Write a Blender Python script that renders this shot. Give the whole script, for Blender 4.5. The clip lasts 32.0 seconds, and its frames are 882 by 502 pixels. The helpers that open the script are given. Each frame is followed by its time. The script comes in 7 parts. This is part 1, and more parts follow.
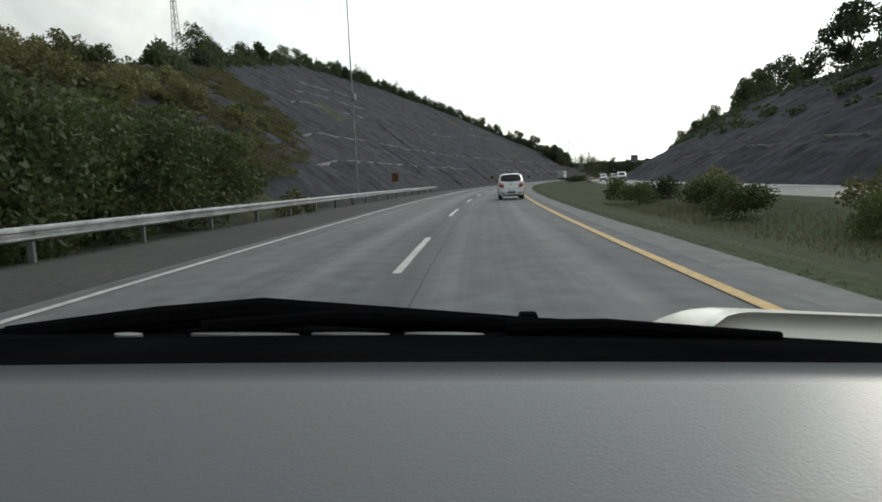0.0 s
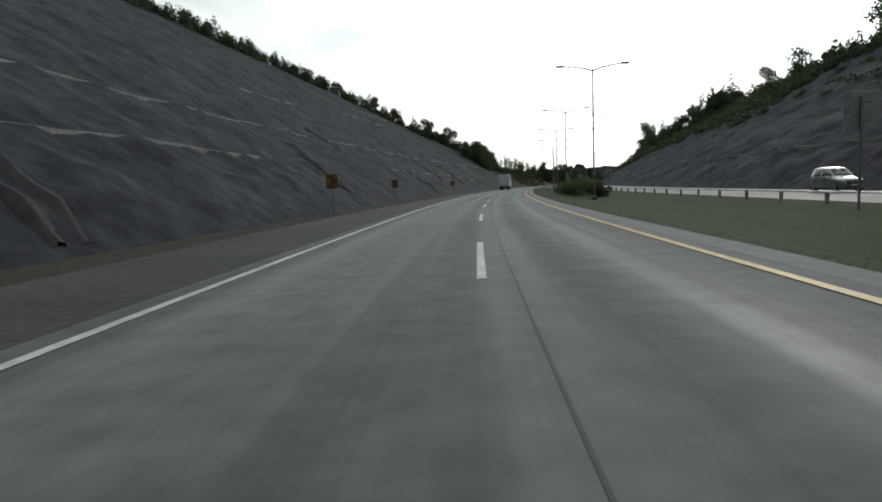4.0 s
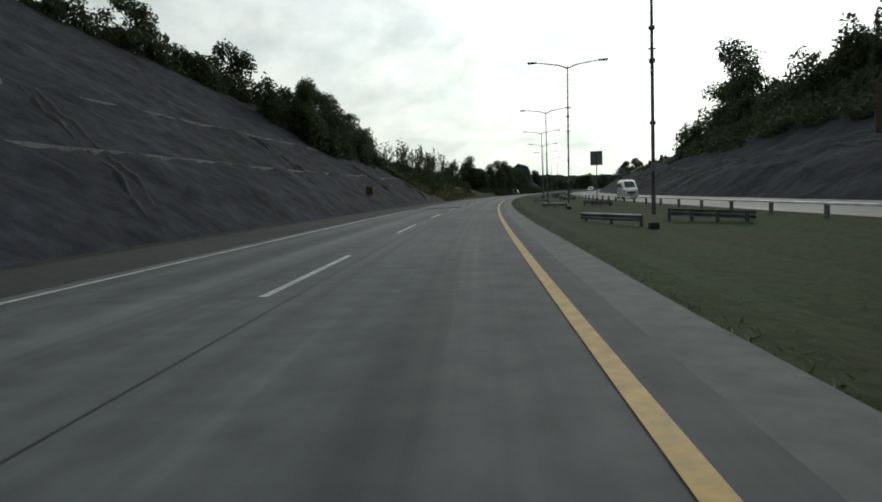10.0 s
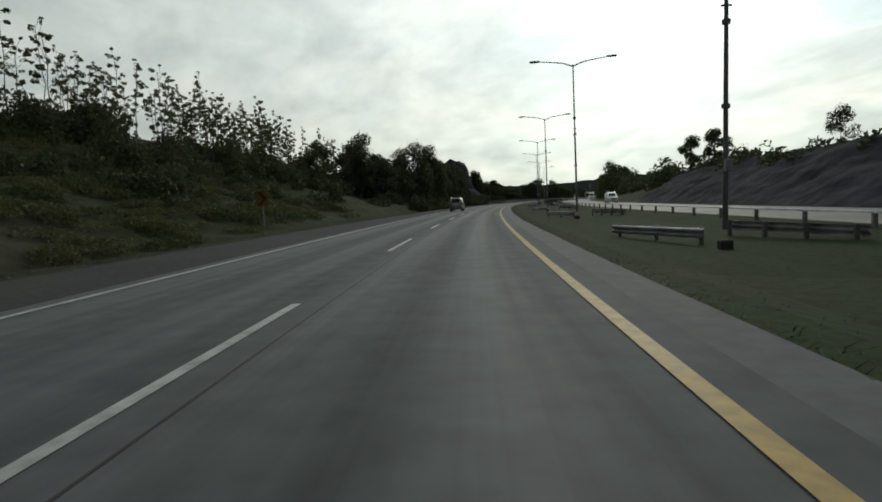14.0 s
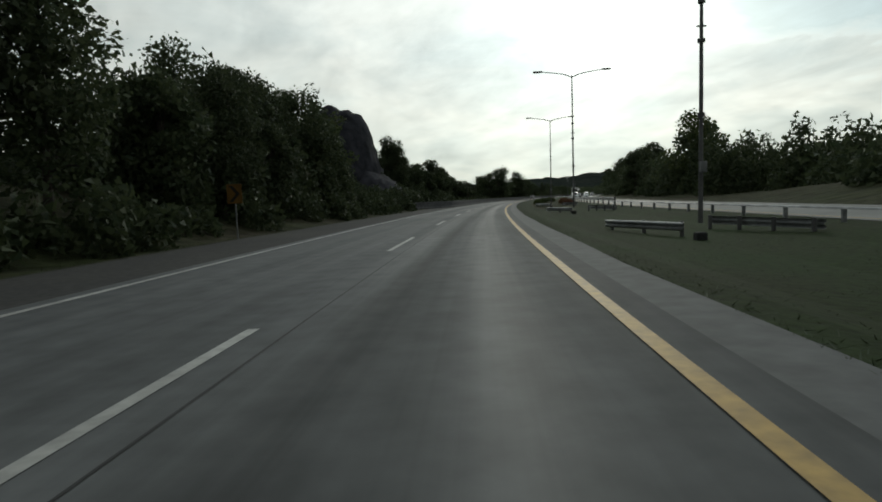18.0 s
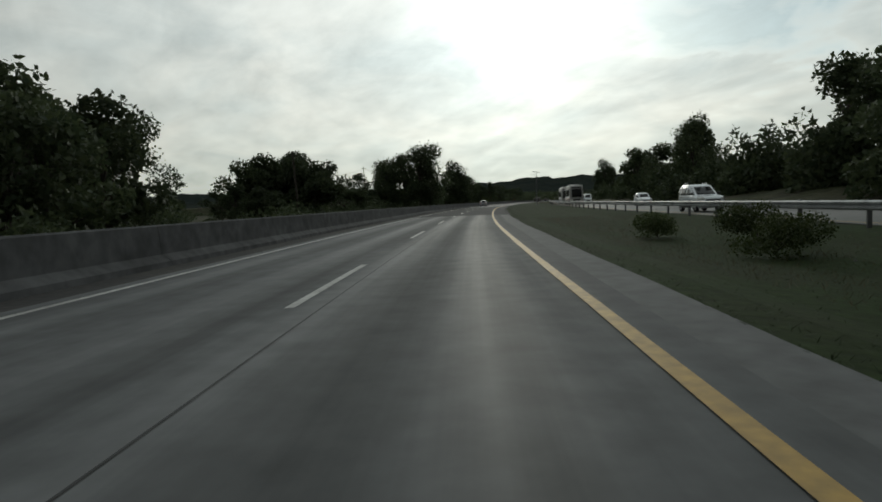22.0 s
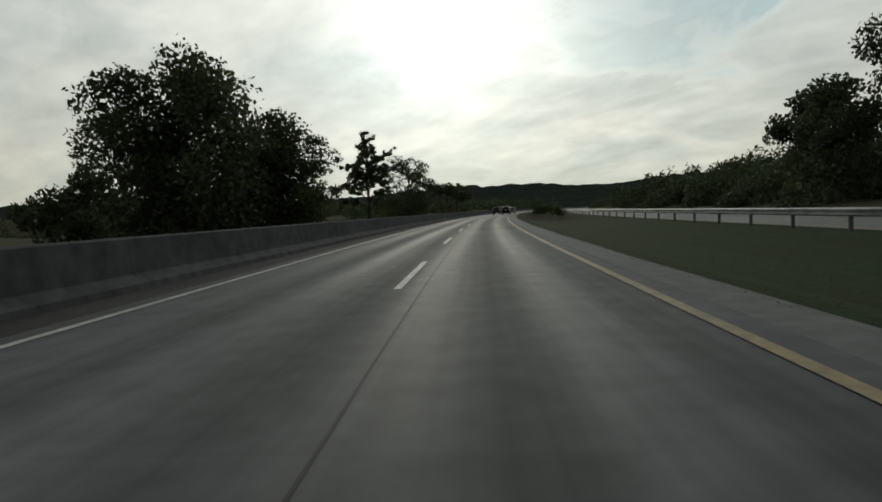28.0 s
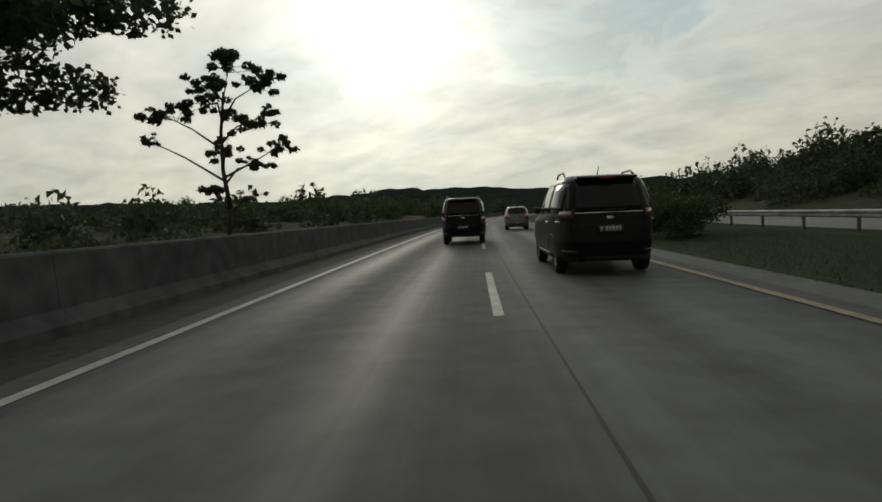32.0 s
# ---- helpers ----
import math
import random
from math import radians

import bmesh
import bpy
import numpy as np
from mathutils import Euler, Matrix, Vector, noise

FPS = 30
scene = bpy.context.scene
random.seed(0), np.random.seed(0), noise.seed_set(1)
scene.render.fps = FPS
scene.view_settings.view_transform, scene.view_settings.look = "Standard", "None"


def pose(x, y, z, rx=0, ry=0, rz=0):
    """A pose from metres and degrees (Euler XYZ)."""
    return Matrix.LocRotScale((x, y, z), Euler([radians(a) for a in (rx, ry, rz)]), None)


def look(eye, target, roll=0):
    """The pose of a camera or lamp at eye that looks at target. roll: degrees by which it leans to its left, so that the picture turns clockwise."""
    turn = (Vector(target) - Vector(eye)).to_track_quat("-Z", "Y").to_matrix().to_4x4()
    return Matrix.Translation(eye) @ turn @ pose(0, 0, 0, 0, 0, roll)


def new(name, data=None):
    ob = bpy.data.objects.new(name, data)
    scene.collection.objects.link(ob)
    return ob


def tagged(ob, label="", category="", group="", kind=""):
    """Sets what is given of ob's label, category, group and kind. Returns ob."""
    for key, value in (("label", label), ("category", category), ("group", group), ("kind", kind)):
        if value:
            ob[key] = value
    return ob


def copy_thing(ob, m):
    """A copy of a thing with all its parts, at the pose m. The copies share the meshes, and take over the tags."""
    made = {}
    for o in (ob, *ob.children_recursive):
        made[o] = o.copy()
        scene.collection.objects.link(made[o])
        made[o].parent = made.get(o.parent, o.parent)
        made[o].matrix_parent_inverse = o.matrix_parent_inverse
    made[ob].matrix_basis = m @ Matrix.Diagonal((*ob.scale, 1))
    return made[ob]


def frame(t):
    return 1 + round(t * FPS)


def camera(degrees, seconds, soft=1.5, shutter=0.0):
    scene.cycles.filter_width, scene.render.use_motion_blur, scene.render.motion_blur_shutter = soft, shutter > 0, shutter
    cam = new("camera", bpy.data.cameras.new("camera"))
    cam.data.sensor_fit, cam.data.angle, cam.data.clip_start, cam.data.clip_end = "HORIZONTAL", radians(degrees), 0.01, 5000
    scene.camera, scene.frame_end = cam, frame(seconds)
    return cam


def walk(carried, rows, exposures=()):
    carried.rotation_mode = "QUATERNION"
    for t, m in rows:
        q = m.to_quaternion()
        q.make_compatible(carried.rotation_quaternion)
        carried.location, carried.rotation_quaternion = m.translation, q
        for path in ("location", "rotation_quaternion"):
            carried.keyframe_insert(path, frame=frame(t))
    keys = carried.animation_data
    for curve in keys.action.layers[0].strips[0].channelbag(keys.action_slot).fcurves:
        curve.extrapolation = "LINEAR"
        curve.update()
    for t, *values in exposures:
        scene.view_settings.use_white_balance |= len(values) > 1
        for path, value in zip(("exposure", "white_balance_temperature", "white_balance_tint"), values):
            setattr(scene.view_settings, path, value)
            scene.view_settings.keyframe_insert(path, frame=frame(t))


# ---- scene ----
cam = camera(73.0, 32.0, 1.8)
# time, place, tilt, lean, heading
ROWS = [
    (0.0, 1.08, -0.06, 1.20, 83.41, 2.40, -0.06),
    (0.5, 1.75, 14.66, 1.20, 83.53, 2.40, -1.44),
    (1.0, 2.72, 29.37, 1.20, 83.65, 2.40, -2.66),
    (1.5, 3.94, 44.06, 1.20, 83.78, 2.40, -3.76),
    (2.0, 5.45, 58.73, 1.20, 83.90, 2.40, -4.94),
    (2.5, 7.45, 73.35, 1.20, 83.90, 2.40, -6.04),
    (3.0, 9.71, 87.92, 1.20, 83.90, 2.40, -7.10),
    (3.5, 12.24, 102.46, 1.20, 83.90, 2.40, -7.96),
    (4.0, 15.22, 116.91, 1.20, 83.95, 2.40, -8.90),
    (4.5, 18.45, 131.30, 1.20, 84.00, 2.40, -9.90),
    (5.0, 22.14, 145.58, 1.20, 84.05, 2.40, -10.90),
    (5.5, 26.08, 159.79, 1.20, 84.10, 2.40, -11.87),
    (6.0, 30.25, 173.93, 1.20, 84.09, 2.40, -12.90),
    (6.5, 34.67, 187.99, 1.20, 84.14, 2.40, -14.33),
    (7.0, 39.28, 201.99, 1.20, 84.34, 2.40, -15.32),
    (7.5, 44.03, 215.94, 1.20, 84.63, 2.40, -15.63),
    (8.0, 48.76, 229.89, 1.20, 84.40, 2.40, -15.45),
    (8.5, 53.57, 243.82, 1.20, 84.46, 2.40, -15.38),
    (9.0, 58.48, 257.71, 1.20, 84.57, 2.40, -15.61),
    (9.5, 63.20, 271.67, 1.20, 84.85, 2.40, -16.02),
    (10.0, 68.04, 285.57, 1.20, 84.60, 2.40, -16.73),
    (10.5, 73.05, 299.41, 1.20, 84.94, 2.40, -17.65),
    (11.0, 78.24, 313.18, 1.20, 84.48, 2.40, -18.49),
    (11.5, 83.66, 326.86, 1.20, 84.90, 2.40, -19.44),
    (12.0, 89.29, 340.45, 1.20, 85.75, 2.40, -20.57),
    (12.5, 95.13, 353.96, 1.20, 84.55, 2.40, -21.36),
    (13.0, 101.17, 367.38, 1.20, 84.96, 2.40, -22.14),
    (13.5, 107.42, 380.70, 1.20, 85.06, 2.40, -22.98),
    (14.0, 113.86, 393.94, 1.20, 85.36, 2.40, -23.82),
    (14.5, 120.50, 407.08, 1.20, 85.34, 2.40, -24.59),
    (15.0, 127.33, 420.12, 1.20, 84.78, 2.40, -25.61),
    (15.5, 134.38, 433.04, 1.20, 85.80, 2.40, -26.64),
    (16.0, 141.61, 445.87, 1.20, 85.65, 2.40, -27.25),
    (16.5, 148.98, 458.62, 1.20, 85.50, 2.40, -27.72),
    (17.0, 156.50, 471.29, 1.20, 85.36, 2.40, -28.18),
    (17.5, 164.15, 483.86, 1.20, 85.21, 2.40, -28.63),
    (18.0, 171.96, 496.35, 1.20, 85.09, 2.40, -29.13),
    (18.5, 179.89, 508.75, 1.20, 85.68, 2.40, -30.07),
    (19.0, 188.00, 521.04, 1.20, 85.76, 2.40, -31.30),
    (19.5, 196.33, 533.18, 1.20, 85.97, 2.40, -32.33),
    (20.0, 204.83, 545.19, 1.20, 85.99, 2.40, -33.08),
    (20.5, 213.50, 557.10, 1.20, 85.95, 2.40, -33.69),
    (21.0, 222.32, 568.89, 1.20, 85.58, 2.40, -34.35),
    (21.5, 231.22, 580.62, 1.20, 85.21, 2.40, -35.02),
    (22.0, 240.26, 592.25, 1.20, 85.44, 2.40, -35.67),
    (22.5, 249.41, 603.78, 1.20, 85.62, 2.40, -36.22),
    (23.0, 258.69, 615.22, 1.20, 85.72, 2.40, -36.77),
    (23.5, 268.09, 626.56, 1.20, 85.56, 2.40, -37.33),
    (24.0, 277.61, 637.81, 1.20, 85.95, 2.40, -37.95),
    (24.5, 287.25, 648.95, 1.20, 86.12, 2.40, -38.42),
    (25.0, 297.01, 659.98, 1.20, 86.24, 2.40, -39.07),
    (25.5, 306.84, 670.95, 1.20, 85.57, 2.40, -39.84),
    (26.0, 316.81, 681.80, 1.20, 85.69, 2.40, -40.58),
    (26.5, 326.90, 692.53, 1.20, 85.81, 2.40, -41.30),
    (27.0, 337.08, 703.18, 1.20, 85.92, 2.40, -42.02),
    (27.5, 347.39, 713.71, 1.20, 86.04, 2.40, -42.64),
    (28.0, 357.82, 724.12, 1.20, 86.24, 2.40, -43.09),
    (28.5, 368.36, 734.42, 1.20, 86.81, 2.40, -43.92),
    (29.0, 379.02, 744.60, 1.20, 86.76, 2.40, -44.68),
    (29.5, 389.86, 754.60, 1.20, 86.49, 2.40, -45.42),
    (30.0, 400.81, 764.47, 1.20, 86.01, 2.40, -45.90),
    (30.5, 411.75, 774.36, 1.20, 86.08, 2.40, -46.47),
    (31.0, 422.81, 784.12, 1.20, 86.24, 2.40, -47.15),
    (31.5, 434.02, 793.72, 1.20, 86.35, 2.40, -47.82),
    (32.0, 445.34, 803.18, 1.20, 86.54, 2.40, -48.59),
]
walk(cam, [(t, pose(x, y, z, tilt, lean, yaw)) for t, x, y, z, tilt, lean, yaw in ROWS],
     exposures=[(0, 0.4, 6450, 6), (3.5, 0.2, 6350, 5), (6, -0.05, 6300, 4), (9, -0.25, 6350, 4), (12, -0.56, 6420, 1), (16, -0.74, 6450, 1), (20, -0.82, 6450, 2), (23, -0.94, 6480, 3), (25, -0.74, 6480, 4), (28, -1.0, 6720, 3), (31, -1.02, 6950, 4), (32, -1.02, 7050, 4)])

# ---- light: veiled evening sun ahead, thin broken cloud over the whole sky ----
SUN_AZ, SUN_EL = 43.5, 17.0            # degrees right of north (+y), degrees up
sun_dir = Vector((math.sin(radians(SUN_AZ)) * math.cos(radians(SUN_EL)),
                  math.cos(radians(SUN_AZ)) * math.cos(radians(SUN_EL)), math.sin(radians(SUN_EL))))
sun = new("sun", bpy.data.lights.new("sun", "SUN"))
sun.data.energy, sun.data.angle, sun.data.color = 0.5, radians(12), (1.0, 0.92, 0.8)
sun.matrix_world = look((0, 0, 200), Vector((0, 0, 200)) - sun_dir)

world = bpy.data.worlds.new("sky")
scene.world = world
world.use_nodes = True
wn, wl = world.node_tree.nodes, world.node_tree.links
wn.clear()


def wnode(kind, **props):
    n = wn.new(kind)
    for k, v in props.items():
        if k == "operation":
            n.operation = v
        elif k == "blend":
            n.blend_type = v
    return n


def wmath(op, a, b=None, clamp=False):
    n = wnode("ShaderNodeMath", operation=op)
    n.use_clamp = clamp
    for i, v in enumerate((a, b)):
        if v is None:
            continue
        if isinstance(v, (int, float)):
            n.inputs[i].default_value = v
        else:
            wl.new(v, n.inputs[i])
    return n.outputs[0]


def wmix(fac, a, b, blend="MIX"):
    n = wn.new("ShaderNodeMix")
    n.data_type, n.blend_type, n.clamp_factor = "RGBA", blend, True
    for key, v in ((0, fac), (6, a), (7, b)):
        if isinstance(v, (int, float)):
            n.inputs[key].default_value = v
        elif isinstance(v, tuple):
            n.inputs[key].default_value = (*v, 1)
        else:
            wl.new(v, n.inputs[key])
    return n.outputs[2]


sky = wn.new("ShaderNodeTexSky")
sky.sky_type, sky.sun_disc = "NISHITA", False
sky.sun_elevation, sky.sun_rotation = radians(SUN_EL), radians(SUN_AZ)
sky.dust_density, sky.air_density, sky.ozone_density = 2.5, 1.2, 1.0
coord = wn.new("ShaderNodeTexCoord")
norm = wn.new("ShaderNodeVectorMath")
norm.operation = "NORMALIZE"
wl.new(coord.outputs["Generated"], norm.inputs[0])
dirv = norm.outputs[0]
sep = wn.new("ShaderNodeSeparateXYZ")
wl.new(dirv, sep.inputs[0])
up = wmath("MAXIMUM", sep.outputs[2], 0.0)
# cloud sheet seen in perspective: project the direction on a flat layer
inv = wmath("DIVIDE", 1.0, wmath("ADD", up, 0.26))
flat = wn.new("ShaderNodeCombineXYZ")
wl.new(wmath("MULTIPLY", sep.outputs[0], inv), flat.inputs[0])
wl.new(wmath("MULTIPLY", sep.outputs[1], inv), flat.inputs[1])
cl1 = wn.new("ShaderNodeTexNoise")
cl1.inputs["Scale"].default_value, cl1.inputs["Detail"].default_value, cl1.inputs["Roughness"].default_value = 2.1, 9, 0.56
cl1.inputs["Distortion"].default_value = 0.5
wl.new(flat.outputs[0], cl1.inputs["Vector"])
cl2 = wn.new("ShaderNodeTexNoise")
cl2.inputs["Scale"].default_value, cl2.inputs["Detail"].default_value, cl2.inputs["Roughness"].default_value = 0.55, 4, 0.5
wl.new(flat.outputs[0], cl2.inputs["Vector"])
cover = wmath("MULTIPLY", wmath("SUBTRACT", wmath("ADD", cl1.outputs[0], wmath("MULTIPLY", cl2.outputs[0], 0.8)), 0.74), 3.2, True)
# finer ripples in the sheet
cl3 = wn.new("ShaderNodeTexNoise")
cl3.inputs["Scale"].default_value, cl3.inputs["Detail"].default_value, cl3.inputs["Roughness"].default_value = 6.5, 9, 0.6
cl3.inputs["Distortion"].default_value = 0.25
stretch = wn.new("ShaderNodeMapping")
stretch.inputs["Rotation"].default_value, stretch.inputs["Scale"].default_value = (0, 0, radians(35)), (1.0, 0.55, 1)
wl.new(flat.outputs[0], stretch.inputs[0])
wl.new(stretch.outputs[0], cl3.inputs["Vector"])


def facing(az, el):
    """Cosine of the angle from a fixed direction, in degrees right of north and up."""
    n = wn.new("ShaderNodeVectorMath")
    n.operation = "DOT_PRODUCT"
    wl.new(dirv, n.inputs[0])
    n.inputs[1].default_value = (math.sin(radians(az)) * math.cos(radians(el)), math.cos(radians(az)) * math.cos(radians(el)), math.sin(radians(el)))
    return n.outputs["Value"]


# one blue rift beside the sun, with bright ragged cloud round it
ragged = wmath("ADD", wmath("MULTIPLY", wmath("SUBTRACT", cl1.outputs[0], 0.5), 0.07), wmath("MULTIPLY", wmath("SUBTRACT", cl3.outputs[0], 0.5), 0.025))
rift = wmath("MULTIPLY", wmath("SUBTRACT", wmath("ADD", facing(64, 18.5), ragged), 0.986), 80.0, True)
rim = wmath("MULTIPLY", wmath("MULTIPLY", rift, wmath("SUBTRACT", 1.0, rift)), 0.4)
# brightness of the veil rises towards the hidden sun
toward = wmath("MAXIMUM", facing(SUN_AZ, SUN_EL), 0.0)
glow = wmath("ADD", wmath("ADD", 0.44, wmath("MULTIPLY", wmath("POWER", toward, 1.7), 1.02)),
             wmath("ADD", wmath("MULTIPLY", wmath("POWER", toward, 16.0), 0.22),
                   wmath("ADD", wmath("MULTIPLY", wmath("POWER", toward, 60.0), 0.7), wmath("MULTIPLY", wmath("POWER", toward, 260.0), 0.9))))
low = wmath("ADD", wmath("ADD", 0.42, wmath("MULTIPLY", wmath("POWER", toward, 2.0), 0.82)),
             wmath("ADD", wmath("MULTIPLY", wmath("POWER", toward, 14.0), 0.4),
                   wmath("ADD", wmath("MULTIPLY", wmath("POWER", toward, 50.0), 0.9), wmath("MULTIPLY", wmath("POWER", toward, 260.0), 0.8))))
low = wmath("POWER", wmath("SUBTRACT", 1.0, up), 5.5)
tone = wmix(low, (0.97, 0.985, 0.98), (1.0, 0.955, 0.82))
shade = wmath("ADD", wmath("ADD", 0.42, wmath("MULTIPLY", cl1.outputs[0], 0.62)), wmath("ADD", wmath("MULTIPLY", cl3.outputs[0], 0.56), rim))
veil = wmix(1.0, tone, wmath("MULTIPLY", glow, shade), "MULTIPLY")
thin = wmix(1.0, veil, (0.9, 0.955, 0.99), "MULTIPLY")
blue = wmix(0.8, wmix(1.0, sky.outputs[0], (0.085, 0.085, 0.085), "MULTIPLY"), wmix(1.0, veil, (0.66, 0.82, 0.95), "MULTIPLY"))
out = wmix(rift, wmix(cover, thin, veil), blue)
bg = wn.new("ShaderNodeBackground")
wl.new(out, bg.inputs[0])
bg.inputs[1].default_value = 1.0
wo = wn.new("ShaderNodeOutputWorld")
wl.new(bg.outputs[0], wo.inputs[0])


# ---- materials ----
MATS = {}


def surface(name, base, rough=0.8, metal=0.0, big=0.15, grain=0.3, amount=0.25, second=None, bump=0.0, bump_size=0.1,
            fine=0.0, spec=0.5, coat=0.0, streak=None, rand=0.0):
    """Principled material with variation at two scales: big (1/m) blotches and grain (1/m) specks, both at real size."""
    if name in MATS:
        return MATS[name]
    m = bpy.data.materials.new(name)
    m.use_nodes = True
    nt = m.node_tree
    bs = nt.nodes["Principled BSDF"]
    bs.inputs["Roughness"].default_value, bs.inputs["Metallic"].default_value = rough, metal
    bs.inputs["Specular IOR Level"].default_value = spec
    bs.inputs["Coat Weight"].default_value = coat
    geo = nt.nodes.new("ShaderNodeNewGeometry")
    pos = geo.outputs["Position"]
    if streak:
        mp = nt.nodes.new("ShaderNodeMapping")
        mp.inputs["Scale"].default_value = streak
        nt.links.new(pos, mp.inputs[0])
        pos = mp.outputs[0]
    n1 = nt.nodes.new("ShaderNodeTexNoise")
    n1.inputs["Scale"].default_value, n1.inputs["Detail"].default_value = big, 5
    n2 = nt.nodes.new("ShaderNodeTexNoise")
    n2.inputs["Scale"].default_value, n2.inputs["Detail"].default_value = grain, 6
    nt.links.new(pos, n1.inputs["Vector"])
    nt.links.new(geo.outputs["Position"], n2.inputs["Vector"])
    second = second or tuple(c * 0.55 for c in base)
    mix = nt.nodes.new("ShaderNodeMix")
    mix.data_type = "RGBA"
    mix.inputs[6].default_value, mix.inputs[7].default_value = (*base, 1), (*second, 1)
    ramp = nt.nodes.new("ShaderNodeMapRange")
    ramp.inputs["From Min"].default_value, ramp.inputs["From Max"].default_value = 0.35, 0.7
    nt.links.new(n1.outputs[0], ramp.inputs["Value"])
    nt.links.new(ramp.outputs[0], mix.inputs[0])
    mul = nt.nodes.new("ShaderNodeMix")
    mul.data_type, mul.blend_type = "RGBA", "MULTIPLY"
    mul.inputs[0].default_value = 1.0
    r2 = nt.nodes.new("ShaderNodeMapRange")
    r2.inputs["From Min"].default_value, r2.inputs["From Max"].default_value = 0.3, 0.7
    r2.inputs["To Min"].default_value, r2.inputs["To Max"].default_value = 1 - amount, 1 + amount * 0.6
    nt.links.new(n2.outputs[0], r2.inputs["Value"])
    nt.links.new(mix.outputs[2], mul.inputs[6])
    nt.links.new(r2.outputs[0], mul.inputs[7])
    col = mul.outputs[2]
    if rand:
        oi = nt.nodes.new("ShaderNodeObjectInfo")
        r3 = nt.nodes.new("ShaderNodeMapRange")
        r3.inputs["To Min"].default_value, r3.inputs["To Max"].default_value = 1 - rand, 1 + rand
        nt.links.new(oi.outputs["Random"], r3.inputs["Value"])
        m3 = nt.nodes.new("ShaderNodeMix")
        m3.data_type, m3.blend_type = "RGBA", "MULTIPLY"
        m3.inputs[0].default_value = 1.0
        nt.links.new(col, m3.inputs[6])
        nt.links.new(r3.outputs[0], m3.inputs[7])
        col = m3.outputs[2]
    nt.links.new(col, bs.inputs["Base Color"])
    rr = nt.nodes.new("ShaderNodeMapRange")
    rr.inputs["To Min"].default_value, rr.inputs["To Max"].default_value = max(rough - 0.05, 0.02), min(rough + 0.05, 1)
    nt.links.new(n2.outputs[0], rr.inputs["Value"])
    nt.links.new(rr.outputs[0], bs.inputs["Roughness"])
    if bump:
        b = nt.nodes.new("ShaderNodeBump")
        b.inputs["Strength"].default_value, b.inputs["Distance"].default_value = bump, bump_size
        nt.links.new(n2.outputs[0], b.inputs["Height"])
        nt.links.new(b.outputs[0], bs.inputs["Normal"])
    MATS[name] = m
    return m


def leafy(name, a, b, translucent=0.25):
    """Foliage: colour varies from leaf to leaf and from plant to plant, some light shines through."""
    m = bpy.data.materials.new(name)
    m.use_nodes = True
    nt = m.node_tree
    bs = nt.nodes["Principled BSDF"]
    bs.inputs["Roughness"].default_value = 0.6
    bs.inputs["Specular IOR Level"].default_value = 0.25
    geo = nt.nodes.new("ShaderNodeNewGeometry")
    mix = nt.nodes.new("ShaderNodeMix")
    mix.data_type = "RGBA"
    mix.inputs[6].default_value, mix.inputs[7].default_value = (*a, 1), (*b, 1)
    nt.links.new(geo.outputs["Random Per Island"], mix.inputs[0])
    oi = nt.nodes.new("ShaderNodeObjectInfo")
    r3 = nt.nodes.new("ShaderNodeMapRange")
    r3.inputs["To Min"].default_value, r3.inputs["To Max"].default_value = 0.7, 1.25
    nt.links.new(oi.outputs["Random"], r3.inputs["Value"])
    m3 = nt.nodes.new("ShaderNodeMix")
    m3.data_type, m3.blend_type = "RGBA", "MULTIPLY"
    m3.inputs[0].default_value = 1.0
    nt.links.new(mix.outputs[2], m3.inputs[6])
    nt.links.new(r3.outputs[0], m3.inputs[7])
    nt.links.new(m3.outputs[2], bs.inputs["Base Color"])
    tr = nt.nodes.new("ShaderNodeBsdfTranslucent")
    nt.links.new(m3.outputs[2], tr.inputs[0])
    ms = nt.nodes.new("ShaderNodeMixShader")
    ms.inputs[0].default_value = translucent
    nt.links.new(bs.outputs[0], ms.inputs[1])
    nt.links.new(tr.outputs[0], ms.inputs[2])
    nt.links.new(ms.outputs[0], nt.nodes["Material Output"].inputs[0])
    return m


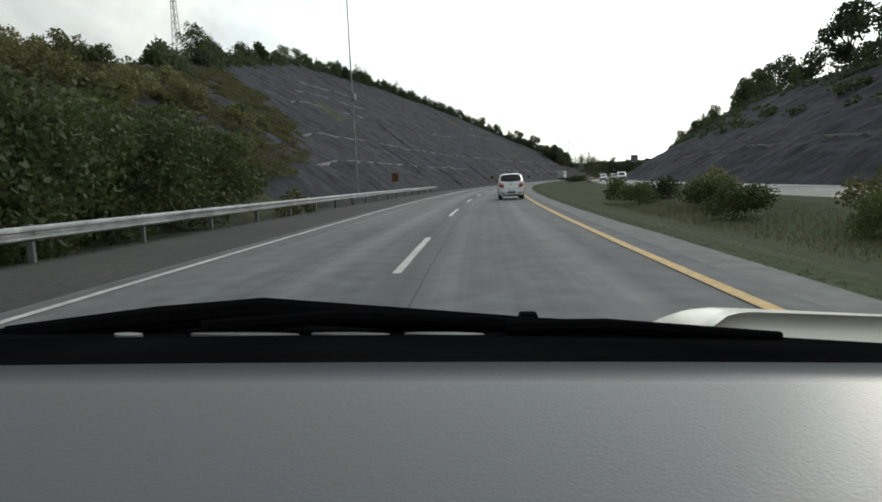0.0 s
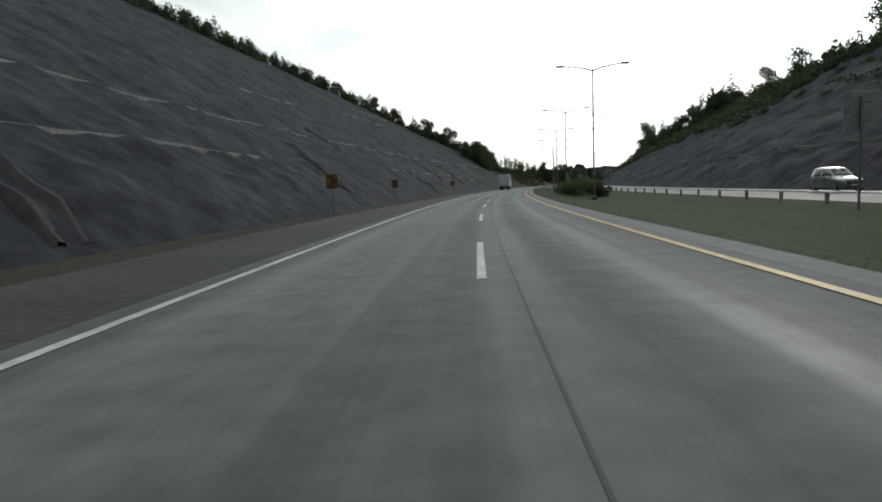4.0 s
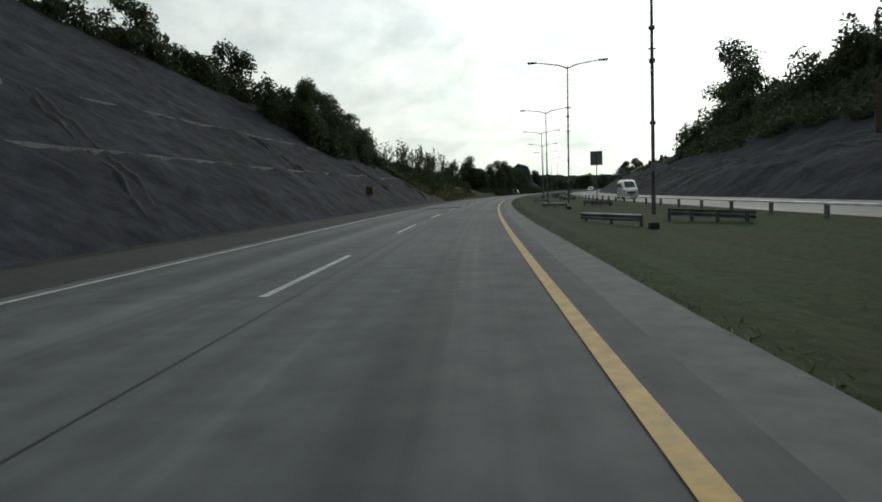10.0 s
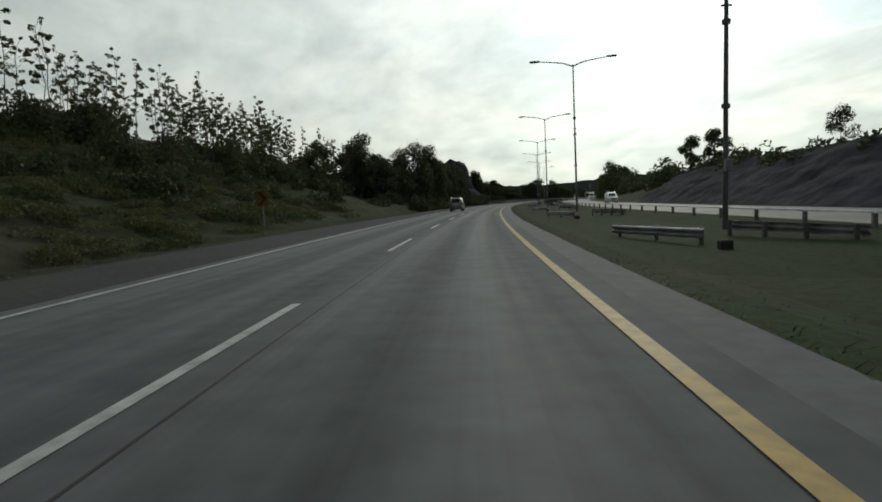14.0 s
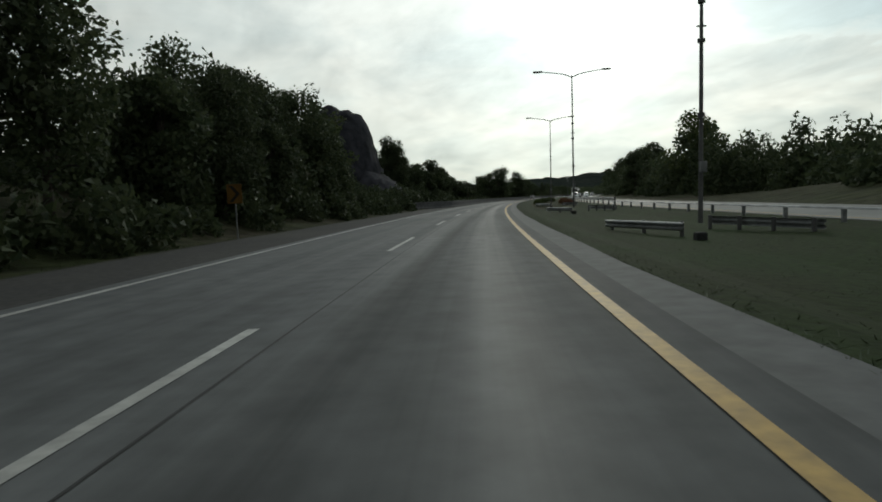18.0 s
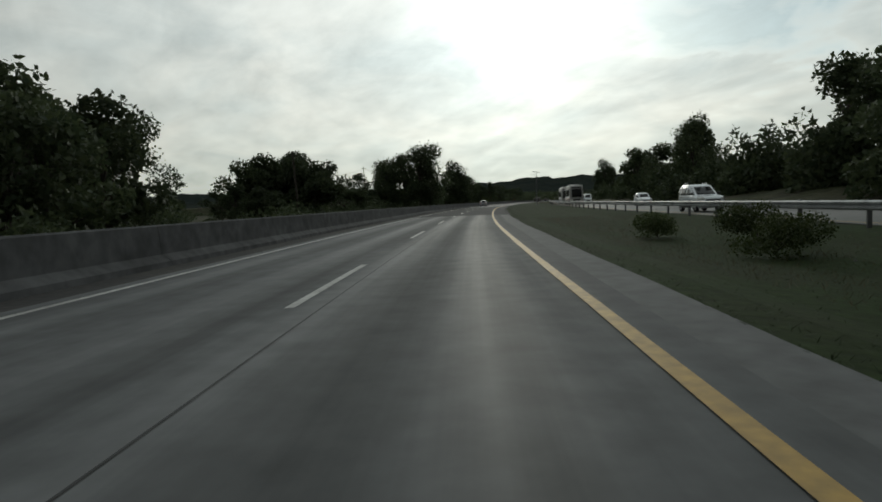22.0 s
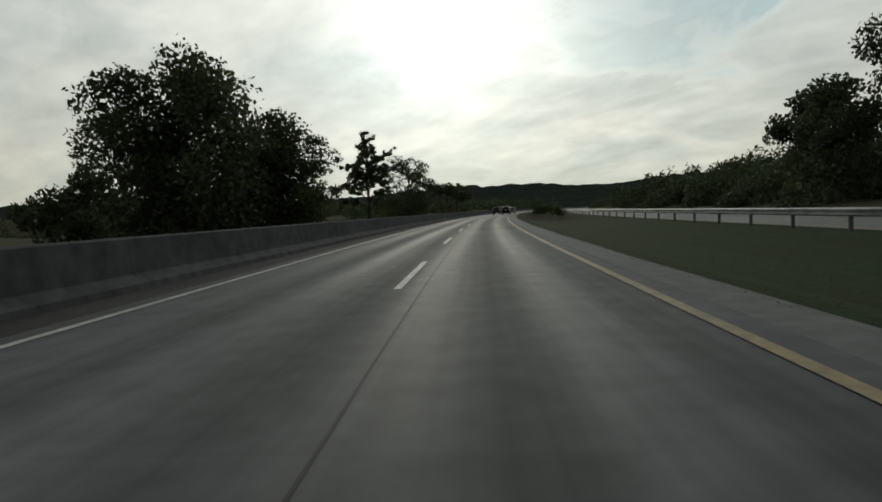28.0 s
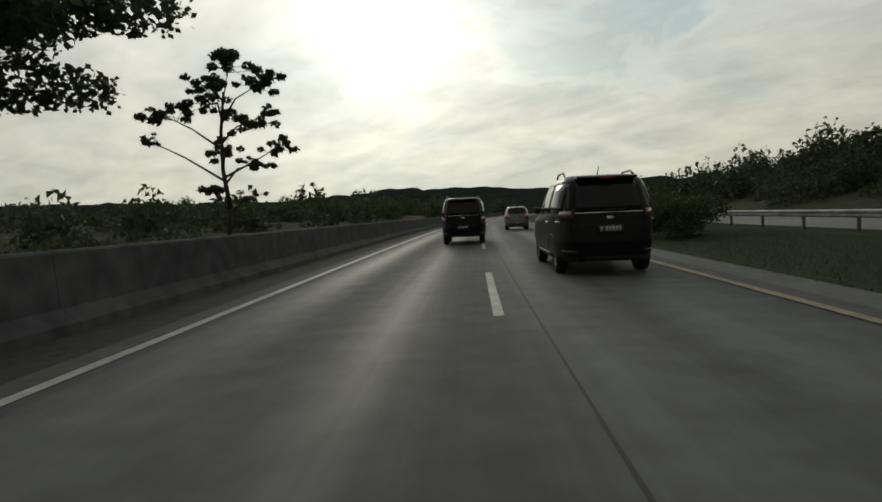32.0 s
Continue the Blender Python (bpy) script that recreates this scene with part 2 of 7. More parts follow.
CONCRETE_ROAD = surface("concrete pavement", (0.124, 0.128, 0.131), 0.7, big=0.12, grain=2.2, amount=0.22, second=(0.094, 0.098, 0.102), bump=0.08, bump_size=0.01, spec=0.2)
def worn_lanes(m):
    """Tyre tracks and oil streaks that run along the lanes, over the pavement's own colour."""
    nt = m.node_tree
    bs = nt.nodes["Principled BSDF"]
    col = bs.inputs["Base Color"].links[0].from_socket
    uv = nt.nodes.new("ShaderNodeUVMap")
    uv.uv_map = "road"
    mp = nt.nodes.new("ShaderNodeMapping")
    mp.inputs["Scale"].default_value = (1.1, 0.012, 1)
    nt.links.new(uv.outputs[0], mp.inputs[0])
    n = nt.nodes.new("ShaderNodeTexNoise")
    n.inputs["Scale"].default_value, n.inputs["Detail"].default_value, n.inputs["Roughness"].default_value = 1.0, 5, 0.6
    nt.links.new(mp.outputs[0], n.inputs["Vector"])
    # patches of slabs cast at different times, about five metres long
    mp2 = nt.nodes.new("ShaderNodeMapping")
    mp2.inputs["Scale"].default_value, mp2.inputs["Location"].default_value = (0.25, 0.19, 1), (0.4, 0, 0)
    nt.links.new(uv.outputs[0], mp2.inputs[0])
    n2 = nt.nodes.new("ShaderNodeTexVoronoi")
    n2.distance, n2.inputs["Scale"].default_value, n2.inputs["Randomness"].default_value = "CHEBYCHEV", 1.0, 0.0
    nt.links.new(mp2.outputs[0], n2.inputs["Vector"])
    gray = nt.nodes.new("ShaderNodeSeparateColor")
    nt.links.new(n2.outputs["Color"], gray.inputs[0])
    prev = col
    for src, lo, hi, f0, f1 in ((n.outputs[0], 0.62, 1.24, 0.32, 0.68), (gray.outputs[0], 0.93, 1.05, 0.0, 1.0)):
        r = nt.nodes.new("ShaderNodeMapRange")
        r.inputs["From Min"].default_value, r.inputs["From Max"].default_value = f0, f1
        r.inputs["To Min"].default_value, r.inputs["To Max"].default_value = lo, hi
        nt.links.new(src, r.inputs["Value"])
        mx = nt.nodes.new("ShaderNodeMix")
        mx.data_type, mx.blend_type = "RGBA", "MULTIPLY"
        mx.inputs[0].default_value = 1.0
        nt.links.new(prev, mx.inputs[6])
        nt.links.new(r.outputs[0], mx.inputs[7])
        prev = mx.outputs[2]
    nt.links.new(prev, bs.inputs["Base Color"])
    # the wheel tracks of both lanes are polished: smoother bands, broken up along the way
    sp = nt.nodes.new("ShaderNodeSeparateXYZ")
    nt.links.new(uv.outputs[0], sp.inputs[0])

    def calc(op, a, b):
        q = nt.nodes.new("ShaderNodeMath")
        q.operation = op
        for k, v in enumerate((a, b)):
            if isinstance(v, (int, float)):
                q.inputs[k].default_value = v
            else:
                nt.links.new(v, q.inputs[k])
        return q.outputs[0]
    band = calc("MULTIPLY", calc("ADD", calc("COSINE", calc("MULTIPLY", calc("ADD", sp.outputs[0], 1.15), 3.6), 0.0), 1.0), 0.5)
    band = calc("MULTIPLY", band, calc("LESS_THAN", calc("ABSOLUTE", sp.outputs[0], 0.0), 3.4))
    wear = nt.nodes.new("ShaderNodeMapRange")
    wear.inputs["To Min"].default_value, wear.inputs["To Max"].default_value = 0.8, 0.58
    nt.links.new(calc("MULTIPLY", band, calc("MULTIPLY", n.outputs[0], 1.7)), wear.inputs["Value"])
    nt.links.new(wear.outputs[0], bs.inputs["Roughness"])


worn_lanes(CONCRETE_ROAD)
ASPHALT = surface("asphalt", (0.034, 0.035, 0.039), 0.85, big=0.3, grain=22, amount=0.3, second=(0.046, 0.047, 0.05), bump=0.15, bump_size=0.01, spec=0.18)
SHOULDER = surface("worn shoulder asphalt", (0.045, 0.044, 0.046), 0.9, big=0.25, grain=6, amount=0.35, second=(0.062, 0.06, 0.056), bump=0.4, bump_size=0.02, spec=0.2)
SHOULDER_R = surface("pale shoulder concrete", (0.12, 0.123, 0.125), 0.85, big=0.35, grain=3, amount=0.3, second=(0.097, 0.1, 0.102), bump=0.3, bump_size=0.02)
WHITE_LINE = surface("worn white road paint", (0.5, 0.5, 0.48), 0.6, big=0.8, grain=6, amount=0.3, second=(0.34, 0.335, 0.32))
YELLOW_LINE = surface("worn yellow road paint", (0.4, 0.245, 0.045), 0.6, big=0.5, grain=6, amount=0.3, second=(0.42, 0.27, 0.07))
YELLOW_FADED = surface("faded yellow road paint", (0.3, 0.22, 0.1), 0.6, big=0.5, grain=5, amount=0.4, second=(0.19, 0.155, 0.09))
JOINT = surface("tar joint", (0.02, 0.02, 0.02), 0.7, big=1, grain=9)
SHOTCRETE = surface("weathered shotcrete", (0.04, 0.041, 0.051), 0.95, big=0.16, grain=0.7, amount=0.55, second=(0.021, 0.022, 0.028), bump=0.55, bump_size=0.35, spec=0.15)
BERM = surface("pale concrete berm", (0.2, 0.2, 0.2), 0.9, big=0.3, grain=3, amount=0.4, second=(0.13, 0.127, 0.12))
DRAIN = surface("dark stained drain concrete", (0.032, 0.032, 0.034), 0.95, big=0.5, grain=3, amount=0.4)
GRASS = surface("rough grass", (0.034, 0.052, 0.018), 0.95, big=0.22, grain=5.0, amount=0.4, second=(0.044, 0.046, 0.025), bump=0.4, bump_size=0.04, spec=0.1)
LUSH = surface("lush dark grass", (0.023, 0.042, 0.011), 0.95, big=0.22, grain=5.0, amount=0.4, second=(0.027, 0.035, 0.014), bump=0.4, bump_size=0.04, spec=0.1)
VERGE = surface("thin dusty grass and dirt", (0.04, 0.043, 0.028), 0.95, big=0.3, grain=2.0, amount=0.4, second=(0.045, 0.042, 0.036), bump=0.6, bump_size=0.08, spec=0.1)
HILL = surface("scrub covered earth", (0.042, 0.05, 0.022), 0.95, big=0.08, grain=0.7, amount=0.5, second=(0.06, 0.053, 0.036), bump=0.8, bump_size=0.5, spec=0.1)
# greyed, bluish base colour: distance haze is mixed into it
FAR = surface("hazy distant woodland", (0.026, 0.033, 0.031), 1.0, big=0.012, grain=0.06, amount=0.4, second=(0.036, 0.042, 0.036), spec=0.0)
BARRIER = surface("stained precast concrete", (0.108, 0.11, 0.114), 0.95, big=0.5, grain=2.5, amount=0.35, second=(0.075, 0.076, 0.08), bump=0.3, bump_size=0.03, streak=(0.5, 0.5, 1.6), spec=0.15)
STEEL = surface("galvanised steel", (0.36, 0.37, 0.38), 0.5, metal=0.7, big=1.2, grain=7, amount=0.2)
DULL_STEEL = surface("dull galvanised steel", (0.28, 0.29, 0.3), 0.6, metal=0.6, big=1.2, grain=7, amount=0.3)
POLE = surface("weathered lamp post steel", (0.16, 0.16, 0.165), 0.6, metal=0.4, big=1.0, grain=8, amount=0.25)
BARK = surface("bark", (0.075, 0.062, 0.05), 0.95, big=1.5, grain=7, amount=0.4, bump=0.6, bump_size=0.05)
RUBBER = surface("tyre rubber", (0.018, 0.018, 0.018), 0.85, big=3, grain=20)
BLACK = surface("black plastic", (0.015, 0.015, 0.016), 0.5, big=3, grain=25, amount=0.15)
GLASS_DARK = surface("tinted window glass", (0.01, 0.011, 0.012), 0.12, big=1, grain=3, amount=0.1, spec=0.32)
CHROME = surface("chrome", (0.7, 0.7, 0.7), 0.15, metal=1.0, big=2, grain=9, amount=0.1)
ALLOY = surface("alloy wheel", (0.4, 0.4, 0.41), 0.35, metal=0.8, big=2, grain=9, amount=0.15)
WHITE_PAINT = surface("white car paint", (0.73, 0.77, 0.8), 0.25, big=1.2, grain=6, amount=0.06, second=(0.68, 0.72, 0.75), coat=0.6)
SILVER_PAINT = surface("silver car paint", (0.42, 0.43, 0.45), 0.3, metal=0.5, big=1.2, grain=9, amount=0.08, coat=0.6)
GREY_PAINT = surface("grey car paint", (0.16, 0.165, 0.175), 0.3, metal=0.4, big=1.2, grain=9, amount=0.08, coat=0.6)
BLACK_PAINT = surface("black car paint", (0.006, 0.006, 0.007), 0.35, big=1.2, grain=9, amount=0.1, coat=0.04, spec=0.2)
RED_LENS = surface("red lamp lens", (0.42, 0.015, 0.02), 0.15, big=4, grain=15, amount=0.2, spec=0.7)
DULL_LENS = surface("dull dark red lamp lens", (0.09, 0.01, 0.012), 0.3, big=4, grain=15, amount=0.2, spec=0.4)
CLEAR_LENS = surface("clear lamp lens", (0.6, 0.6, 0.58), 0.12, big=4, grain=15, amount=0.2, spec=0.8)
PLATE = surface("black number plate", (0.02, 0.03, 0.03), 0.5, big=4, grain=20)
PLATE_INK = surface("white plate paint", (0.6, 0.62, 0.6), 0.5, big=4, grain=20)
SIGN_BLACK = surface("black sign sheet", (0.015, 0.015, 0.015), 0.5, big=2, grain=10)
SIGN_YELLOW = surface("amber sign sheet", (0.17, 0.085, 0.012), 0.5, big=2, grain=10, amount=0.15)
SIGN_WHITE = surface("white sign sheet", (0.68, 0.68, 0.66), 0.45, big=2, grain=10, amount=0.12)
SIGN_BROWN = surface("tarnished sign back", (0.1, 0.07, 0.045), 0.6, big=2, grain=10, amount=0.2)
LEAF_DARK = leafy("dark leaves", (0.04, 0.058, 0.03), (0.085, 0.105, 0.05), 0.35)
LEAF_MID = leafy("mid green leaves", (0.045, 0.068, 0.024), (0.095, 0.115, 0.042), 0.35)
LEAF_TEAK = leafy("thin bright teak leaves", (0.07, 0.095, 0.03), (0.13, 0.14, 0.06), 0.45)
LEAF_PALE = leafy("pale dry leaves", (0.11, 0.12, 0.045), (0.19, 0.175, 0.08), 0.35)
LEAF_RED = leafy("reddish flowering leaves", (0.2, 0.05, 0.045), (0.08, 0.09, 0.03))
BLADES = leafy("grass blades", (0.036, 0.058, 0.017), (0.052, 0.064, 0.025), 0.4)
LUSH_BLADES = leafy("lush grass blades", (0.022, 0.04, 0.011), (0.034, 0.044, 0.016), 0.4)
LEAF_DRY = leafy("dry brown weeds", (0.05, 0.045, 0.02), (0.085, 0.065, 0.035))


# heading of the road in degrees every 40 m, from 80 m before the start
HEADING = [-0.27, -0.45, -2.94, -6.06, -9.04, -11.78, -14.47, -16.81, -18.14, -19.24, -21.1, -23.45, -25.79, -28.05, -30.01, -31.77, -33.88, -36.05, -37.89, -39.53, -41.16, -42.94, -44.78, -46.6, -48.39, -50.17, -52.03, -53.89, -55.72, -57.55, -59.38, -61.21, -63.04, -64.87, -66.7, -68.54, -70.37, -72.2, -74.03, -75.86, -77.69, -79.52, -81.35, -83.18, -85.01, -86.78, -88.2]

# ---- the road's line and small building tools ----
STEP = 1.0
_s = np.arange(-80.0, 1760.0, STEP)
_h = np.interp(_s, np.arange(len(HEADING)) * 40.0 - 80.0, HEADING)
_x = np.cumsum(-np.sin(np.radians(_h))) * STEP
_y = np.cumsum(np.cos(np.radians(_h))) * STEP
_x -= np.interp(0.0, _s, _x)
_y -= np.interp(0.0, _s, _y)


def road(s):
    return np.interp(s, _s, _x), np.interp(s, _s, _y), np.interp(s, _s, _h)


def at(s, d, z=0.0):
    """World place s metres along the road, d metres right of the lane divider, z up."""
    x, y, h = road(s)
    h = radians(float(h))
    return Vector((float(x) + d * math.cos(h), float(y) + d * math.sin(h), z))


def stand(s, d, z=0.0, turn=0.0, scale=1.0):
    """Pose on the road's line: local y runs ahead along it; turn in degrees."""
    m = pose(*at(s, d, z), 0, 0, float(road(s)[2]) + turn)
    return m @ Matrix.Scale(scale, 4) if scale != 1.0 else m


def along(ss, dd, zz):
    """Arrays of s, d, z to an (n, 3) array of world places."""
    x, y, h = road(np.asarray(ss, float))
    h = np.radians(h)
    dd = np.asarray(dd, float)
    return np.stack([x + dd * np.cos(h), y + dd * np.sin(h), np.broadcast_to(np.asarray(zz, float), x.shape)], -1)


def mesh(name, verts, faces, material=None, smooth=False):
    me = bpy.data.meshes.new(name)
    me.from_pydata([tuple(v) for v in verts], [], [tuple(f) for f in faces])
    me.validate()
    if material:
        me.materials.append(material)
    if smooth:
        me.polygons.foreach_set("use_smooth", [True] * len(me.polygons))
    me.update()
    return me


def from_bm(name, bm, material, smooth=False):
    me = bpy.data.meshes.new(name)
    bm.normal_update()
    bm.to_mesh(me)
    bm.free()
    me.materials.append(material)
    if smooth:
        me.polygons.foreach_set("use_smooth", [True] * len(me.polygons))
    return me


def part(name, data, parent, label="", m=None):
    ob = new(name, data)
    ob.parent = parent
    if m is not None:
        ob.matrix_local = m
    if label:
        ob["label"] = label
    return ob


def thing(name, m, label, category, group=""):
    ob = new(name)
    ob.empty_display_size = 0.3
    ob.matrix_world = m
    return tagged(ob, label, category, group)


def grid_faces(nu, nv, flip=False):
    f = []
    for i in range(nu - 1):
        for j in range(nv - 1):
            a = i * nv + j
            q = (a, a + 1, a + nv + 1, a + nv)
            f.append(q[::-1] if flip else q)
    return f


def ribbon(name, profile, s0, s1, material, step=4.0, wander=0.0, closed=False, uv=False):
    """A profile of (d, z) points swept along the road, as one mesh; uv lays u across and v along it, in metres."""
    n = max(2, int((s1 - s0) / step) + 1)
    ss = np.linspace(s0, s1, n)
    vs = []
    for s in ss:
        for d, z in profile:
            w = noise.noise((s * 0.13, d * 0.7, 3.1)) * wander
            vs.append(at(float(s), d + w, z))
    k = len(profile)
    faces = grid_faces(n, k)
    if closed:
        faces += [(i * k + k - 1, i * k, (i + 1) * k, (i + 1) * k + k - 1) for i in range(n - 1)]
        faces += [tuple(range(k))[::-1], tuple((n - 1) * k + j for j in range(k))]
    me = mesh(name, vs, faces, material)
    if uv:
        lay = me.uv_layers.new(name="road")
        for lp in me.loops:
            i, j = divmod(lp.vertex_index, k)
            lay.data[lp.index].uv = (profile[j][0], float(ss[i]))
    return me


def box_bm(bm, size, centre=(0, 0, 0), bevel=0.0, m=None):
    r = bmesh.ops.create_cube(bm, size=1.0, matrix=(m or Matrix()) @ Matrix.Translation(centre) @ Matrix.Diagonal((*size, 1)))
    if bevel:
        es = {e for v in r["verts"] for e in v.link_edges}
        bmesh.ops.bevel(bm, geom=list(es), offset=bevel, segments=2, profile=0.5, affect="EDGES")
    return bm


def box(name, size, centre, material, bevel=0.0):
    bm = bmesh.new()
    box_bm(bm, size, centre, bevel)
    return from_bm(name, bm, material)


def cone_bm(bm, p0, p1, r0, r1, seg=8):
    p0, p1 = Vector(p0), Vector(p1)
    ax = p1 - p0
    m = Matrix.Translation((p0 + p1) / 2) @ ax.to_track_quat("Z", "Y").to_matrix().to_4x4()
    bmesh.ops.create_cone(bm, cap_ends=True, segments=seg, radius1=r0, radius2=r1, depth=ax.length, matrix=m)


def tube(name, pts, radii, material, seg=8):
    pts = [Vector(p) for p in pts]
    vs, fs = [], []
    for i, p in enumerate(pts):
        ax = (pts[min(i + 1, len(pts) - 1)] - pts[max(i - 1, 0)]).normalized()
        q = ax.to_track_quat("Z", "Y")
        for k in range(seg):
            a = 2 * math.pi * k / seg
            vs.append(p + q @ Vector((math.cos(a), math.sin(a), 0)) * radii[i])
    for i in range(len(pts) - 1):
        for k in range(seg):
            j = (k + 1) % seg
            fs.append((i * seg + k, i * seg + j, (i + 1) * seg + j, (i + 1) * seg + k))
    fs += [tuple(range(seg))[::-1], tuple((len(pts) - 1) * seg + k for k in range(seg))]
    me = mesh(name, vs, fs, material, True)
    me.set_sharp_from_angle(angle=radians(40))
    return me


# ---- the land: one sheet, cut through hills at first, open and embanked later ----
def table(s, rows):
    return float(np.interp(s, [r[0] for r in rows], [r[1] for r in rows]))


LEFT_CREST = [(-80, 5), (0, 7), (40, 10), (80, 18), (130, 30), (180, 40), (250, 44), (300, 41), (340, 34), (365, 26), (390, 19.5),
              (415, 15), (436, 12.5), (470, 12), (510, 11), (540, 7), (580, 4), (640, 3), (665, -1.2), (760, -1.4), (1000, -1.2), (1200, 1), (1760, 3)]
LEFT_RATE = [(-80, 0.3), (20, 0.4), (36, 0.62), (80, 0.65), (415, 0.65), (440, 0.42), (500, 0.34), (560, 0.25), (640, 0.25), (665, 0.3), (1760, 0.05)]
LEFT_DITCH = [(-80, -0.4), (60, -0.6), (420, -0.6), (450, -0.3), (590, -0.2), (640, -0.3), (665, -1.2), (1760, -1.0)]
RIGHT_CREST = [(-80, 10), (40, 11.5), (84, 13.5), (132, 16), (190, 19), (229, 21), (280, 21.5), (320, 18), (350, 12.5), (395, 9.6), (420, 8),
               (440, 5), (460, 4), (500, 4.2), (540, 3), (600, 1), (760, 0.5), (900, 3), (1000, 9), (1150, 17), (1400, 20), (1760, 18)]
RIGHT_RATE = [(-80, 0.5), (440, 0.55), (500, 0.5), (600, 0.12), (900, 0.12), (1000, 0.16), (1760, 0.2)]


def left_foot(s):
    return table(s, [(-80, 12.0), (60, 13.2), (450, 13.2), (500, 11.0), (600, 10.0), (660, 6.6), (1760, 7.0)])


def height(s, d):
    if d < -6.6:
        u, dt = -d, table(s, LEFT_DITCH)
        foot = left_foot(s)
        if u < foot:
            a = min(1.0, max(0.0, (u - 6.6) / max(foot - 6.6 - 1.0, 0.6)))
            z = dt * a - 0.06
        else:
            c, k = table(s, LEFT_CREST), table(s, LEFT_RATE)
            z = dt + k * (u - foot)
            if k > 0 and c > dt:
                z = min(z, c + 0.03 * (u - foot) if u - foot < 200 else c + 6)
            else:
                z = dt
        if 590 < s < 670:                      # rocky hump by the road
            b = math.exp(-((s - 626) / 13.0) ** 2 - ((d + 25) / 7.0) ** 2)
            z += 4.0 * min(1.0, b * 1.35)
        rough = min(1.0, max(0.0, (u - 9) / 12.0)) * 1.0
    elif d > 4.6:
        zs = [(4.6, -0.06), (5.5, -0.14), (6.5, -0.36), (9.3, -0.5), (12.0, -0.36), (14.0, -0.14), (15.0, -0.12), (24.0, -0.12)]
        if d <= 24:
            z = float(np.interp(d, [a for a, _ in zs], [b for _, b in zs]))
        else:
            z = -0.12 + min(table(s, RIGHT_RATE) * (d - 24), table(s, RIGHT_CREST) + 0.03 * (d - 24))
        rough = min(1.0, max(0.0, (d - 24) / 12.0)) * 0.9
    else:
        return -0.06
    return z + rough * (noise.noise((s * 0.05, d * 0.06, 1.7)) * 1.2 + noise.noise((s * 0.21, d * 0.2, 7.7)) * 0.4)


D_STATIONS = [-420, -320, -240, -180, -150, -130, -112, -98, -86, -76, -67, -59, -52, -46, -40, -35, -31, -28, -25, -22.5, -20, -18,
              -16, -14.5, -13.2, -12, -10.6, -9.3, -8, -6.6, -3, 0, 3, 4.6, 5.5, 6.5, 8, 9.3, 10.6, 12, 14, 15, 19, 24, 26, 28.5, 31,
              34, 38, 42, 46, 51, 57, 64, 72, 82, 95, 112, 135, 165, 210, 270, 340, 420]
ss = np.arange(-80, 1700, 6.0)
verts, nd = [], len(D_STATIONS)
for s in ss:
    for d in D_STATIONS:
        verts.append(at(float(s), d, height(float(s), d)))
base = len(verts)
faces = grid_faces(len(ss), nd)
ground = new("ground", mesh("ground", verts, faces, HILL, True))
tagged(ground, "rolling earth and scrub beside the motorway", "ground", kind="structure")
# the plain and far hills out to the horizon
verts, faces, nr, na = [], [], 12, 900
for i in range(nr):
    r = 380 * (4200 / 380) ** (i / (nr - 1))
    for j in range(na):
        a = 2 * math.pi * j / na
        x, y = 250 + r * math.sin(a), 480 + r * math.cos(a)
        rise = max(0.0, (r - 600) / 900)
        z = -2.5 + min(rise, 1.0) * (46 + 60 * noise.noise((x * 0.0011, y * 0.0011, 4.0)) + 22 * noise.noise((x * 0.004, y * 0.004, 9.0)) + 5 * noise.noise((x * 0.02, y * 0.02, 3.0)) + 4 * noise.noise((x * 0.07, y * 0.07, 6.0)) + 6 * abs(noise.noise((x * 0.035, y * 0.035, 2.0))))
        verts.append((x, y, z))
for i in range(nr - 1):
    for j in range(na):
        k = (j + 1) % na
        faces.append((i * na + j, i * na + k, (i + 1) * na + k, (i + 1) * na + j))
far = new("backdrop", mesh("backdrop", verts + [(250, 480, -2.6)], faces + [(nr * na, (j + 1) % na, j) for j in range(na)], FAR, True))
tagged(far, "hazy plain and low wooded hills on the horizon", "hills", kind="structure")

# ---- road surfaces, laid on the ground sheet ----
road_a = new("road", ribbon("road", [(-4.05, 0.0), (-2.2, 0.015), (0.42, 0.02), (2.6, 0.015), (4.05, 0.0)], -80, 1690, CONCRETE_ROAD, uv=True))
tagged(road_a, "grey concrete motorway pavement with two lanes, slightly worn", "road", kind="structure")
part("asphalt_overlay", ribbon("asphalt_overlay", [(-4.05, 0.012), (-2.2, 0.027), (0.42, 0.032), (2.6, 0.027), (4.05, 0.012)], 702, 779, ASPHALT), road_a, "dark fresh asphalt section")
part("asphalt_patch", ribbon("asphalt_patch", [(-4.2, 0.012), (-2.2, 0.022), (0.3, 0.027)], 345.5, 348.5, ASPHALT, 1.5), road_a, "dark asphalt repair strip")
part("shoulder", ribbon("shoulder", [(-7.4, -0.03), (-3.9, -0.02)], -80, 1690, SHOULDER, wander=0.12), road_a, "dark asphalt shoulder")
part("shoulder", ribbon("shoulder", [(3.9, -0.02), (4.75, -0.022)], -80, 702, SHOULDER_R, wander=0.12), road_a, "pale paved inner shoulder")
part("shoulder", ribbon("shoulder", [(3.9, -0.02), (4.95, -0.022)], 702, 800, ASPHALT, wander=0.12), road_a, "dark asphalt inner shoulder")
part("shoulder", ribbon("shoulder", [(3.9, -0.02), (4.85, -0.022)], 800, 1690, SHOULDER_R, wander=0.12), road_a, "pale paved inner shoulder")
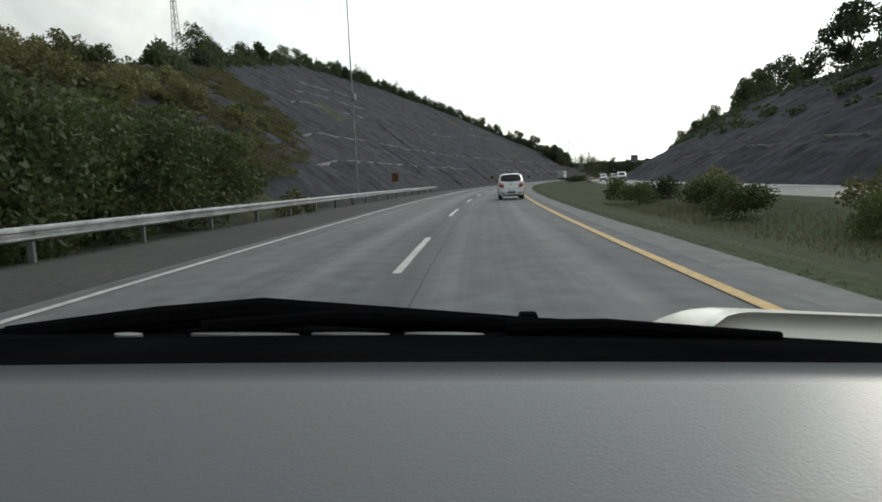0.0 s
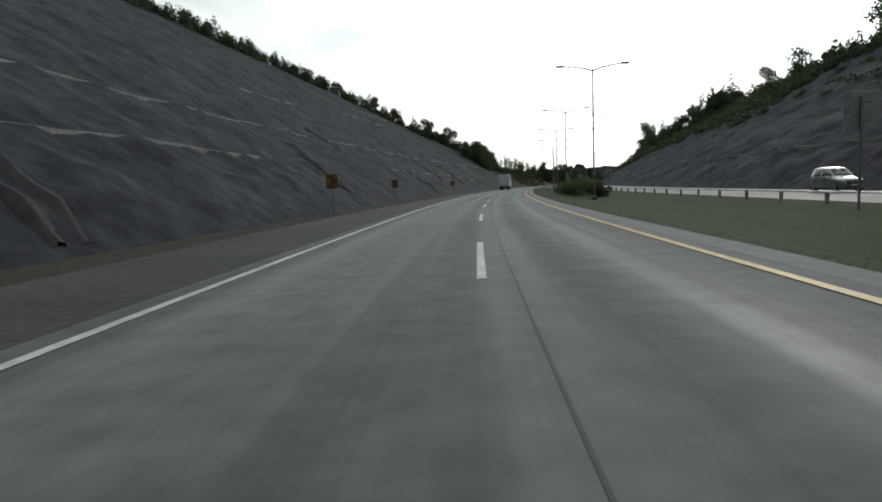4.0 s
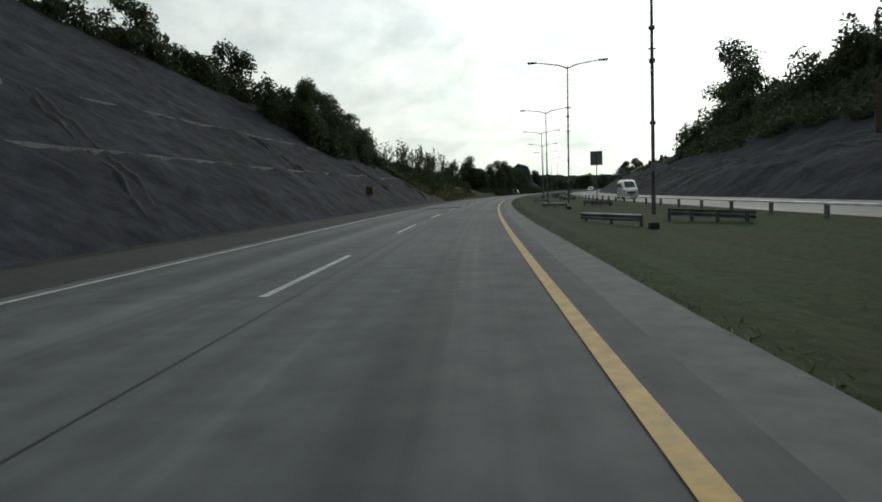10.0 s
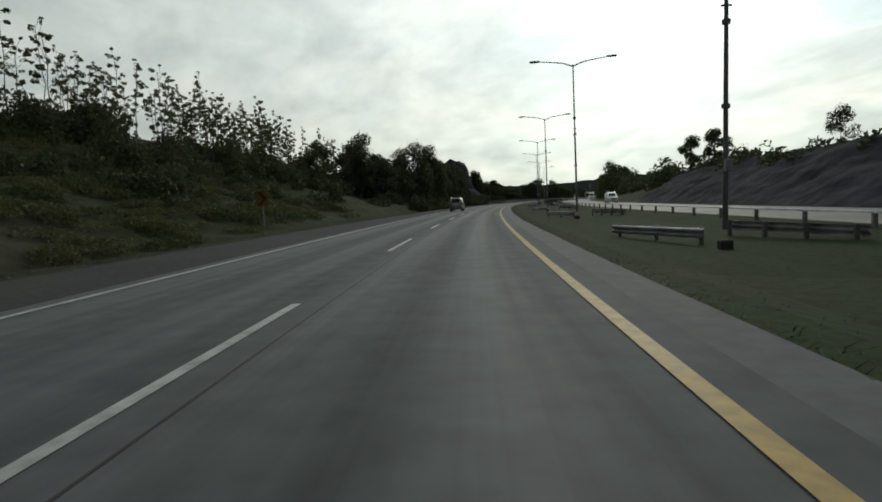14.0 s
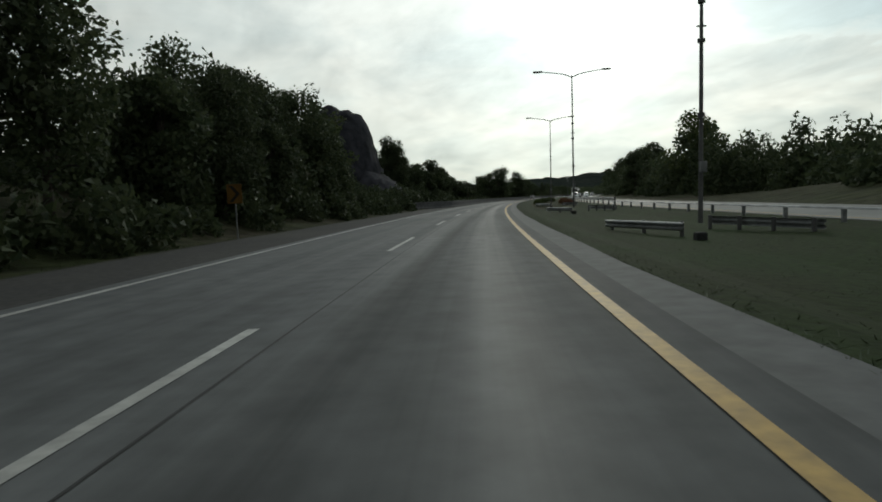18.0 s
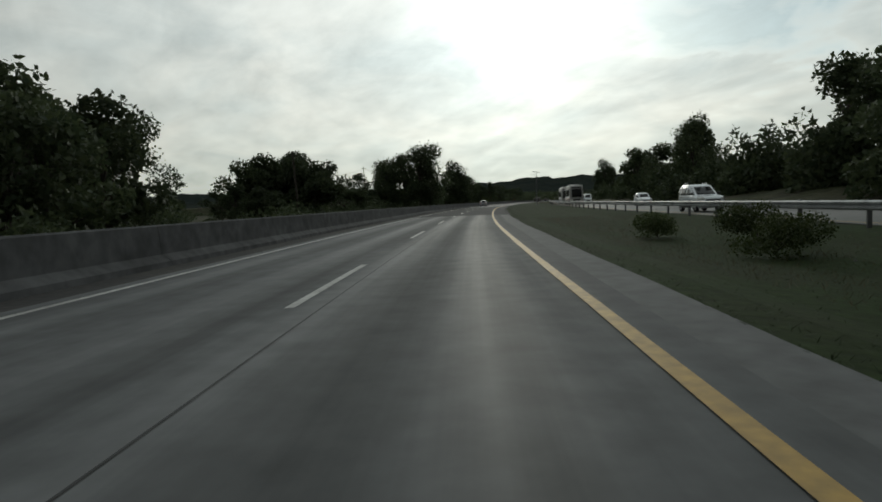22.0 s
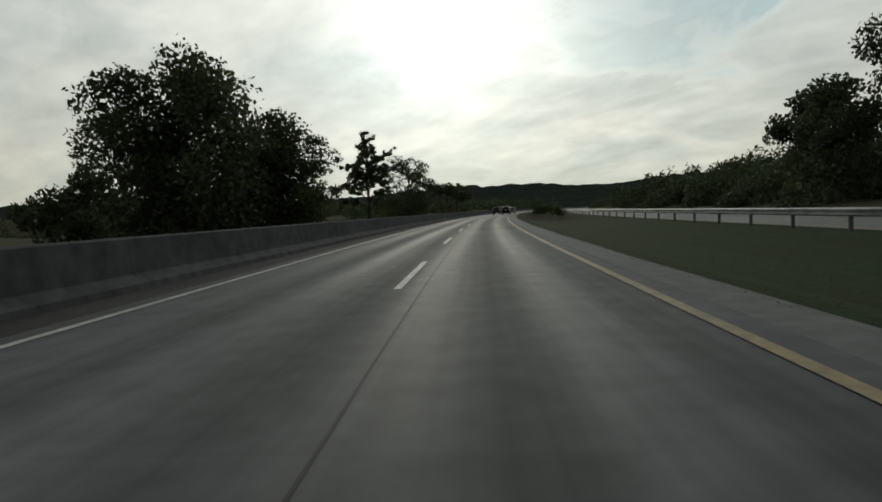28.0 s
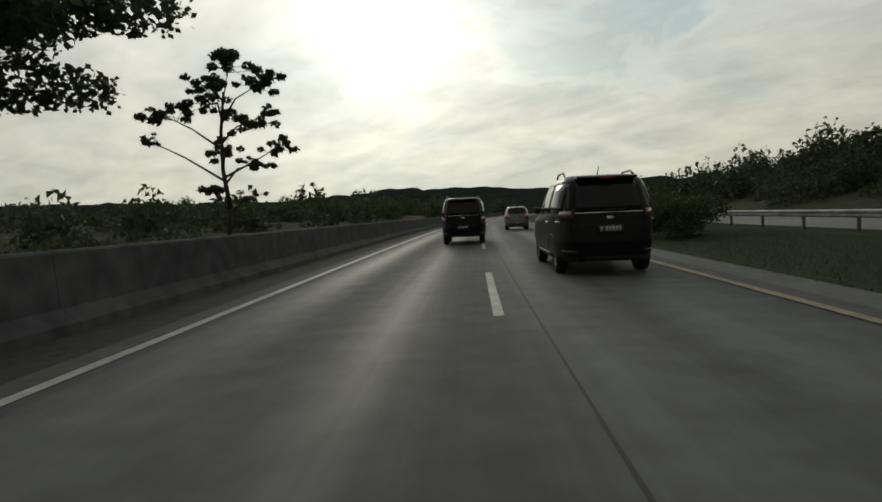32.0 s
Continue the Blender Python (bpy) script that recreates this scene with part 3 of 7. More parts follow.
part("edge_line", ribbon("edge_line", [(-3.69, 0.011), (-3.55, 0.012)], -80, 1690, WHITE_LINE), road_a, "worn solid white edge line")
def median_line(s0, s1, z, paint=YELLOW_LINE):
    """The yellow line drifts inwards for a stretch by the asphalt overlay."""
    vs, n = [], int((s1 - s0) / 3) + 1
    for i in range(n):
        s = s0 + (s1 - s0) * i / (n - 1)
        d = table(s, [(-80, 3.5), (655, 3.5), (680, 3.26), (760, 3.26), (795, 3.5), (1760, 3.5)])
        vs += [at(s, d, z), at(s, d + 0.16, z - 0.001)]
    return mesh("edge_line", vs, grid_faces(n, 2), paint)


part("edge_line", median_line(-80, 800, 0.0165), road_a, "worn solid yellow median line")
part("edge_line", median_line(800, 1690, 0.0165, YELLOW_FADED), road_a, "faded solid yellow median line")
part("edge_line", ribbon("edge_line", [(-3.69, 0.024), (-3.55, 0.025)], 702, 779, WHITE_LINE), road_a, "solid white edge line")
part("edge_line", median_line(702, 779, 0.0285), road_a, "solid yellow median line")
part("longitudinal_joint", ribbon("longitudinal_joint", [(0.4, 0.0235), (0.425, 0.0235)], -80, 702, JOINT), road_a, "black tarred joint")
part("longitudinal_joint", ribbon("longitudinal_joint", [(0.4, 0.0235), (0.425, 0.0235)], 779, 1690, JOINT), road_a, "black tarred joint")
# lane divider: 5 m dashes every 13 m, with the small drift of the real marking
PHASE = [(0, 0), (38, -0.05), (118, 0.05), (234, 0), (283, -0.2), (344, -0.55), (394, -0.65), (459, -0.69), (550, -0.72), (577, -0.57),
         (633, -0.32), (689, 0), (716, 0.1), (754, 0), (840, -0.35), (866, -0.4), (894, -0.3), (929, -0.5), (956, -0.47)]
for n in range(-4, 128):
    s = 13.0 * (n + table(13.0 * n, PHASE))
    zz = 0.037 if 702 < s < 784 else 0.024
    part("lane_dash", ribbon("lane_dash", [(-0.06, zz), (0.065, zz + 0.001)], s - 5.0, s, WHITE_LINE, 2.5), road_a)
# transverse saw cuts of the slabs
rnd = random.Random(5)
for n in range(15):
    s = 31 + n * 66 + rnd.uniform(-15, 15)
    if not 700 < s < 781:
        part("slab_joint", ribbon("slab_joint", [(-4.0, 0.004), (-2.2, 0.018), (0.4, 0.0235), (2.6, 0.0175), (4.0, 0.003)], s, s + 0.014, JOINT, 0.01), road_a)

road_b = new("road_opposite", ribbon("road_opposite", [(15.0, -0.06), (19, -0.04), (23.4, -0.06)], -80, 1690, surface("bleached concrete pavement", (0.17, 0.167, 0.158), 0.7, big=0.12, grain=2.2, amount=0.2, bump=0.2, bump_size=0.02)))
tagged(road_b, "pale concrete carriageway for oncoming traffic", "road", kind="structure")
part("edge_line", ribbon("edge_line", [(15.5, -0.05), (15.65, -0.05)], -80, 1690, YELLOW_LINE), road_b)
part("edge_line", ribbon("edge_line", [(22.6, -0.05), (22.75, -0.05)], -80, 1690, WHITE_LINE), road_b)
for n in range(-4, 128):
    part("lane_dash", ribbon("lane_dash", [(19.0, -0.034), (19.14, -0.034)], 13.0 * n + 4, 13.0 * n + 9, WHITE_LINE, 2.5), road_b)

TURF = [(4.7, -0.05), (5.5, -0.1), (6.5, -0.31), (8, -0.4), (9.3, -0.46), (10.6, -0.4), (12, -0.31), (13.4, -0.13), (15.0, -0.09)]
median = new("median_grass", ribbon("median_grass", TURF, -80, 424, GRASS, 3.0))
tagged(median, "unmown grass median between the carriageways", "grass verge", kind="structure")
lush = new("median_grass", ribbon("median_grass", TURF, 424, 1690, LUSH, 3.0))
tagged(lush, "unmown grass median between the carriageways", "grass verge", kind="structure")
verge = new("verge", ribbon("verge", [(-13.4, -0.52), (-11.5, -0.5), (-9.5, -0.28), (-8.2, -0.1), (-7.3, -0.035)], -80, 600, VERGE, 3.0, wander=0.25))
tagged(verge, "thin grass verge and shallow ditch beside the shoulder", "grass verge", kind="structure")


# ---- shotcrete cuttings ----
def relief(s, u):
    """Uneven sprayed concrete over blasted rock: broad swells, blocks with edges, small knobs."""
    return (noise.noise((s * 0.11, u * 0.16, 2.0)) * 0.32 + 0.6 * (abs(noise.noise((s * 0.2, u * 0.24, 5.0))) - 0.22)
            + 0.42 * (0.2 - abs(noise.noise((s * 0.46 + 3, u * 0.5, 8.0)))) + noise.noise((s * 0.95, u * 1.05, 8.0)) * 0.16)


def cutting(name, s0, s1, side, foot, rate, z0, crest, label):
    n, k = int((s1 - s0) / 1.1) + 1, 58
    vs = []
    for i in range(n):
        s = s0 + (s1 - s0) * i / (n - 1)
        top = (table(s, crest) - z0) / rate
        fade = min(1.0, (s - s0) / 14, (s1 - s) / 14)
        for j in range(k):
            v = j / (k - 1)
            u = -1.3 + (top + 1.3) * v
            z = z0 + rate * u
            bumpy = relief(s, u)
            z += (0.55 + bumpy) * min(1.0, max(0.1, 0.25 + u / 4)) * fade + 0.12 - (1 - fade) * 0.8
            vs.append(at(s, side * (foot + u - 0.25 * bumpy), z))
    ob = new(name, mesh(name, vs, grid_faces(n, k, side < 0), SHOTCRETE, True))
    return tagged(ob, label, "rock slope", kind="structure")


cut_l = cutting("slope_left", 36, 431, -1, 13.0, 0.65, -0.6, LEFT_CREST, "dark grey shotcrete cutting with pale bench kerbs and drains")
cut_r = cutting("slope_right", -60, 520, 1, 24.0, 0.55, -0.1, RIGHT_CREST, "dark grey shotcrete cutting beyond the oncoming carriageway")


def bench(ob, side, foot, rate, z0, crest, levels, s0, s1, seed, keep):
    r = random.Random(seed)
    for lv in levels:
        s = s0 + r.uniform(0, 8) + (3.3 * max(0.0, lv - 4.1) if side < 0 else 0)
        while s < s1:
            ln = r.uniform(35, 90) if lv < 10 else r.uniform(14, 55)
            e = min(s + ln, s1)
            if lv < table((s + e) / 2, crest) - 2 and r.random() < (0.95 if lv < 10 and side < 0 else keep) and e - s > 3:
                n = max(3, int((e - s) / 1.6))
                vs = []
                for i in range(n):
                    q = s + (e - s) * i / (n - 1)
                    z = lv + noise.noise((q * 0.03, lv, 0.5)) * 0.25 - (0.0027 * max(0.0, 84 + 3.3 * (lv - 4.1) - q) ** 2 if side < 0 else 0)
                    u = (z - z0) / rate
                    lift = 0.72 + 1.1 * sum(relief(q + k, u) for k in (-4.5, -3, -1.5, 0, 1.5, 3, 4.5)) / 7
                    th = 0.02 + 0.05 * noise.noise((q * 0.4, 2, lv))
                    for dd, dz in ((0.3, -0.5), (-0.1, -0.45), (-0.1, th), (0.16, th + 0.03)):
                        vs.append(at(q, side * (foot + u + dd), z + lift + dz))
                part("bench_kerb", mesh("bench_kerb", vs, grid_faces(n, 4, side > 0), BERM), ob, "pale broken concrete bench kerb" if r.random() < 0.1 else "")
            s = e + r.uniform(0.5, 7)


bench(cut_l, -1, 13.0, 0.65, -0.6, LEFT_CREST, (4.1, 8.9, 13.4, 18.0, 22.8, 28.0), 59, 418, 3, 0.5)
bench(cut_r, 1, 24.0, 0.55, -0.1, RIGHT_CREST, (3.0, 7.3), 20, 450, 8, 0.55)


def gully(ob, s, foot, rate, z0, u0, u1, lean):
    """Eroded drain down the slope: a rough dark trough between two uneven ridges."""
    n = max(8, int((u1 - u0) / 0.45))
    vs = []
    for i in range(n):
        u = u0 + (u1 - u0) * i / (n - 1)
        q = s + lean * (u - u0) + noise.noise((u * 0.3, s, 1)) * 0.8
        z = z0 + rate * u + 0.72 + relief(q, u)
        tp = min(1.0, 4 * i / (n - 1), 4 * (n - 1 - i) / (n - 1))
        z -= 0.5 * (1 - tp)
        w = 0.55 + 0.2 * noise.noise((u * 0.5, s, 3))
        a, b = 0.16 + 0.22 * noise.noise((u * 0.6, s, 5)), 0.16 + 0.22 * noise.noise((u * 0.6, s, 8))
        for dq, dz in ((-w - 0.7, -0.45), (-w - 0.25, a), (-w, a - 0.05), (-w * 0.6, -0.12), (w * 0.6, -0.12), (w, b - 0.05), (w + 0.25, b), (w + 0.7, -0.45)):
            vs.append(at(q + dq, -(foot + u), z + dz))
    part("gully", mesh("gully", vs, grid_faces(n, 8), DRAIN, True), ob, "dark eroded drain gully")


for s, u0, u1, lean in ((136.5, 0.2, 8, 0.25), (139, 8.5, 34, 0.9), (180, 0.4, 13, 0.4), (234, 0.2, 9, 0.6), (112, 0.4, 18, 0.6), (205, 6, 20, 0.5), (262, 2, 16, 0.6), (290, 0.5, 14, 0.5), (325, 0.5, 17, 0.6), (362, 2, 18, 0.5), (392, 0.5, 12, 0.5), (414, 0.5, 9, 0.5)):
    gully(cut_l, s, 13.0, 0.65, -0.6, u0, u1, lean)

# ---- concrete barrier, guard rails, fence, lamps, signs ----
bar = new("barrier")
tagged(bar, "stained grey precast concrete road barrier in long sections", "barrier", kind="structure")
prof = [(-5.0, -0.05), (-5.03, 0.1), (-5.26, 0.26), (-5.31, 0.93), (-5.35, 0.965), (-5.51, 0.965), (-5.55, 0.93), (-5.6, 0.26), (-5.8, 0.1), (-5.82, -0.05)]
def flare(s):
    return -4.3 * max(0.0, 1 - (s - 615) / 14.0) ** 2


def barrier_section(s0, s1, o):
    n, k = 5, len(prof)
    vs = [at(s0 + (s1 - s0) * i / (n - 1), d + o + flare(s0 + (s1 - s0) * i / (n - 1)), z + o * 0.5) for i in range(n) for d, z in prof[::-1]]
    fs = grid_faces(n, k) + [(i * k + k - 1, i * k, (i + 1) * k, (i + 1) * k + k - 1) for i in range(n - 1)]
    fs += [tuple(range(k))[::-1], tuple((n - 1) * k + j for j in range(k))]
    return mesh("barrier_section", vs, fs, BARRIER)


s = 615.0
while s < 1330:
    part("barrier_section", barrier_section(s, s + 5.99, 0.006 * noise.noise((s * 0.3, 1, 1))), bar)
    s += 6.0

W_BEAM = [(0.0, 0.155), (0.03, 0.15), (0.075, 0.11), (0.075, 0.06), (0.0, 0.015), (0.0, -0.015), (0.075, -0.06), (0.075, -0.11), (0.03, -0.15), (0.0, -0.155)]


def beam_mesh(ss, d, ztop, face, material=STEEL):
    """W-beam rail along the s values; face +1 turns the corrugation towards larger d."""
    pts = [(a, z) for a, z in W_BEAM] + [(a - 0.006, z) for a, z in W_BEAM[::-1]]
    vs = []
    for s in ss:
        dd = d(s) if callable(d) else d
        zt = ztop(s) if callable(ztop) else ztop
        for a, z in pts:
            vs.append(at(s, dd + face * a, zt - 0.16 + z))
    k = len(pts)
    fs = grid_faces(len(ss), k, face > 0) + [(i * k + k - 1, (i + 1) * k + k - 1, (i + 1) * k, i * k) for i in range(len(ss) - 1)]
    fs += [tuple(range(k)), tuple((len(ss) - 1) * k + j for j in range(k))]
    return mesh("beam", vs, fs, material)


POST_ME = box("post", (0.13, 0.09, 1.3), (0, 0, -0.64), POLE, 0.01)
BOLT_ME = tube("bolt", [(0, 0, 0), (0, 0, 0.03)], [0.022, 0.018], STEEL, 6)


def guard_rail(s0, s1, d, ztop, face, gap, label, slant=0.0):
    t = thing("guard_rail", stand(s0, d, 0), label, "guard rail", "guard rails")
    inv = t.matrix_world.inverted()
    n = max(2, int(round((s1 - s0) / gap)) + 1)
    ss = np.linspace(s0, s1, max(3, int((s1 - s0) / 2) + 1))
    dd = (lambda s: d + slant * (s - s0) / (s1 - s0)) if slant else d
    be = new("beam", beam_mesh([float(x) for x in ss], dd, ztop, face))
    be.parent, be.matrix_parent_inverse = t, inv
    for i in range(n):
        s = s0 + 0.25 + (s1 - s0 - 0.5) * i / (n - 1)
        q = dd(s) if callable(dd) else dd
        p = new("post", POST_ME)
        p.parent, p.matrix_parent_inverse = t, inv
        p.matrix_basis = stand(s, q - face * 0.09, ztop + 0.02)
        b = new("bolt", BOLT_ME)
        b.parent, b.matrix_parent_inverse = t, inv
        b.matrix_basis = stand(s, q + face * 0.0, ztop - 0.16) @ pose(0, 0, 0, 0, 90 * face, 0)
    return t


guard_rail(-60, 79, -7.9, 0.68, 1, 4.0, "long galvanised W-beam guard rail along the shoulder, dull and dusty")
LAMPS = [173, 204.5, 235, 264, 293, 318.5, 345, 373, 401, 430.5, 459, 489, 520, 551, 582.5, 612]
for i, s in enumerate(LAMPS):
    if s > 215:
        guard_rail(s + 1.6, s + (8.0 if s > 600 else 6.2), 9.3, 0.06, -1, 2.0, "short dull guard rail section on the grass before a lamp post", slant=-1.8)
        guard_rail(s - 1.0, s + 4.4, 12.6 if s > 240 else 10.6, 0.14, 1, 2.0, "short dull guard rail section on the grass behind a lamp post", slant=-1.5 if s > 240 else 3.0)
guard_rail(592, 1300, 14.3, 0.76, -1, 4.0, "continuous galvanised guard rail edging the oncoming carriageway")

# low fence of posts with one rail, edging the oncoming carriageway
fence = thing("road_fence", stand(90, 14.3, 0), "low fence of grey posts with a thin steel rail", "fence")
inv = fence.matrix_world.inverted()
FPOST = box("fence_post", (0.14, 0.14, 1.0), (0, 0, -0.1), DULL_STEEL, 0.02)
for i in range(126):
    p = new("fence_post", FPOST)
    p.parent, p.matrix_parent_inverse = fence, inv
    p.matrix_basis = stand(92 + 4.0 * i, 14.3, 0.0 + 0.02 * noise.noise((i, 0, 0)))
rl = new("fence_rail", ribbon("fence_rail", [(14.22, 0.33), (14.24, 0.4), (14.3, 0.41), (14.3, 0.33)], 90, 594, STEEL, 4.0, closed=True))
rl.parent, rl.matrix_parent_inverse = fence, inv


def lamp_post(m, h, group, label):
    t = thing("street_lamp", m, label, "street lamp", group)
    part("plinth", box("plinth", (0.36, 0.36, 0.5), (0, 0, -0.04), DRAIN, 0.06), t, "dark stained concrete plinth")
    part("mast", tube("mast", [(0, 0, 0.5), (0, 0, 4), (0, 0, 7.5), (0, 0, h - 0.2)], [0.08, 0.068, 0.056, 0.045], POLE, 10), t)
    for z in (3.9, 6.2, 7.4):
        part("collar", tube("collar", [(0, 0, z), (0, 0, z + 0.12)], [0.12, 0.12], POLE, 10), t)
    part("junction_box", box("junction_box", (0.2, 0.16, 0.34), (0.0, -0.2, 2.3), DULL_STEEL, 0.02), t)
    part("bracket", box("bracket", (0.3, 0.05, 0.05), (0, 0, 6.7), POLE, 0.008), t)
    for sg in (-1, 1):
        a = part("arm", tube("arm", [(0, 0, h - 0.35), (sg * 0.7, 0, h - 0.08), (sg * 1.6, 0, h + 0.06), (sg * 2.5, 0, h + 0.17)], [0.05, 0.045, 0.04, 0.035], POLE, 8), t)
        bm = bmesh.new()
        box_bm(bm, (0.75, 0.28, 0.11), (sg * 2.8, 0, h + 0.19), 0.04, None)
        part("lamp_head", from_bm("lamp_head", bm, POLE), a)
        part("lens", box("lens", (0.5, 0.2, 0.03), (sg * 2.85, 0, h + 0.125), CLEAR_LENS, 0.01), a)
    return t


first = lamp_post(stand(LAMPS[0], 9.3, -0.4), 11.6, "median street lamps", "tall grey twin-arm street lamp on the grass median")
rnd = random.Random(2)
for s in LAMPS[1:]:
    copy_thing(first, stand(s, 9.3, -0.4) @ pose(0, 0, 0, rnd.uniform(-0.5, 0.5), rnd.uniform(-0.6, 0.6), rnd.uniform(-4, 4)))


def side_lamp(m):
    t = thing("utility_post", m, "slim grey lamp post behind the guard rail with a small box", "lamp post")
    part("mast", tube("mast", [(0, 0, -0.5), (0, 0, 8), (0, 0, 17)], [0.075, 0.06, 0.04], DULL_STEEL, 8), t)
    part("equipment_box", box("equipment_box", (0.4, 0.3, 0.5), (0.1, -0.2, 8.4), DULL_STEEL, 0.03), t)
    part("arm", tube("arm", [(0, 0, 16.8), (0.5, 0, 17.1), (1.2, 0, 17.2)], [0.045, 0.04, 0.03], POLE, 8), t)
    part("lamp_head", box("lamp_head", (0.7, 0.25, 0.1), (1.5, 0, 17.2), POLE, 0.03), t)


side_lamp(stand(47.5, -9.7, -0.2))
solar = thing("solar_lamp", stand(830, 10.6, -0.4), "solar powered lamp post with a tilted dark panel", "street lamp")
part("mast", tube("mast", [(0, 0, 0), (0, 0, 5), (0, 0, 9.6)], [0.13, 0.1, 0.07], POLE, 10), solar)
bm = bmesh.new()
box_bm(bm, (2.0, 0.9, 0.06), (0, 0, 0), 0.01, pose(0, 0, 9.7, 18, 6, 20))
part("solar_panel", from_bm("solar_panel", bm, surface("dark solar cells", (0.02, 0.025, 0.045), 0.2, big=3, grain=12)), solar)
part("battery_box", box("battery_box", (0.6, 0.45, 0.7), (0.1, -0.25, 8.0), DULL_STEEL, 0.04), solar)
part("arm", tube("arm", [(0, 0, 8.9), (-1.2, 0, 9.1)], [0.04, 0.03], POLE, 8), solar)
part("lamp_head", box("lamp_head", (0.6, 0.22, 0.09), (-1.4, 0, 9.1), POLE, 0.03), solar)


def chevron(s, d, z, size=0.75):
    t = thing("chevron_sign", stand(s, d, z, -8), "amber and black chevron curve sign on a thin steel post", "road sign", "chevron signs")
    part("post", tube("post", [(0, 0.04, -0.6), (0, 0.04, 2.1)], [0.035, 0.035], DULL_STEEL, 8), t)
    part("panel", box("panel", (size, 0.02, size * 1.15), (0, 0, 1.75), SIGN_YELLOW, 0.008), t, "amber sign panel")
    w, h = size * 0.36, size * 0.48
    th = size * 0.26
    pts = [(-w, h), (-w + th, h), (w, 0), (-w + th, -h), (-w, -h), (w - th, 0)]
    vs = [(x, -0.0145, 1.75 + z2) for x, z2 in pts] + [(x, -0.011, 1.75 + z2) for x, z2 in pts]
    fs = [(0, 5, 2, 1), (5, 4, 3, 2)] + [(i, (i + 1) % 6, 6 + (i + 1) % 6, 6 + i) for i in range(6)]
    part("arrow", mesh("arrow", vs, fs, SIGN_BLACK), t, "black chevron arrow")
    return t


for s, d in ((59, -8.9), (153, -9.0), (182, -10.6), (353.3, -9.2), (394.5, -8.8), (446, -10.0), (557, -8.8)):
    chevron(s, d, 0.1)
chevron(225, -9.5, 0.2)
chevron(943, -8.1, -0.55, 0.85)


def round_sign(s, d):
    t = thing("no_stopping_sign", stand(s, d, -0.3) @ Matrix.Diagonal((1.17, 1.17, 1.17, 1)), "round no-stopping sign with a white plate below it", "road sign")
    part("post", tube("post", [(0, 0.05, -0.5), (0, 0.05, 3.7)], [0.035, 0.035], DULL_STEEL, 8), t)
    part("disc", tube("disc", [(0, 0.0, 3.3), (0, 0.02, 3.3)], [0.42, 0.42], SIGN_BLACK, 28), t)
    bm = bmesh.new()
    for r0, r1, y in ((0.40, 0.31, -0.006),):
        k = 36
        ring = [[bm.verts.new((r * math.sin(a * 2 * math.pi / k), y, 3.3 + r * math.cos(a * 2 * math.pi / k))) for a in range(k)] for r in (r0, r1)]
        for a in range(k):
            bm.faces.new((ring[0][a], ring[1][a], ring[1][(a + 1) % k], ring[0][(a + 1) % k]))
    part("rim", from_bm("rim", bm, SIGN_WHITE), t)
    bm = bmesh.new()
    box_bm(bm, (0.62, 0.006, 0.07), (0, 0, 0), 0, Matrix.Translation((0, -0.008, 3.3)) @ pose(0, 0, 0, 0, 45, 0))
    part("slash", from_bm("slash", bm, SIGN_WHITE), t)
    c = bpy.data.curves.new("letter", "FONT")
    c.body, c.size, c.extrude, c.offset, c.align_x, c.align_y = "S", 0.58, 0.003, 0.012, "CENTER", "CENTER"
    src = bpy.data.objects.new("letter_source", c)
    me = bpy.data.meshes.new_from_object(src)
    bpy.data.objects.remove(src)
    me.transform(Matrix.Translation((0, -0.006, 3.3)) @ pose(0, 0, 0, 90, 0, 0))
    me.materials.clear()
    me.materials.append(SIGN_WHITE)
    part("letter", me, t, "white letter S")
    part("sub_plate", box("sub_plate", (0.7, 0.02, 0.3), (0, 0, 2.6), SIGN_WHITE, 0.005), t)


round_sign(252, -9.0)


def plate_sign(s, d, z, w, h, post, label, face):
    """Sign seen from behind or with writing too small to read."""
    t = thing("road_sign", stand(s, d, z), label, "road sign")
    part("post", tube("post", [(0, -0.065, -0.5), (0, -0.065, post + h * 0.86)], [0.045, 0.045], POLE, 8), t)
    part("panel", box("panel", (w, 0.03, h), (0, 0, post + h / 2), face, 0.01), t)
    for dz in (0.22, 0.72):
        part("rail", box("rail", (w * 0.55, 0.03, 0.05), (0, -0.03, post + h * dz), POLE, 0.005), t)
    return t


plate_sign(150, 25.4, 0.0, 1.6, 1.7, 4.0, "grey back of a square road sign beside the oncoming carriageway", DULL_STEEL)
plate_sign(140, 13.2, -0.3, 1.1, 1.3, 2.9, "grey back of a small square road sign on the median", DULL_STEEL)
for s in (189, 226, 273):
    plate_sign(s, 13.0, -0.3, 0.85, 1.0, 1.8, "grey back of a rectangular road sign on the median", DULL_STEEL)
plate_sign(304.5, 9.0, -0.45, 0.62, 0.72, 2.3, "small brownish back of a square road sign on the median", SIGN_BROWN)
plate_sign(352, 12.6, -0.3, 1.1, 1.3, 3.6, "dark back of a square road sign on the median", DULL_STEEL)
plate_sign(420, 24.8, 0.0, 1.4, 1.5, 3.5, "grey back of a road sign beside the oncoming carriageway", DULL_STEEL)

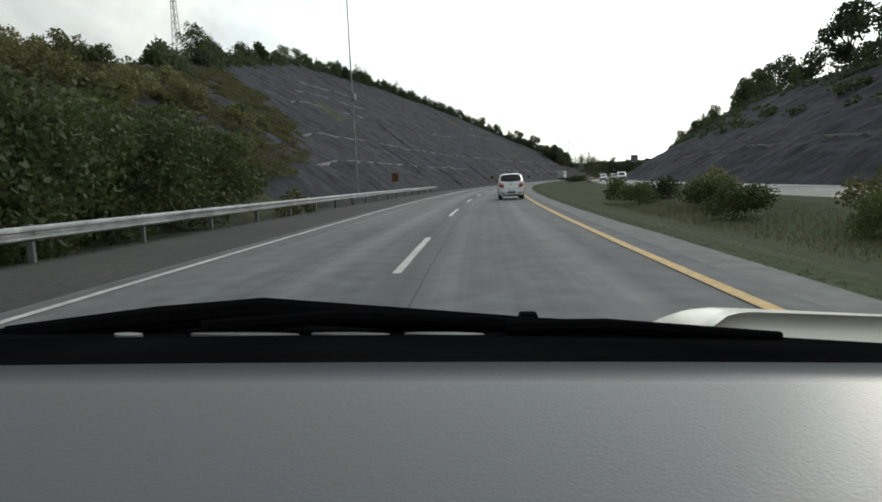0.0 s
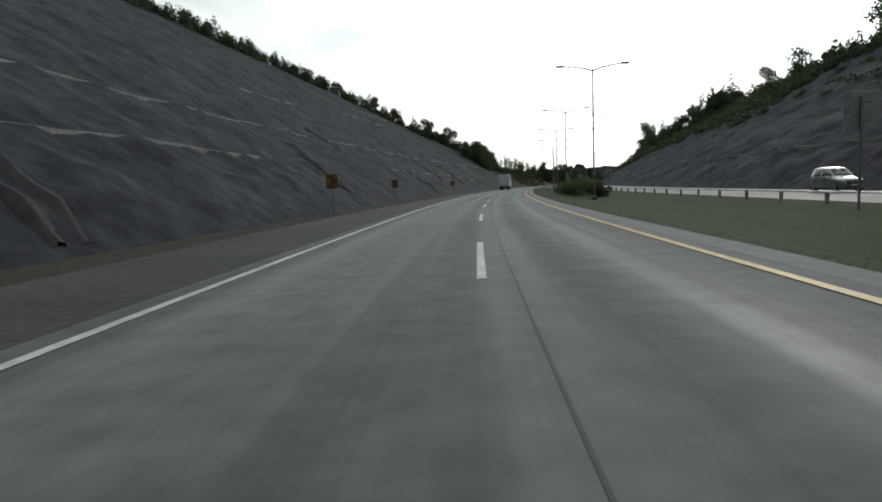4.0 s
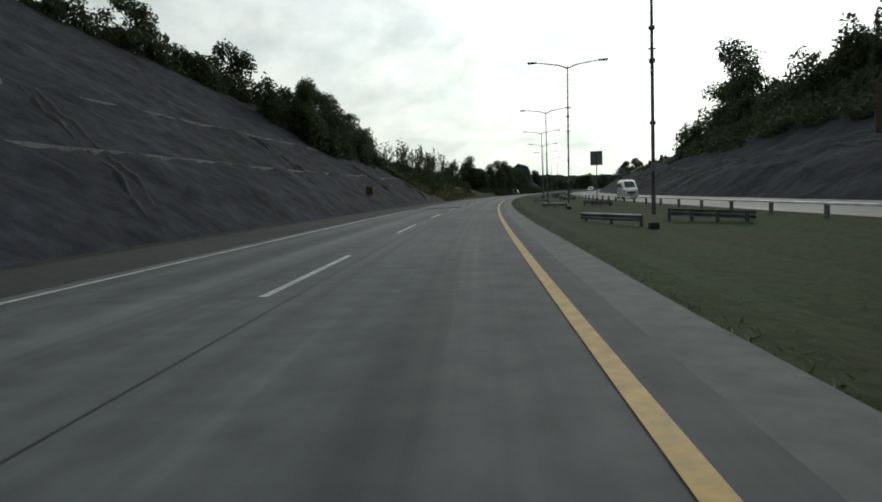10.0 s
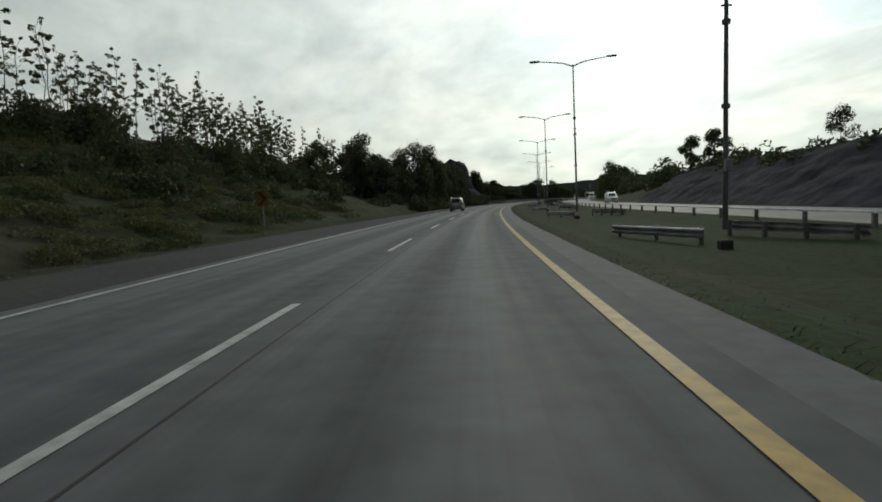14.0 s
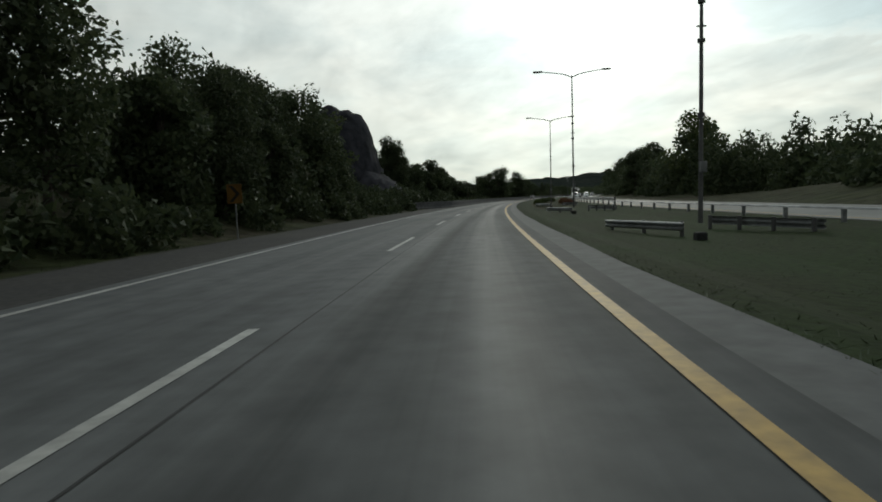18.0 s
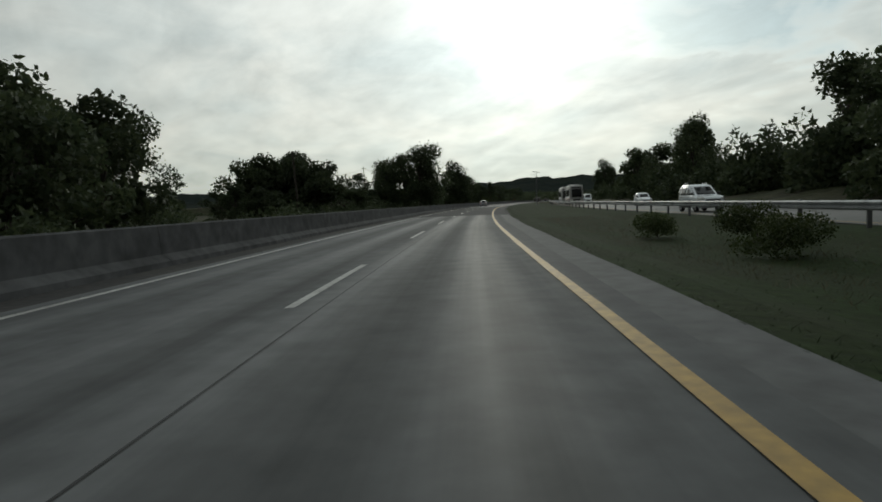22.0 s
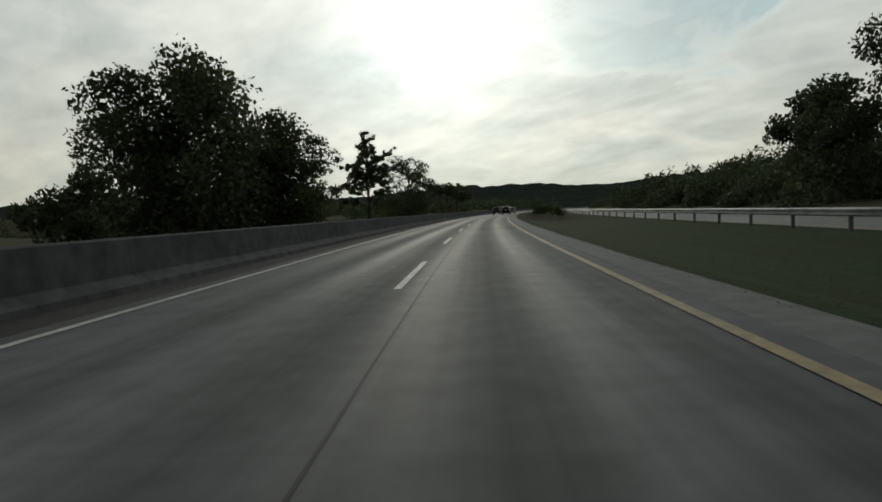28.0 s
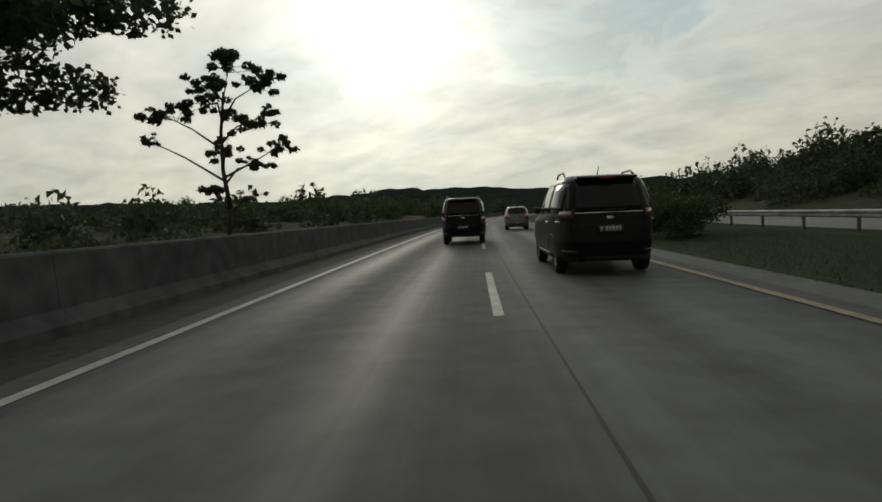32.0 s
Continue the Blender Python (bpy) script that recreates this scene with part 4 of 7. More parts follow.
# utility poles and wires beyond the barrier
poles = [(693, -11.3, 6.9), (727, -24.5, 8.0), (742, -17.1, 8.9), (790, -15.0, 8.3), (812, -19.0, 7.0)]
for s, d, h in poles:
    t = thing("utility_pole", stand(s, d, -1.4), "thin leaning utility pole beyond the barrier", "utility pole", "utility poles")
    part("shaft", tube("shaft", [(0, 0, -0.3), (0.05, 0, h * 0.5), (-0.12, 0, h)], [0.09, 0.075, 0.06], BARK, 8), t)
    part("crossarm", box("crossarm", (0.8, 0.07, 0.07), (-0.1, 0, h - 0.3), BARK, 0.01), t)
for (a, b) in ((0, 1), (1, 2), (2, 3), (3, 4)):
    p0, p1 = at(poles[a][0], poles[a][1], poles[a][2] - 1.7), at(poles[b][0], poles[b][1], poles[b][2] - 1.7)
    pts = [p0.lerp(p1, i / 10) - Vector((0, 0, 1.0 * (1 - (2 * i / 10 - 1) ** 2))) for i in range(11)]
    w = new("overhead_wire", tube("overhead_wire", pts, [0.022] * 11, BLACK, 5))
    tagged(w, "thin black overhead wire sagging between poles", "cable", "overhead wires")
# rounded rock outcrop at the start of the barrier, with a lower flank that runs out at the road
outcrop = thing("rock_outcrop", stand(621, -22.0, 0.0), "dark rounded rock outcrop rising beside the road", "rock")
for nm, c, size, sd in (("rock_face", (-0.4, 0, 0), (7.4, 9.0, 15.6), 0.0), ("rock_flank", (5.2, -1.5, -0.8), (5.2, 9.0, 6.4), 5.0), ("rock_flank", (8.8, -5.0, -0.8), (3.4, 8.0, 2.8), 9.0), ("rock_face", (-3.5, -12, -0.5), (7.5, 9.0, 11.5), 13.0)):
    bm = bmesh.new()
    bmesh.ops.create_icosphere(bm, subdivisions=5, radius=1.0)
    for v in bm.verts:
        q = v.co + Vector((sd, 0, sd))
        k = 1 + 0.1 * noise.noise(q * 1.6) + 0.1 * (0.25 - abs(noise.noise(q * 4.0))) + 0.03 * noise.noise(q * 14.0)
        v.co = Vector((v.co.x * size[0], v.co.y * size[1], v.co.z * size[2])) * k + Vector(c)
    part(nm, from_bm(nm, bm, SHOTCRETE, True), outcrop)


def lattice_tower(m, h):
    t = thing("lattice_tower", m, "thin steel lattice mast on the hill top", "mast")
    w = 0.9
    for sx in (-1, 1):
        for sy in (-1, 1):
            part("leg", tube("leg", [(sx * w, sy * w, -1), (sx * w * 0.35, sy * w * 0.35, h)], [0.09, 0.06], DULL_STEEL, 6), t)
    n = int(h / 1.6)
    for i in range(n):
        z0, z1 = h * i / n, h * (i + 1) / n
        a, b = w * (1 - 0.65 * z0 / h), w * (1 - 0.65 * z1 / h)
        for q in range(4):
            c, d = ((-1, -1), (1, -1), (1, 1), (-1, 1))[q], ((1, -1), (1, 1), (-1, 1), (-1, -1))[q]
            part("brace", tube("brace", [(c[0] * a, c[1] * a, z0), (d[0] * b, d[1] * b, z1)], [0.04, 0.04], DULL_STEEL, 5), t)
    part("antenna", box("antenna", (0.5, 0.3, 1.8), (0.5, -0.5, h - 1.2), SIGN_WHITE, 0.05), t)


lattice_tower(stand(128, -78, 30), 18)
lattice_tower(stand(70, -112, 20), 20)

# ---- plants ----
def leaf_cloud(name, clumps, count, size, material, seed, flat=0.75, droop=0.0, long=1.6):
    """Crown of single leaves scattered through clumps (x, y, z, radius); more of them near each clump's skin."""
    r = np.random.RandomState(seed)
    c = np.array(clumps, float)
    wts = c[:, 3] ** 2
    pick = r.choice(len(c), count, p=wts / wts.sum())
    v = r.normal(size=(count, 3))
    v /= np.linalg.norm(v, axis=1)[:, None]
    rad = c[pick, 3] * (0.35 + 0.65 * r.rand(count) ** 0.5) * (0.8 + 0.35 * r.rand(count))
    p = c[pick, :3] + v * rad[:, None] * np.array([1, 1, flat])
    a = r.normal(size=(count, 3)) + v * 0.4
    a[:, 2] -= droop
    a /= np.linalg.norm(a, axis=1)[:, None]
    b = np.cross(a, r.normal(size=(count, 3)))
    b /= np.linalg.norm(b, axis=1)[:, None] + 1e-9
    sz = size * (0.6 + 0.8 * r.rand(count))[:, None]
    a, b = a * sz * long * 0.5, b * sz * 0.5
    vs = np.stack([p - a, p - a * 0.1 + b, p + a, p - a * 0.1 - b], 1).reshape(-1, 3)
    fs = np.arange(count * 4).reshape(-1, 4)
    return mesh(name, vs.tolist(), fs.tolist(), material)


def limbs(name, base, clumps, r0, seed, height=None, per=1):
    """Tapered trunk that forks towards the clumps."""
    r = random.Random(seed)
    bm = bmesh.new()
    top = Vector(base)
    cx = sum(c[0] for c in clumps) / len(clumps)
    cy = sum(c[1] for c in clumps) / len(clumps)
    zt = max(c[2] for c in clumps)
    h = height or zt * 0.62
    pts, prev = [Vector((0, 0, -0.6))], Vector((0, 0, -0.6))
    n = 5
    for i in range(1, n + 1):
        q = Vector((cx * i / n + r.uniform(-0.15, 0.15), cy * i / n + r.uniform(-0.15, 0.15), h * i / n))
        cone_bm(bm, prev, q, r0 * (1 - 0.13 * (i - 1)), r0 * (1 - 0.13 * i), 8)
        prev = q
        pts.append(q)
    q0 = r0 * 0.42 * min(1.0, (15 * per / len(clumps)) ** 0.7)
    for g in range(0, len(clumps), per):
        some = clumps[g:g + per]
        end = sum((Vector(c[:3]) for c in some), Vector()) / len(some)
        f = n * min(1.0, max(0.3, (end.z - 0.2 - 0.5 * math.hypot(end.x - cx, end.y - cy)) / max(h, 0.1)))
        st = pts[min(n - 1, int(f))].lerp(pts[min(n, int(f) + 1)], f - int(f))
        mid = st.lerp(end, 0.5) + Vector((r.uniform(-0.2, 0.2), r.uniform(-0.2, 0.2), r.uniform(0.0, 0.35)))
        cone_bm(bm, st, mid, q0, q0 * 0.6, 5)
        cone_bm(bm, mid, end, q0 * 0.6, q0 * 0.24, 4)
        for c in some:
            if per > 1:
                cone_bm(bm, mid.lerp(end, r.uniform(0.5, 1.0)), Vector(c[:3]), q0 * 0.3, q0 * 0.14, 4)
            tip = Vector(c[:3]) + Vector((r.uniform(-1, 1), r.uniform(-1, 1), r.uniform(-0.2, 0.8))) * c[3] * 0.8
            cone_bm(bm, mid.lerp(end, 0.6) if per == 1 else Vector(c[:3]), tip, r0 * 0.1, r0 * 0.04, 3)
    return from_bm(name, bm, BARK, True)


def blob(seed, n, width, z0, z1, rad, lean=0.0):
    """Clumps for a crown: n of them in an uneven heap from z0 to z1."""
    r = random.Random(seed)
    out = []
    for i in range(n):
        f = (i + 0.5) / n
        z = z0 + (z1 - z0) * f
        w = width * math.sin(math.pi * min(0.97, 0.22 + 0.72 * f)) * r.uniform(0.35, 1.0)
        a = r.uniform(0, 2 * math.pi)
        out.append((w * math.cos(a) + lean * f, w * math.sin(a), z + r.uniform(-0.3, 0.3), rad * r.uniform(0.6, 1.15)))
    return out


def tuft_clumps(seed, n, wide, z0, z1, fat=1.3):
    """Small tufts at the ends of open branches."""
    r = random.Random(seed)
    out = []
    for i in range(n):
        f = (i + r.random()) / n
        w = wide * (0.35 + 0.65 * math.sin(math.pi * min(1, 0.12 + 0.85 * f))) * r.uniform(0.15, 1.0) ** 0.5
        a = r.uniform(0, 2 * math.pi)
        out.append((w * math.cos(a), w * math.sin(a), z0 + (z1 - z0) * f, r.uniform(0.22, 0.48) * fat))
    return out


# main lobes of two lone trees: across, height, radius
SLENDER = [(0.8, 8.3, 0.75), (-0.8, 7.8, 0.6), (2.1, 7.5, 0.6), (0.2, 6.9, 0.6), (-1.6, 6.4, 0.6), (1.5, 6.3, 0.6), (-0.5, 5.4, 0.6), (2.1, 5.3, 0.5), (-2.2, 5.6, 0.25), (1.4, 4.6, 0.4), (-0.9, 3.7, 0.45), (1.2, 3.4, 0.25)]
POINTED = [(0.0, 9.7, 0.45), (0.05, 9.2, 0.5), (0.0, 8.8, 0.55), (0.0, 8.2, 0.65), (0.1, 7.6, 0.8), (1.9, 8.4, 0.35), (1.55, 8.1, 0.3), (0.9, 7.5, 0.5), (-2.1, 7.1, 0.45), (-1.4, 6.85, 0.6), (-0.6, 6.9, 0.75), (0.2, 6.6, 0.9), (1.2, 6.7, 0.75),
           (1.0, 5.9, 0.75), (-0.2, 5.9, 0.85), (-1.45, 5.7, 0.75), (-2.5, 5.5, 0.5), (-2.9, 4.7, 0.55), (-1.9, 4.7, 0.65), (-0.8, 4.9, 0.55), (0.6, 5.1, 0.55), (1.6, 5.3, 0.45), (1.4, 4.5, 0.45), (-2.4, 3.7, 0.5), (1.0, 3.6, 0.4), (-1.2, 3.6, 0.4)]


def lobes(rows, seed, k, fat):
    """Each main lobe broken into k small uneven tufts, spread in depth as well."""
    r = random.Random(seed)
    out = []
    for x, z, rad in rows:
        deep = r.uniform(-1.4, 1.4)
        for i in range(k):
            out.append((x + r.gauss(0, 0.72) * rad, deep + r.gauss(0, 0.7) * rad, z + r.gauss(0, 0.5) * rad, rad * fat * r.uniform(0.7, 1.2)))
    return out


def umbrella_clumps():
    """Wide flat crown: a deep middle, a long thin lobe to one side and a short one to the other."""
    r = random.Random(44)
    out = []
    for x0, x1, z0, z1, n, lo, hi in ((-4.2, 2.8, 5.1, 7.5, 34, 0.55, 0.95), (-8.7, -4.2, 4.8, 6.9, 17, 0.4, 0.7), (2.8, 5.6, 4.4, 6.3, 13, 0.4, 0.75), (-5.5, -2.5, 4.3, 5.0, 4, 0.3, 0.5), (2.7, 3.9, 3.5, 5.2, 10, 0.4, 0.65), (0.5, 3.6, 4.6, 6.0, 12, 0.45, 0.7)):
        for i in range(n):
            f = (i + r.random()) / n
            x = x0 + (x1 - x0) * f
            top = z1 - 0.5 * abs(x + 0.6) ** 1.2 * 0.18
            out.append((x, r.uniform(-1.8, 1.8), z0 + 0.7 + (top - z0) * r.random() ** 0.8, r.uniform(lo, hi) * 1.2))
    return out


def umbrella_limbs(clumps):
    """Two leaning trunks that fork low, branches that bend out under the crown."""
    r = random.Random(9)
    bm = bmesh.new()
    lines = [([(-0.2, 0, -0.6), (-0.1, 0, 1.2), (0.9, 0.1, 3.0), (0.5, 0.3, 4.2), (-0.8, 0.5, 5.4), (-1.6, 0.6, 6.4)], 0.2),
             ([(-0.1, 0, 1.0), (-0.9, -0.1, 3.1), (-2.3, -0.2, 4.2), (-4.0, -0.3, 5.1), (-6.0, -0.4, 5.7), (-8.0, -0.2, 6.1)], 0.16),
             ([(0.9, 0.1, 3.0), (1.2, 0.3, 4.3), (1.6, 0.5, 5.6)], 0.11), ([(-0.9, -0.1, 3.1), (-1.2, 0.4, 4.6), (-1.5, 0.6, 6.0)], 0.1),
             ([(-2.3, -0.2, 4.2), (-3.0, 0.5, 5.3), (-3.4, 0.8, 6.4)], 0.08), ([(0.9, 0.1, 3.0), (2.0, -0.4, 4.2), (3.0, -0.5, 5.2), (4.2, -0.3, 5.6)], 0.1),
             ([(0.7, 0.2, -0.6), (0.8, 0.2, 1.2), (1.7, 0.3, 2.8), (2.6, 0.4, 4.0), (3.4, 0.4, 5.0)], 0.13), ([(0.5, 0.3, 4.2), (0.4, -0.6, 5.4), (0.8, -0.8, 6.5)], 0.08)]
    nodes = []
    for pts, r0 in lines:
        for a in range(len(pts) - 1):
            cone_bm(bm, pts[a], pts[a + 1], r0 * (1 - 0.75 * a / len(pts)), r0 * (1 - 0.75 * (a + 1) / len(pts)), 7)
            nodes += [Vector(pts[a]).lerp(Vector(pts[a + 1]), k) for k in (0.5, 1.0)]
    for c in clumps:
        e = Vector(c[:3])
        st = min((n for n in nodes if n.z < e.z + 0.1 and n.z > 2.5), key=lambda n: (n - e).length)
        mid = st.lerp(e, 0.55) + Vector((r.uniform(-0.2, 0.2), r.uniform(-0.2, 0.2), -0.1))
        cone_bm(bm, st, mid, 0.035, 0.025, 5)
        cone_bm(bm, mid, e, 0.025, 0.01, 5)
    return from_bm("trunk", bm, BARK, True)


def tree_kind(label, clumps, leaves, size, leaf_mat, r0, seed, flat=0.75, droop=0.0, long=1.6, category="tree", trunk=True, height=None, per=1):
    return dict(label=label, category=category, crown=leaf_cloud("crown", clumps, leaves, size, leaf_mat, seed, flat, droop, long),
                trunk=limbs("trunk", (0, 0, 0), clumps, r0, seed, height, per) if trunk else None)


KINDS = {
    "broad": tree_kind("broad dark green roadside tree with a dense crown", blob(1, 20, 2.7, 2.2, 7.6, 1.3), 3900, 0.21, LEAF_DARK, 0.2, 1),
    "broad2": tree_kind("rounded dark tree with an uneven crown and gaps", blob(2, 18, 3.0, 2.0, 6.8, 1.25, 0.8), 3500, 0.21, LEAF_DARK, 0.18, 2),
    "tall": tree_kind("tall dark tree with a ragged upright crown", blob(3, 26, 3.2, 2.2, 12.0, 1.7), 6800, 0.2, LEAF_DARK, 0.24, 3, 0.95, 0.4),
    "tall2": tree_kind("tall leaning tree with several crown heads", blob(4, 24, 3.5, 2.4, 11.4, 1.6, 1.0), 6200, 0.2, LEAF_DARK, 0.24, 4, 0.9, 0.4),
    "airy": tree_kind("thin airy tree with small scattered leaves", blob(5, 14, 2.2, 2.4, 6.6, 1.2), 1900, 0.17, LEAF_MID, 0.11, 5),
    "crest": tree_kind("small bushy tree on the top of the cutting", blob(6, 11, 1.8, 1.0, 4.8, 1.05), 2000, 0.21, LEAF_DARK, 0.1, 6),
    "crest2": tree_kind("small leafy tree on the top of the cutting", blob(7, 10, 1.6, 1.2, 5.5, 0.95), 1700, 0.22, LEAF_MID, 0.09, 7),
    "bush": tree_kind("low dense green bush", blob(8, 9, 1.6, 0.4, 2.1, 0.95), 1700, 0.15, LEAF_MID, 0.05, 8, category="bush"),
    "bush2": tree_kind("low dark scrubby bush", blob(9, 8, 1.8, 0.3, 1.6, 0.85), 1600, 0.15, LEAF_DARK, 0.05, 9, category="bush"),
    "pale": tree_kind("pale dry green bush", blob(10, 8, 1.7, 0.4, 1.9, 0.9), 1600, 0.14, LEAF_PALE, 0.05, 10, category="bush"),
    "thicket": tree_kind("dense dark green thicket of small leaves", blob(16, 14, 3.0, 0.6, 4.2, 1.5), 8000, 0.12, LEAF_MID, 0.08, 16, category="bush"),
    "near": tree_kind("loose dull green bush on the grass median", blob(17, 10, 1.5, 0.3, 1.7, 0.8), 4500, 0.07, LEAF_MID, 0.04, 17, category="bush"),
    "red": tree_kind("low reddish flowering shrub", blob(11, 6, 0.9, 0.3, 0.8, 0.5), 420, 0.16, LEAF_RED, 0.03, 11, category="bush"),
    "umbrella": tree_kind("wide flat-topped umbrella tree with forked trunks", umbrella_clumps(), 34000, 0.09, LEAF_DARK, 0.2, 12, 0.55, trunk=False),
    "slender": tree_kind("slender tree with separate leaf tufts and bare branches", lobes(SLENDER, 13, 12, 0.36), 5600, 0.1, LEAF_DARK, 0.13, 13, 0.6, 0.5, 2.0, height=7.4, per=12),
    "tufted": tree_kind("uneven pointed tree with side limbs of dark leaf tufts", lobes(POINTED, 14, 9, 0.48), 15000, 0.11, LEAF_DARK, 0.19, 14, 0.75, 0.4, 1.9, height=9.3, per=9),
    "spread": tree_kind("spreading tree with fine scattered foliage and open branches", tuft_clumps(18, 60, 3.6, 2.7, 8.8, 2.3), 7600, 0.12, LEAF_DARK, 0.17, 18, 0.6, 0.2, 2.0, height=7.6),
    "bare": tree_kind("nearly bare thin tree with a few leaves", blob(15, 9, 0.9, 1.6, 4.6, 0.55), 160, 0.2, LEAF_DARK, 0.06, 15),
}


KINDS["umbrella"]["trunk"] = umbrella_limbs(umbrella_clumps())


def teak(seed):
    r = random.Random(seed)
    h = r.uniform(8.0, 10.5)
    cl = [(r.uniform(-1.3, 1.3) * (0.35 + 0.65 * (1 - abs(2 * i / 12 - 0.9))), r.uniform(-1.2, 1.2), h * (0.42 + 0.58 * i / 12), r.uniform(0.22, 0.42)) for i in range(13)]
    return tree_kind("thin-stemmed young teak tree with sparse large leaves", cl, 230, 0.23, LEAF_TEAK, 0.06, seed, 0.6, 0.8, 1.3, height=h * 0.93)


for i in range(3):
    KINDS["teak%d" % i] = teak(20 + i)


def plant(kind, s, d, scale=1.0, turn=None, z=None, group="", wide=1.0, rng=random.Random(77)):
    k = KINDS[kind]
    zz = height(s, d) - 0.05 if z is None else z
    m = stand(s, d, zz, rng.uniform(0, 360) if turn is None else turn) @ Matrix.Diagonal((scale * wide, scale * wide, scale, 1))
    t = thing("tree" if k["category"] == "tree" else "bush", m, k["label"], k["category"], group)
    if k["trunk"]:
        part("trunk", k["trunk"], t)
    part("crown", k["crown"], t)
    return t


def woodland(name, spots, cover, size, material, seed, label):
    """Growth nobody could count: heaps of single leaves in one mesh, so many that about cover layers hide what is behind."""
    r = np.random.RandomState(seed)
    vs = []
    for (x, y, z, rad, hgt) in spots:
        k = max(30, int(cover * 1.6 * rad * hgt / (0.5 * size * size) * r.uniform(0.8, 1.2)))
        v = r.normal(size=(k, 3))
        v /= np.linalg.norm(v, axis=1)[:, None]
        v[:, 2] = np.abs(v[:, 2])
        lump = 0.9 + 0.14 * np.sin(v[:, 0] * 4 + x) + 0.12 * np.sin(v[:, 1] * 5 + y) + 0.1 * np.sin(v[:, 2] * 7 + x)
        p = np.array([x, y, z]) + v * np.array([rad, rad, hgt]) * (lump * (0.35 + 0.65 * r.rand(k) ** 0.45))[:, None]
        a = r.normal(size=(k, 3))
        a /= np.linalg.norm(a, axis=1)[:, None]
        b = np.cross(a, r.normal(size=(k, 3)))
        b /= np.linalg.norm(b, axis=1)[:, None]
        sz = size * (0.6 + 0.8 * r.rand(k))[:, None] * 0.9
        vs.append(np.stack([p - a * sz, p + a * sz + b * sz * 0.55, p + a * sz * 0.6 - b * sz * 0.6], 1).reshape(-1, 3))
    vs = np.concatenate(vs)
    ob = new(name, mesh(name, vs.tolist(), np.arange(len(vs)).reshape(-1, 3).tolist(), material))
    return tagged(ob, label, "woodland" if name == "woodland" else "scrub", kind="stuff")


def spot(s, d, rad, hgt, z=None):
    p = at(s, d, (height(s, d) - 0.4) if z is None else z)
    return (p.x, p.y, p.z, rad, hgt)


def grove(name, kinds, spots, label, category):
    """Alike plants too many to count, joined: one mesh of crowns, one of stems."""
    t = tagged(new(name), label, category, kind="stuff")
    r = random.Random(55)
    picks = [(r.choice(kinds), stand(s, d, height(s, d) - 0.05, r.uniform(0, 360), sc)) for s, d, sc in spots]
    for piece, nm in (("crown", "crowns"), ("trunk", "stems")):
        vs, fs, n = [], [], 0
        for k, m in picks:
            me = KINDS[k][piece]
            co = np.empty(len(me.vertices) * 3)
            me.vertices.foreach_get("co", co)
            mat = np.array(m)
            vs.append(co.reshape(-1, 3) @ mat[:3, :3].T + mat[:3, 3])
            fs += [tuple(n + i for i in p.vertices) for p in me.polygons]
            n += len(me.vertices)
        part(nm, mesh(nm, np.concatenate(vs).tolist(), fs, KINDS[kinds[0]][piece].materials[0]), t)


rg = random.Random(31)
# tops of the cuttings: fuzzy scrub with single trees standing out of it
heaps = []
s = 66.0
while s < 440:
    c = table(s, LEFT_CREST)
    d = -(13.0 + (c + 0.6) / 0.65)
    if s % 9 < 2.4:
        plant(rg.choice(("crest", "crest2", "crest", "broad2", "airy")), s, d - rg.uniform(-0.5, 3.5), rg.uniform(0.75, 1.3) * (1.0 if s < 320 else 1.4), z=c - 1.6,  group="trees on the cutting top")
    heaps += [spot(s + rg.uniform(-2, 2), d - rg.uniform(-0.8, 4.5), rg.uniform(1.4, 2.6), rg.uniform(2.2, 4.4) * (1.05 if s < 200 else 1.75 if s < 300 else 1.85), c - 0.9) for q in range(2)]
    s += 2.2
s = 40.0
while s < 530:
    c = table(s, RIGHT_CREST)
    d = 24.0 + (c + 0.1) / 0.55
    big = 1.2 if 240 < s < 310 else 1.7 if s < 340 else 1.35 if s < 432 else 0.55
    if s % (18 if s < 200 else 9) < 2.4 and s < 432:
        plant(rg.choice(("crest", "crest2", "broad", "broad2", "airy")), s, d + rg.uniform(-1, 4), rg.uniform(0.65, 1.05) * big, z=c - 2.2,  group="trees on the cutting top")
    heaps += [spot(s + rg.uniform(-2, 2), d + rg.uniform(-0.8, 5), rg.uniform(1.6, 2.9), rg.uniform(2.6, 5.0) * (0.55 if s < 200 else 1.2 if s < 250 else 0.95 if s < 305 else 2.2 if s < 380 else 1.7 if s < 425 else 0.5), c - 0.9) for q in range(2)]
    if s < 400:
        k = rg.uniform(0.45, 0.95)
        heaps.append(spot(s, 24 + (c + 0.1) / 0.55 * k, rg.uniform(1.0, 2.2), rg.uniform(0.6, 1.4), c * k + 0.3))
    s += 2.2
for i in range(300):
    s, k = rg.uniform(235, 345) if i < 220 else rg.uniform(345, 410), rg.uniform(0.48, 1.0)
    c = table(s, RIGHT_CREST)
    heaps.append(spot(s, 24 + (c + 0.1) / 0.55 * k, rg.uniform(1.3, 2.4), rg.uniform(1.2, 2.6), c * k + 0.3))
heaps += [spot(rg.uniform(440, 530), rg.uniform(29, 36), rg.uniform(1.0, 2.0), rg.uniform(0.5, 1.0)) for i in range(22)]
heaps += [spot(rg.uniform(390, 409), -rg.uniform(26.5, 37), rg.uniform(1.8, 2.8), rg.uniform(5.5, 8.5)) for i in range(26)]
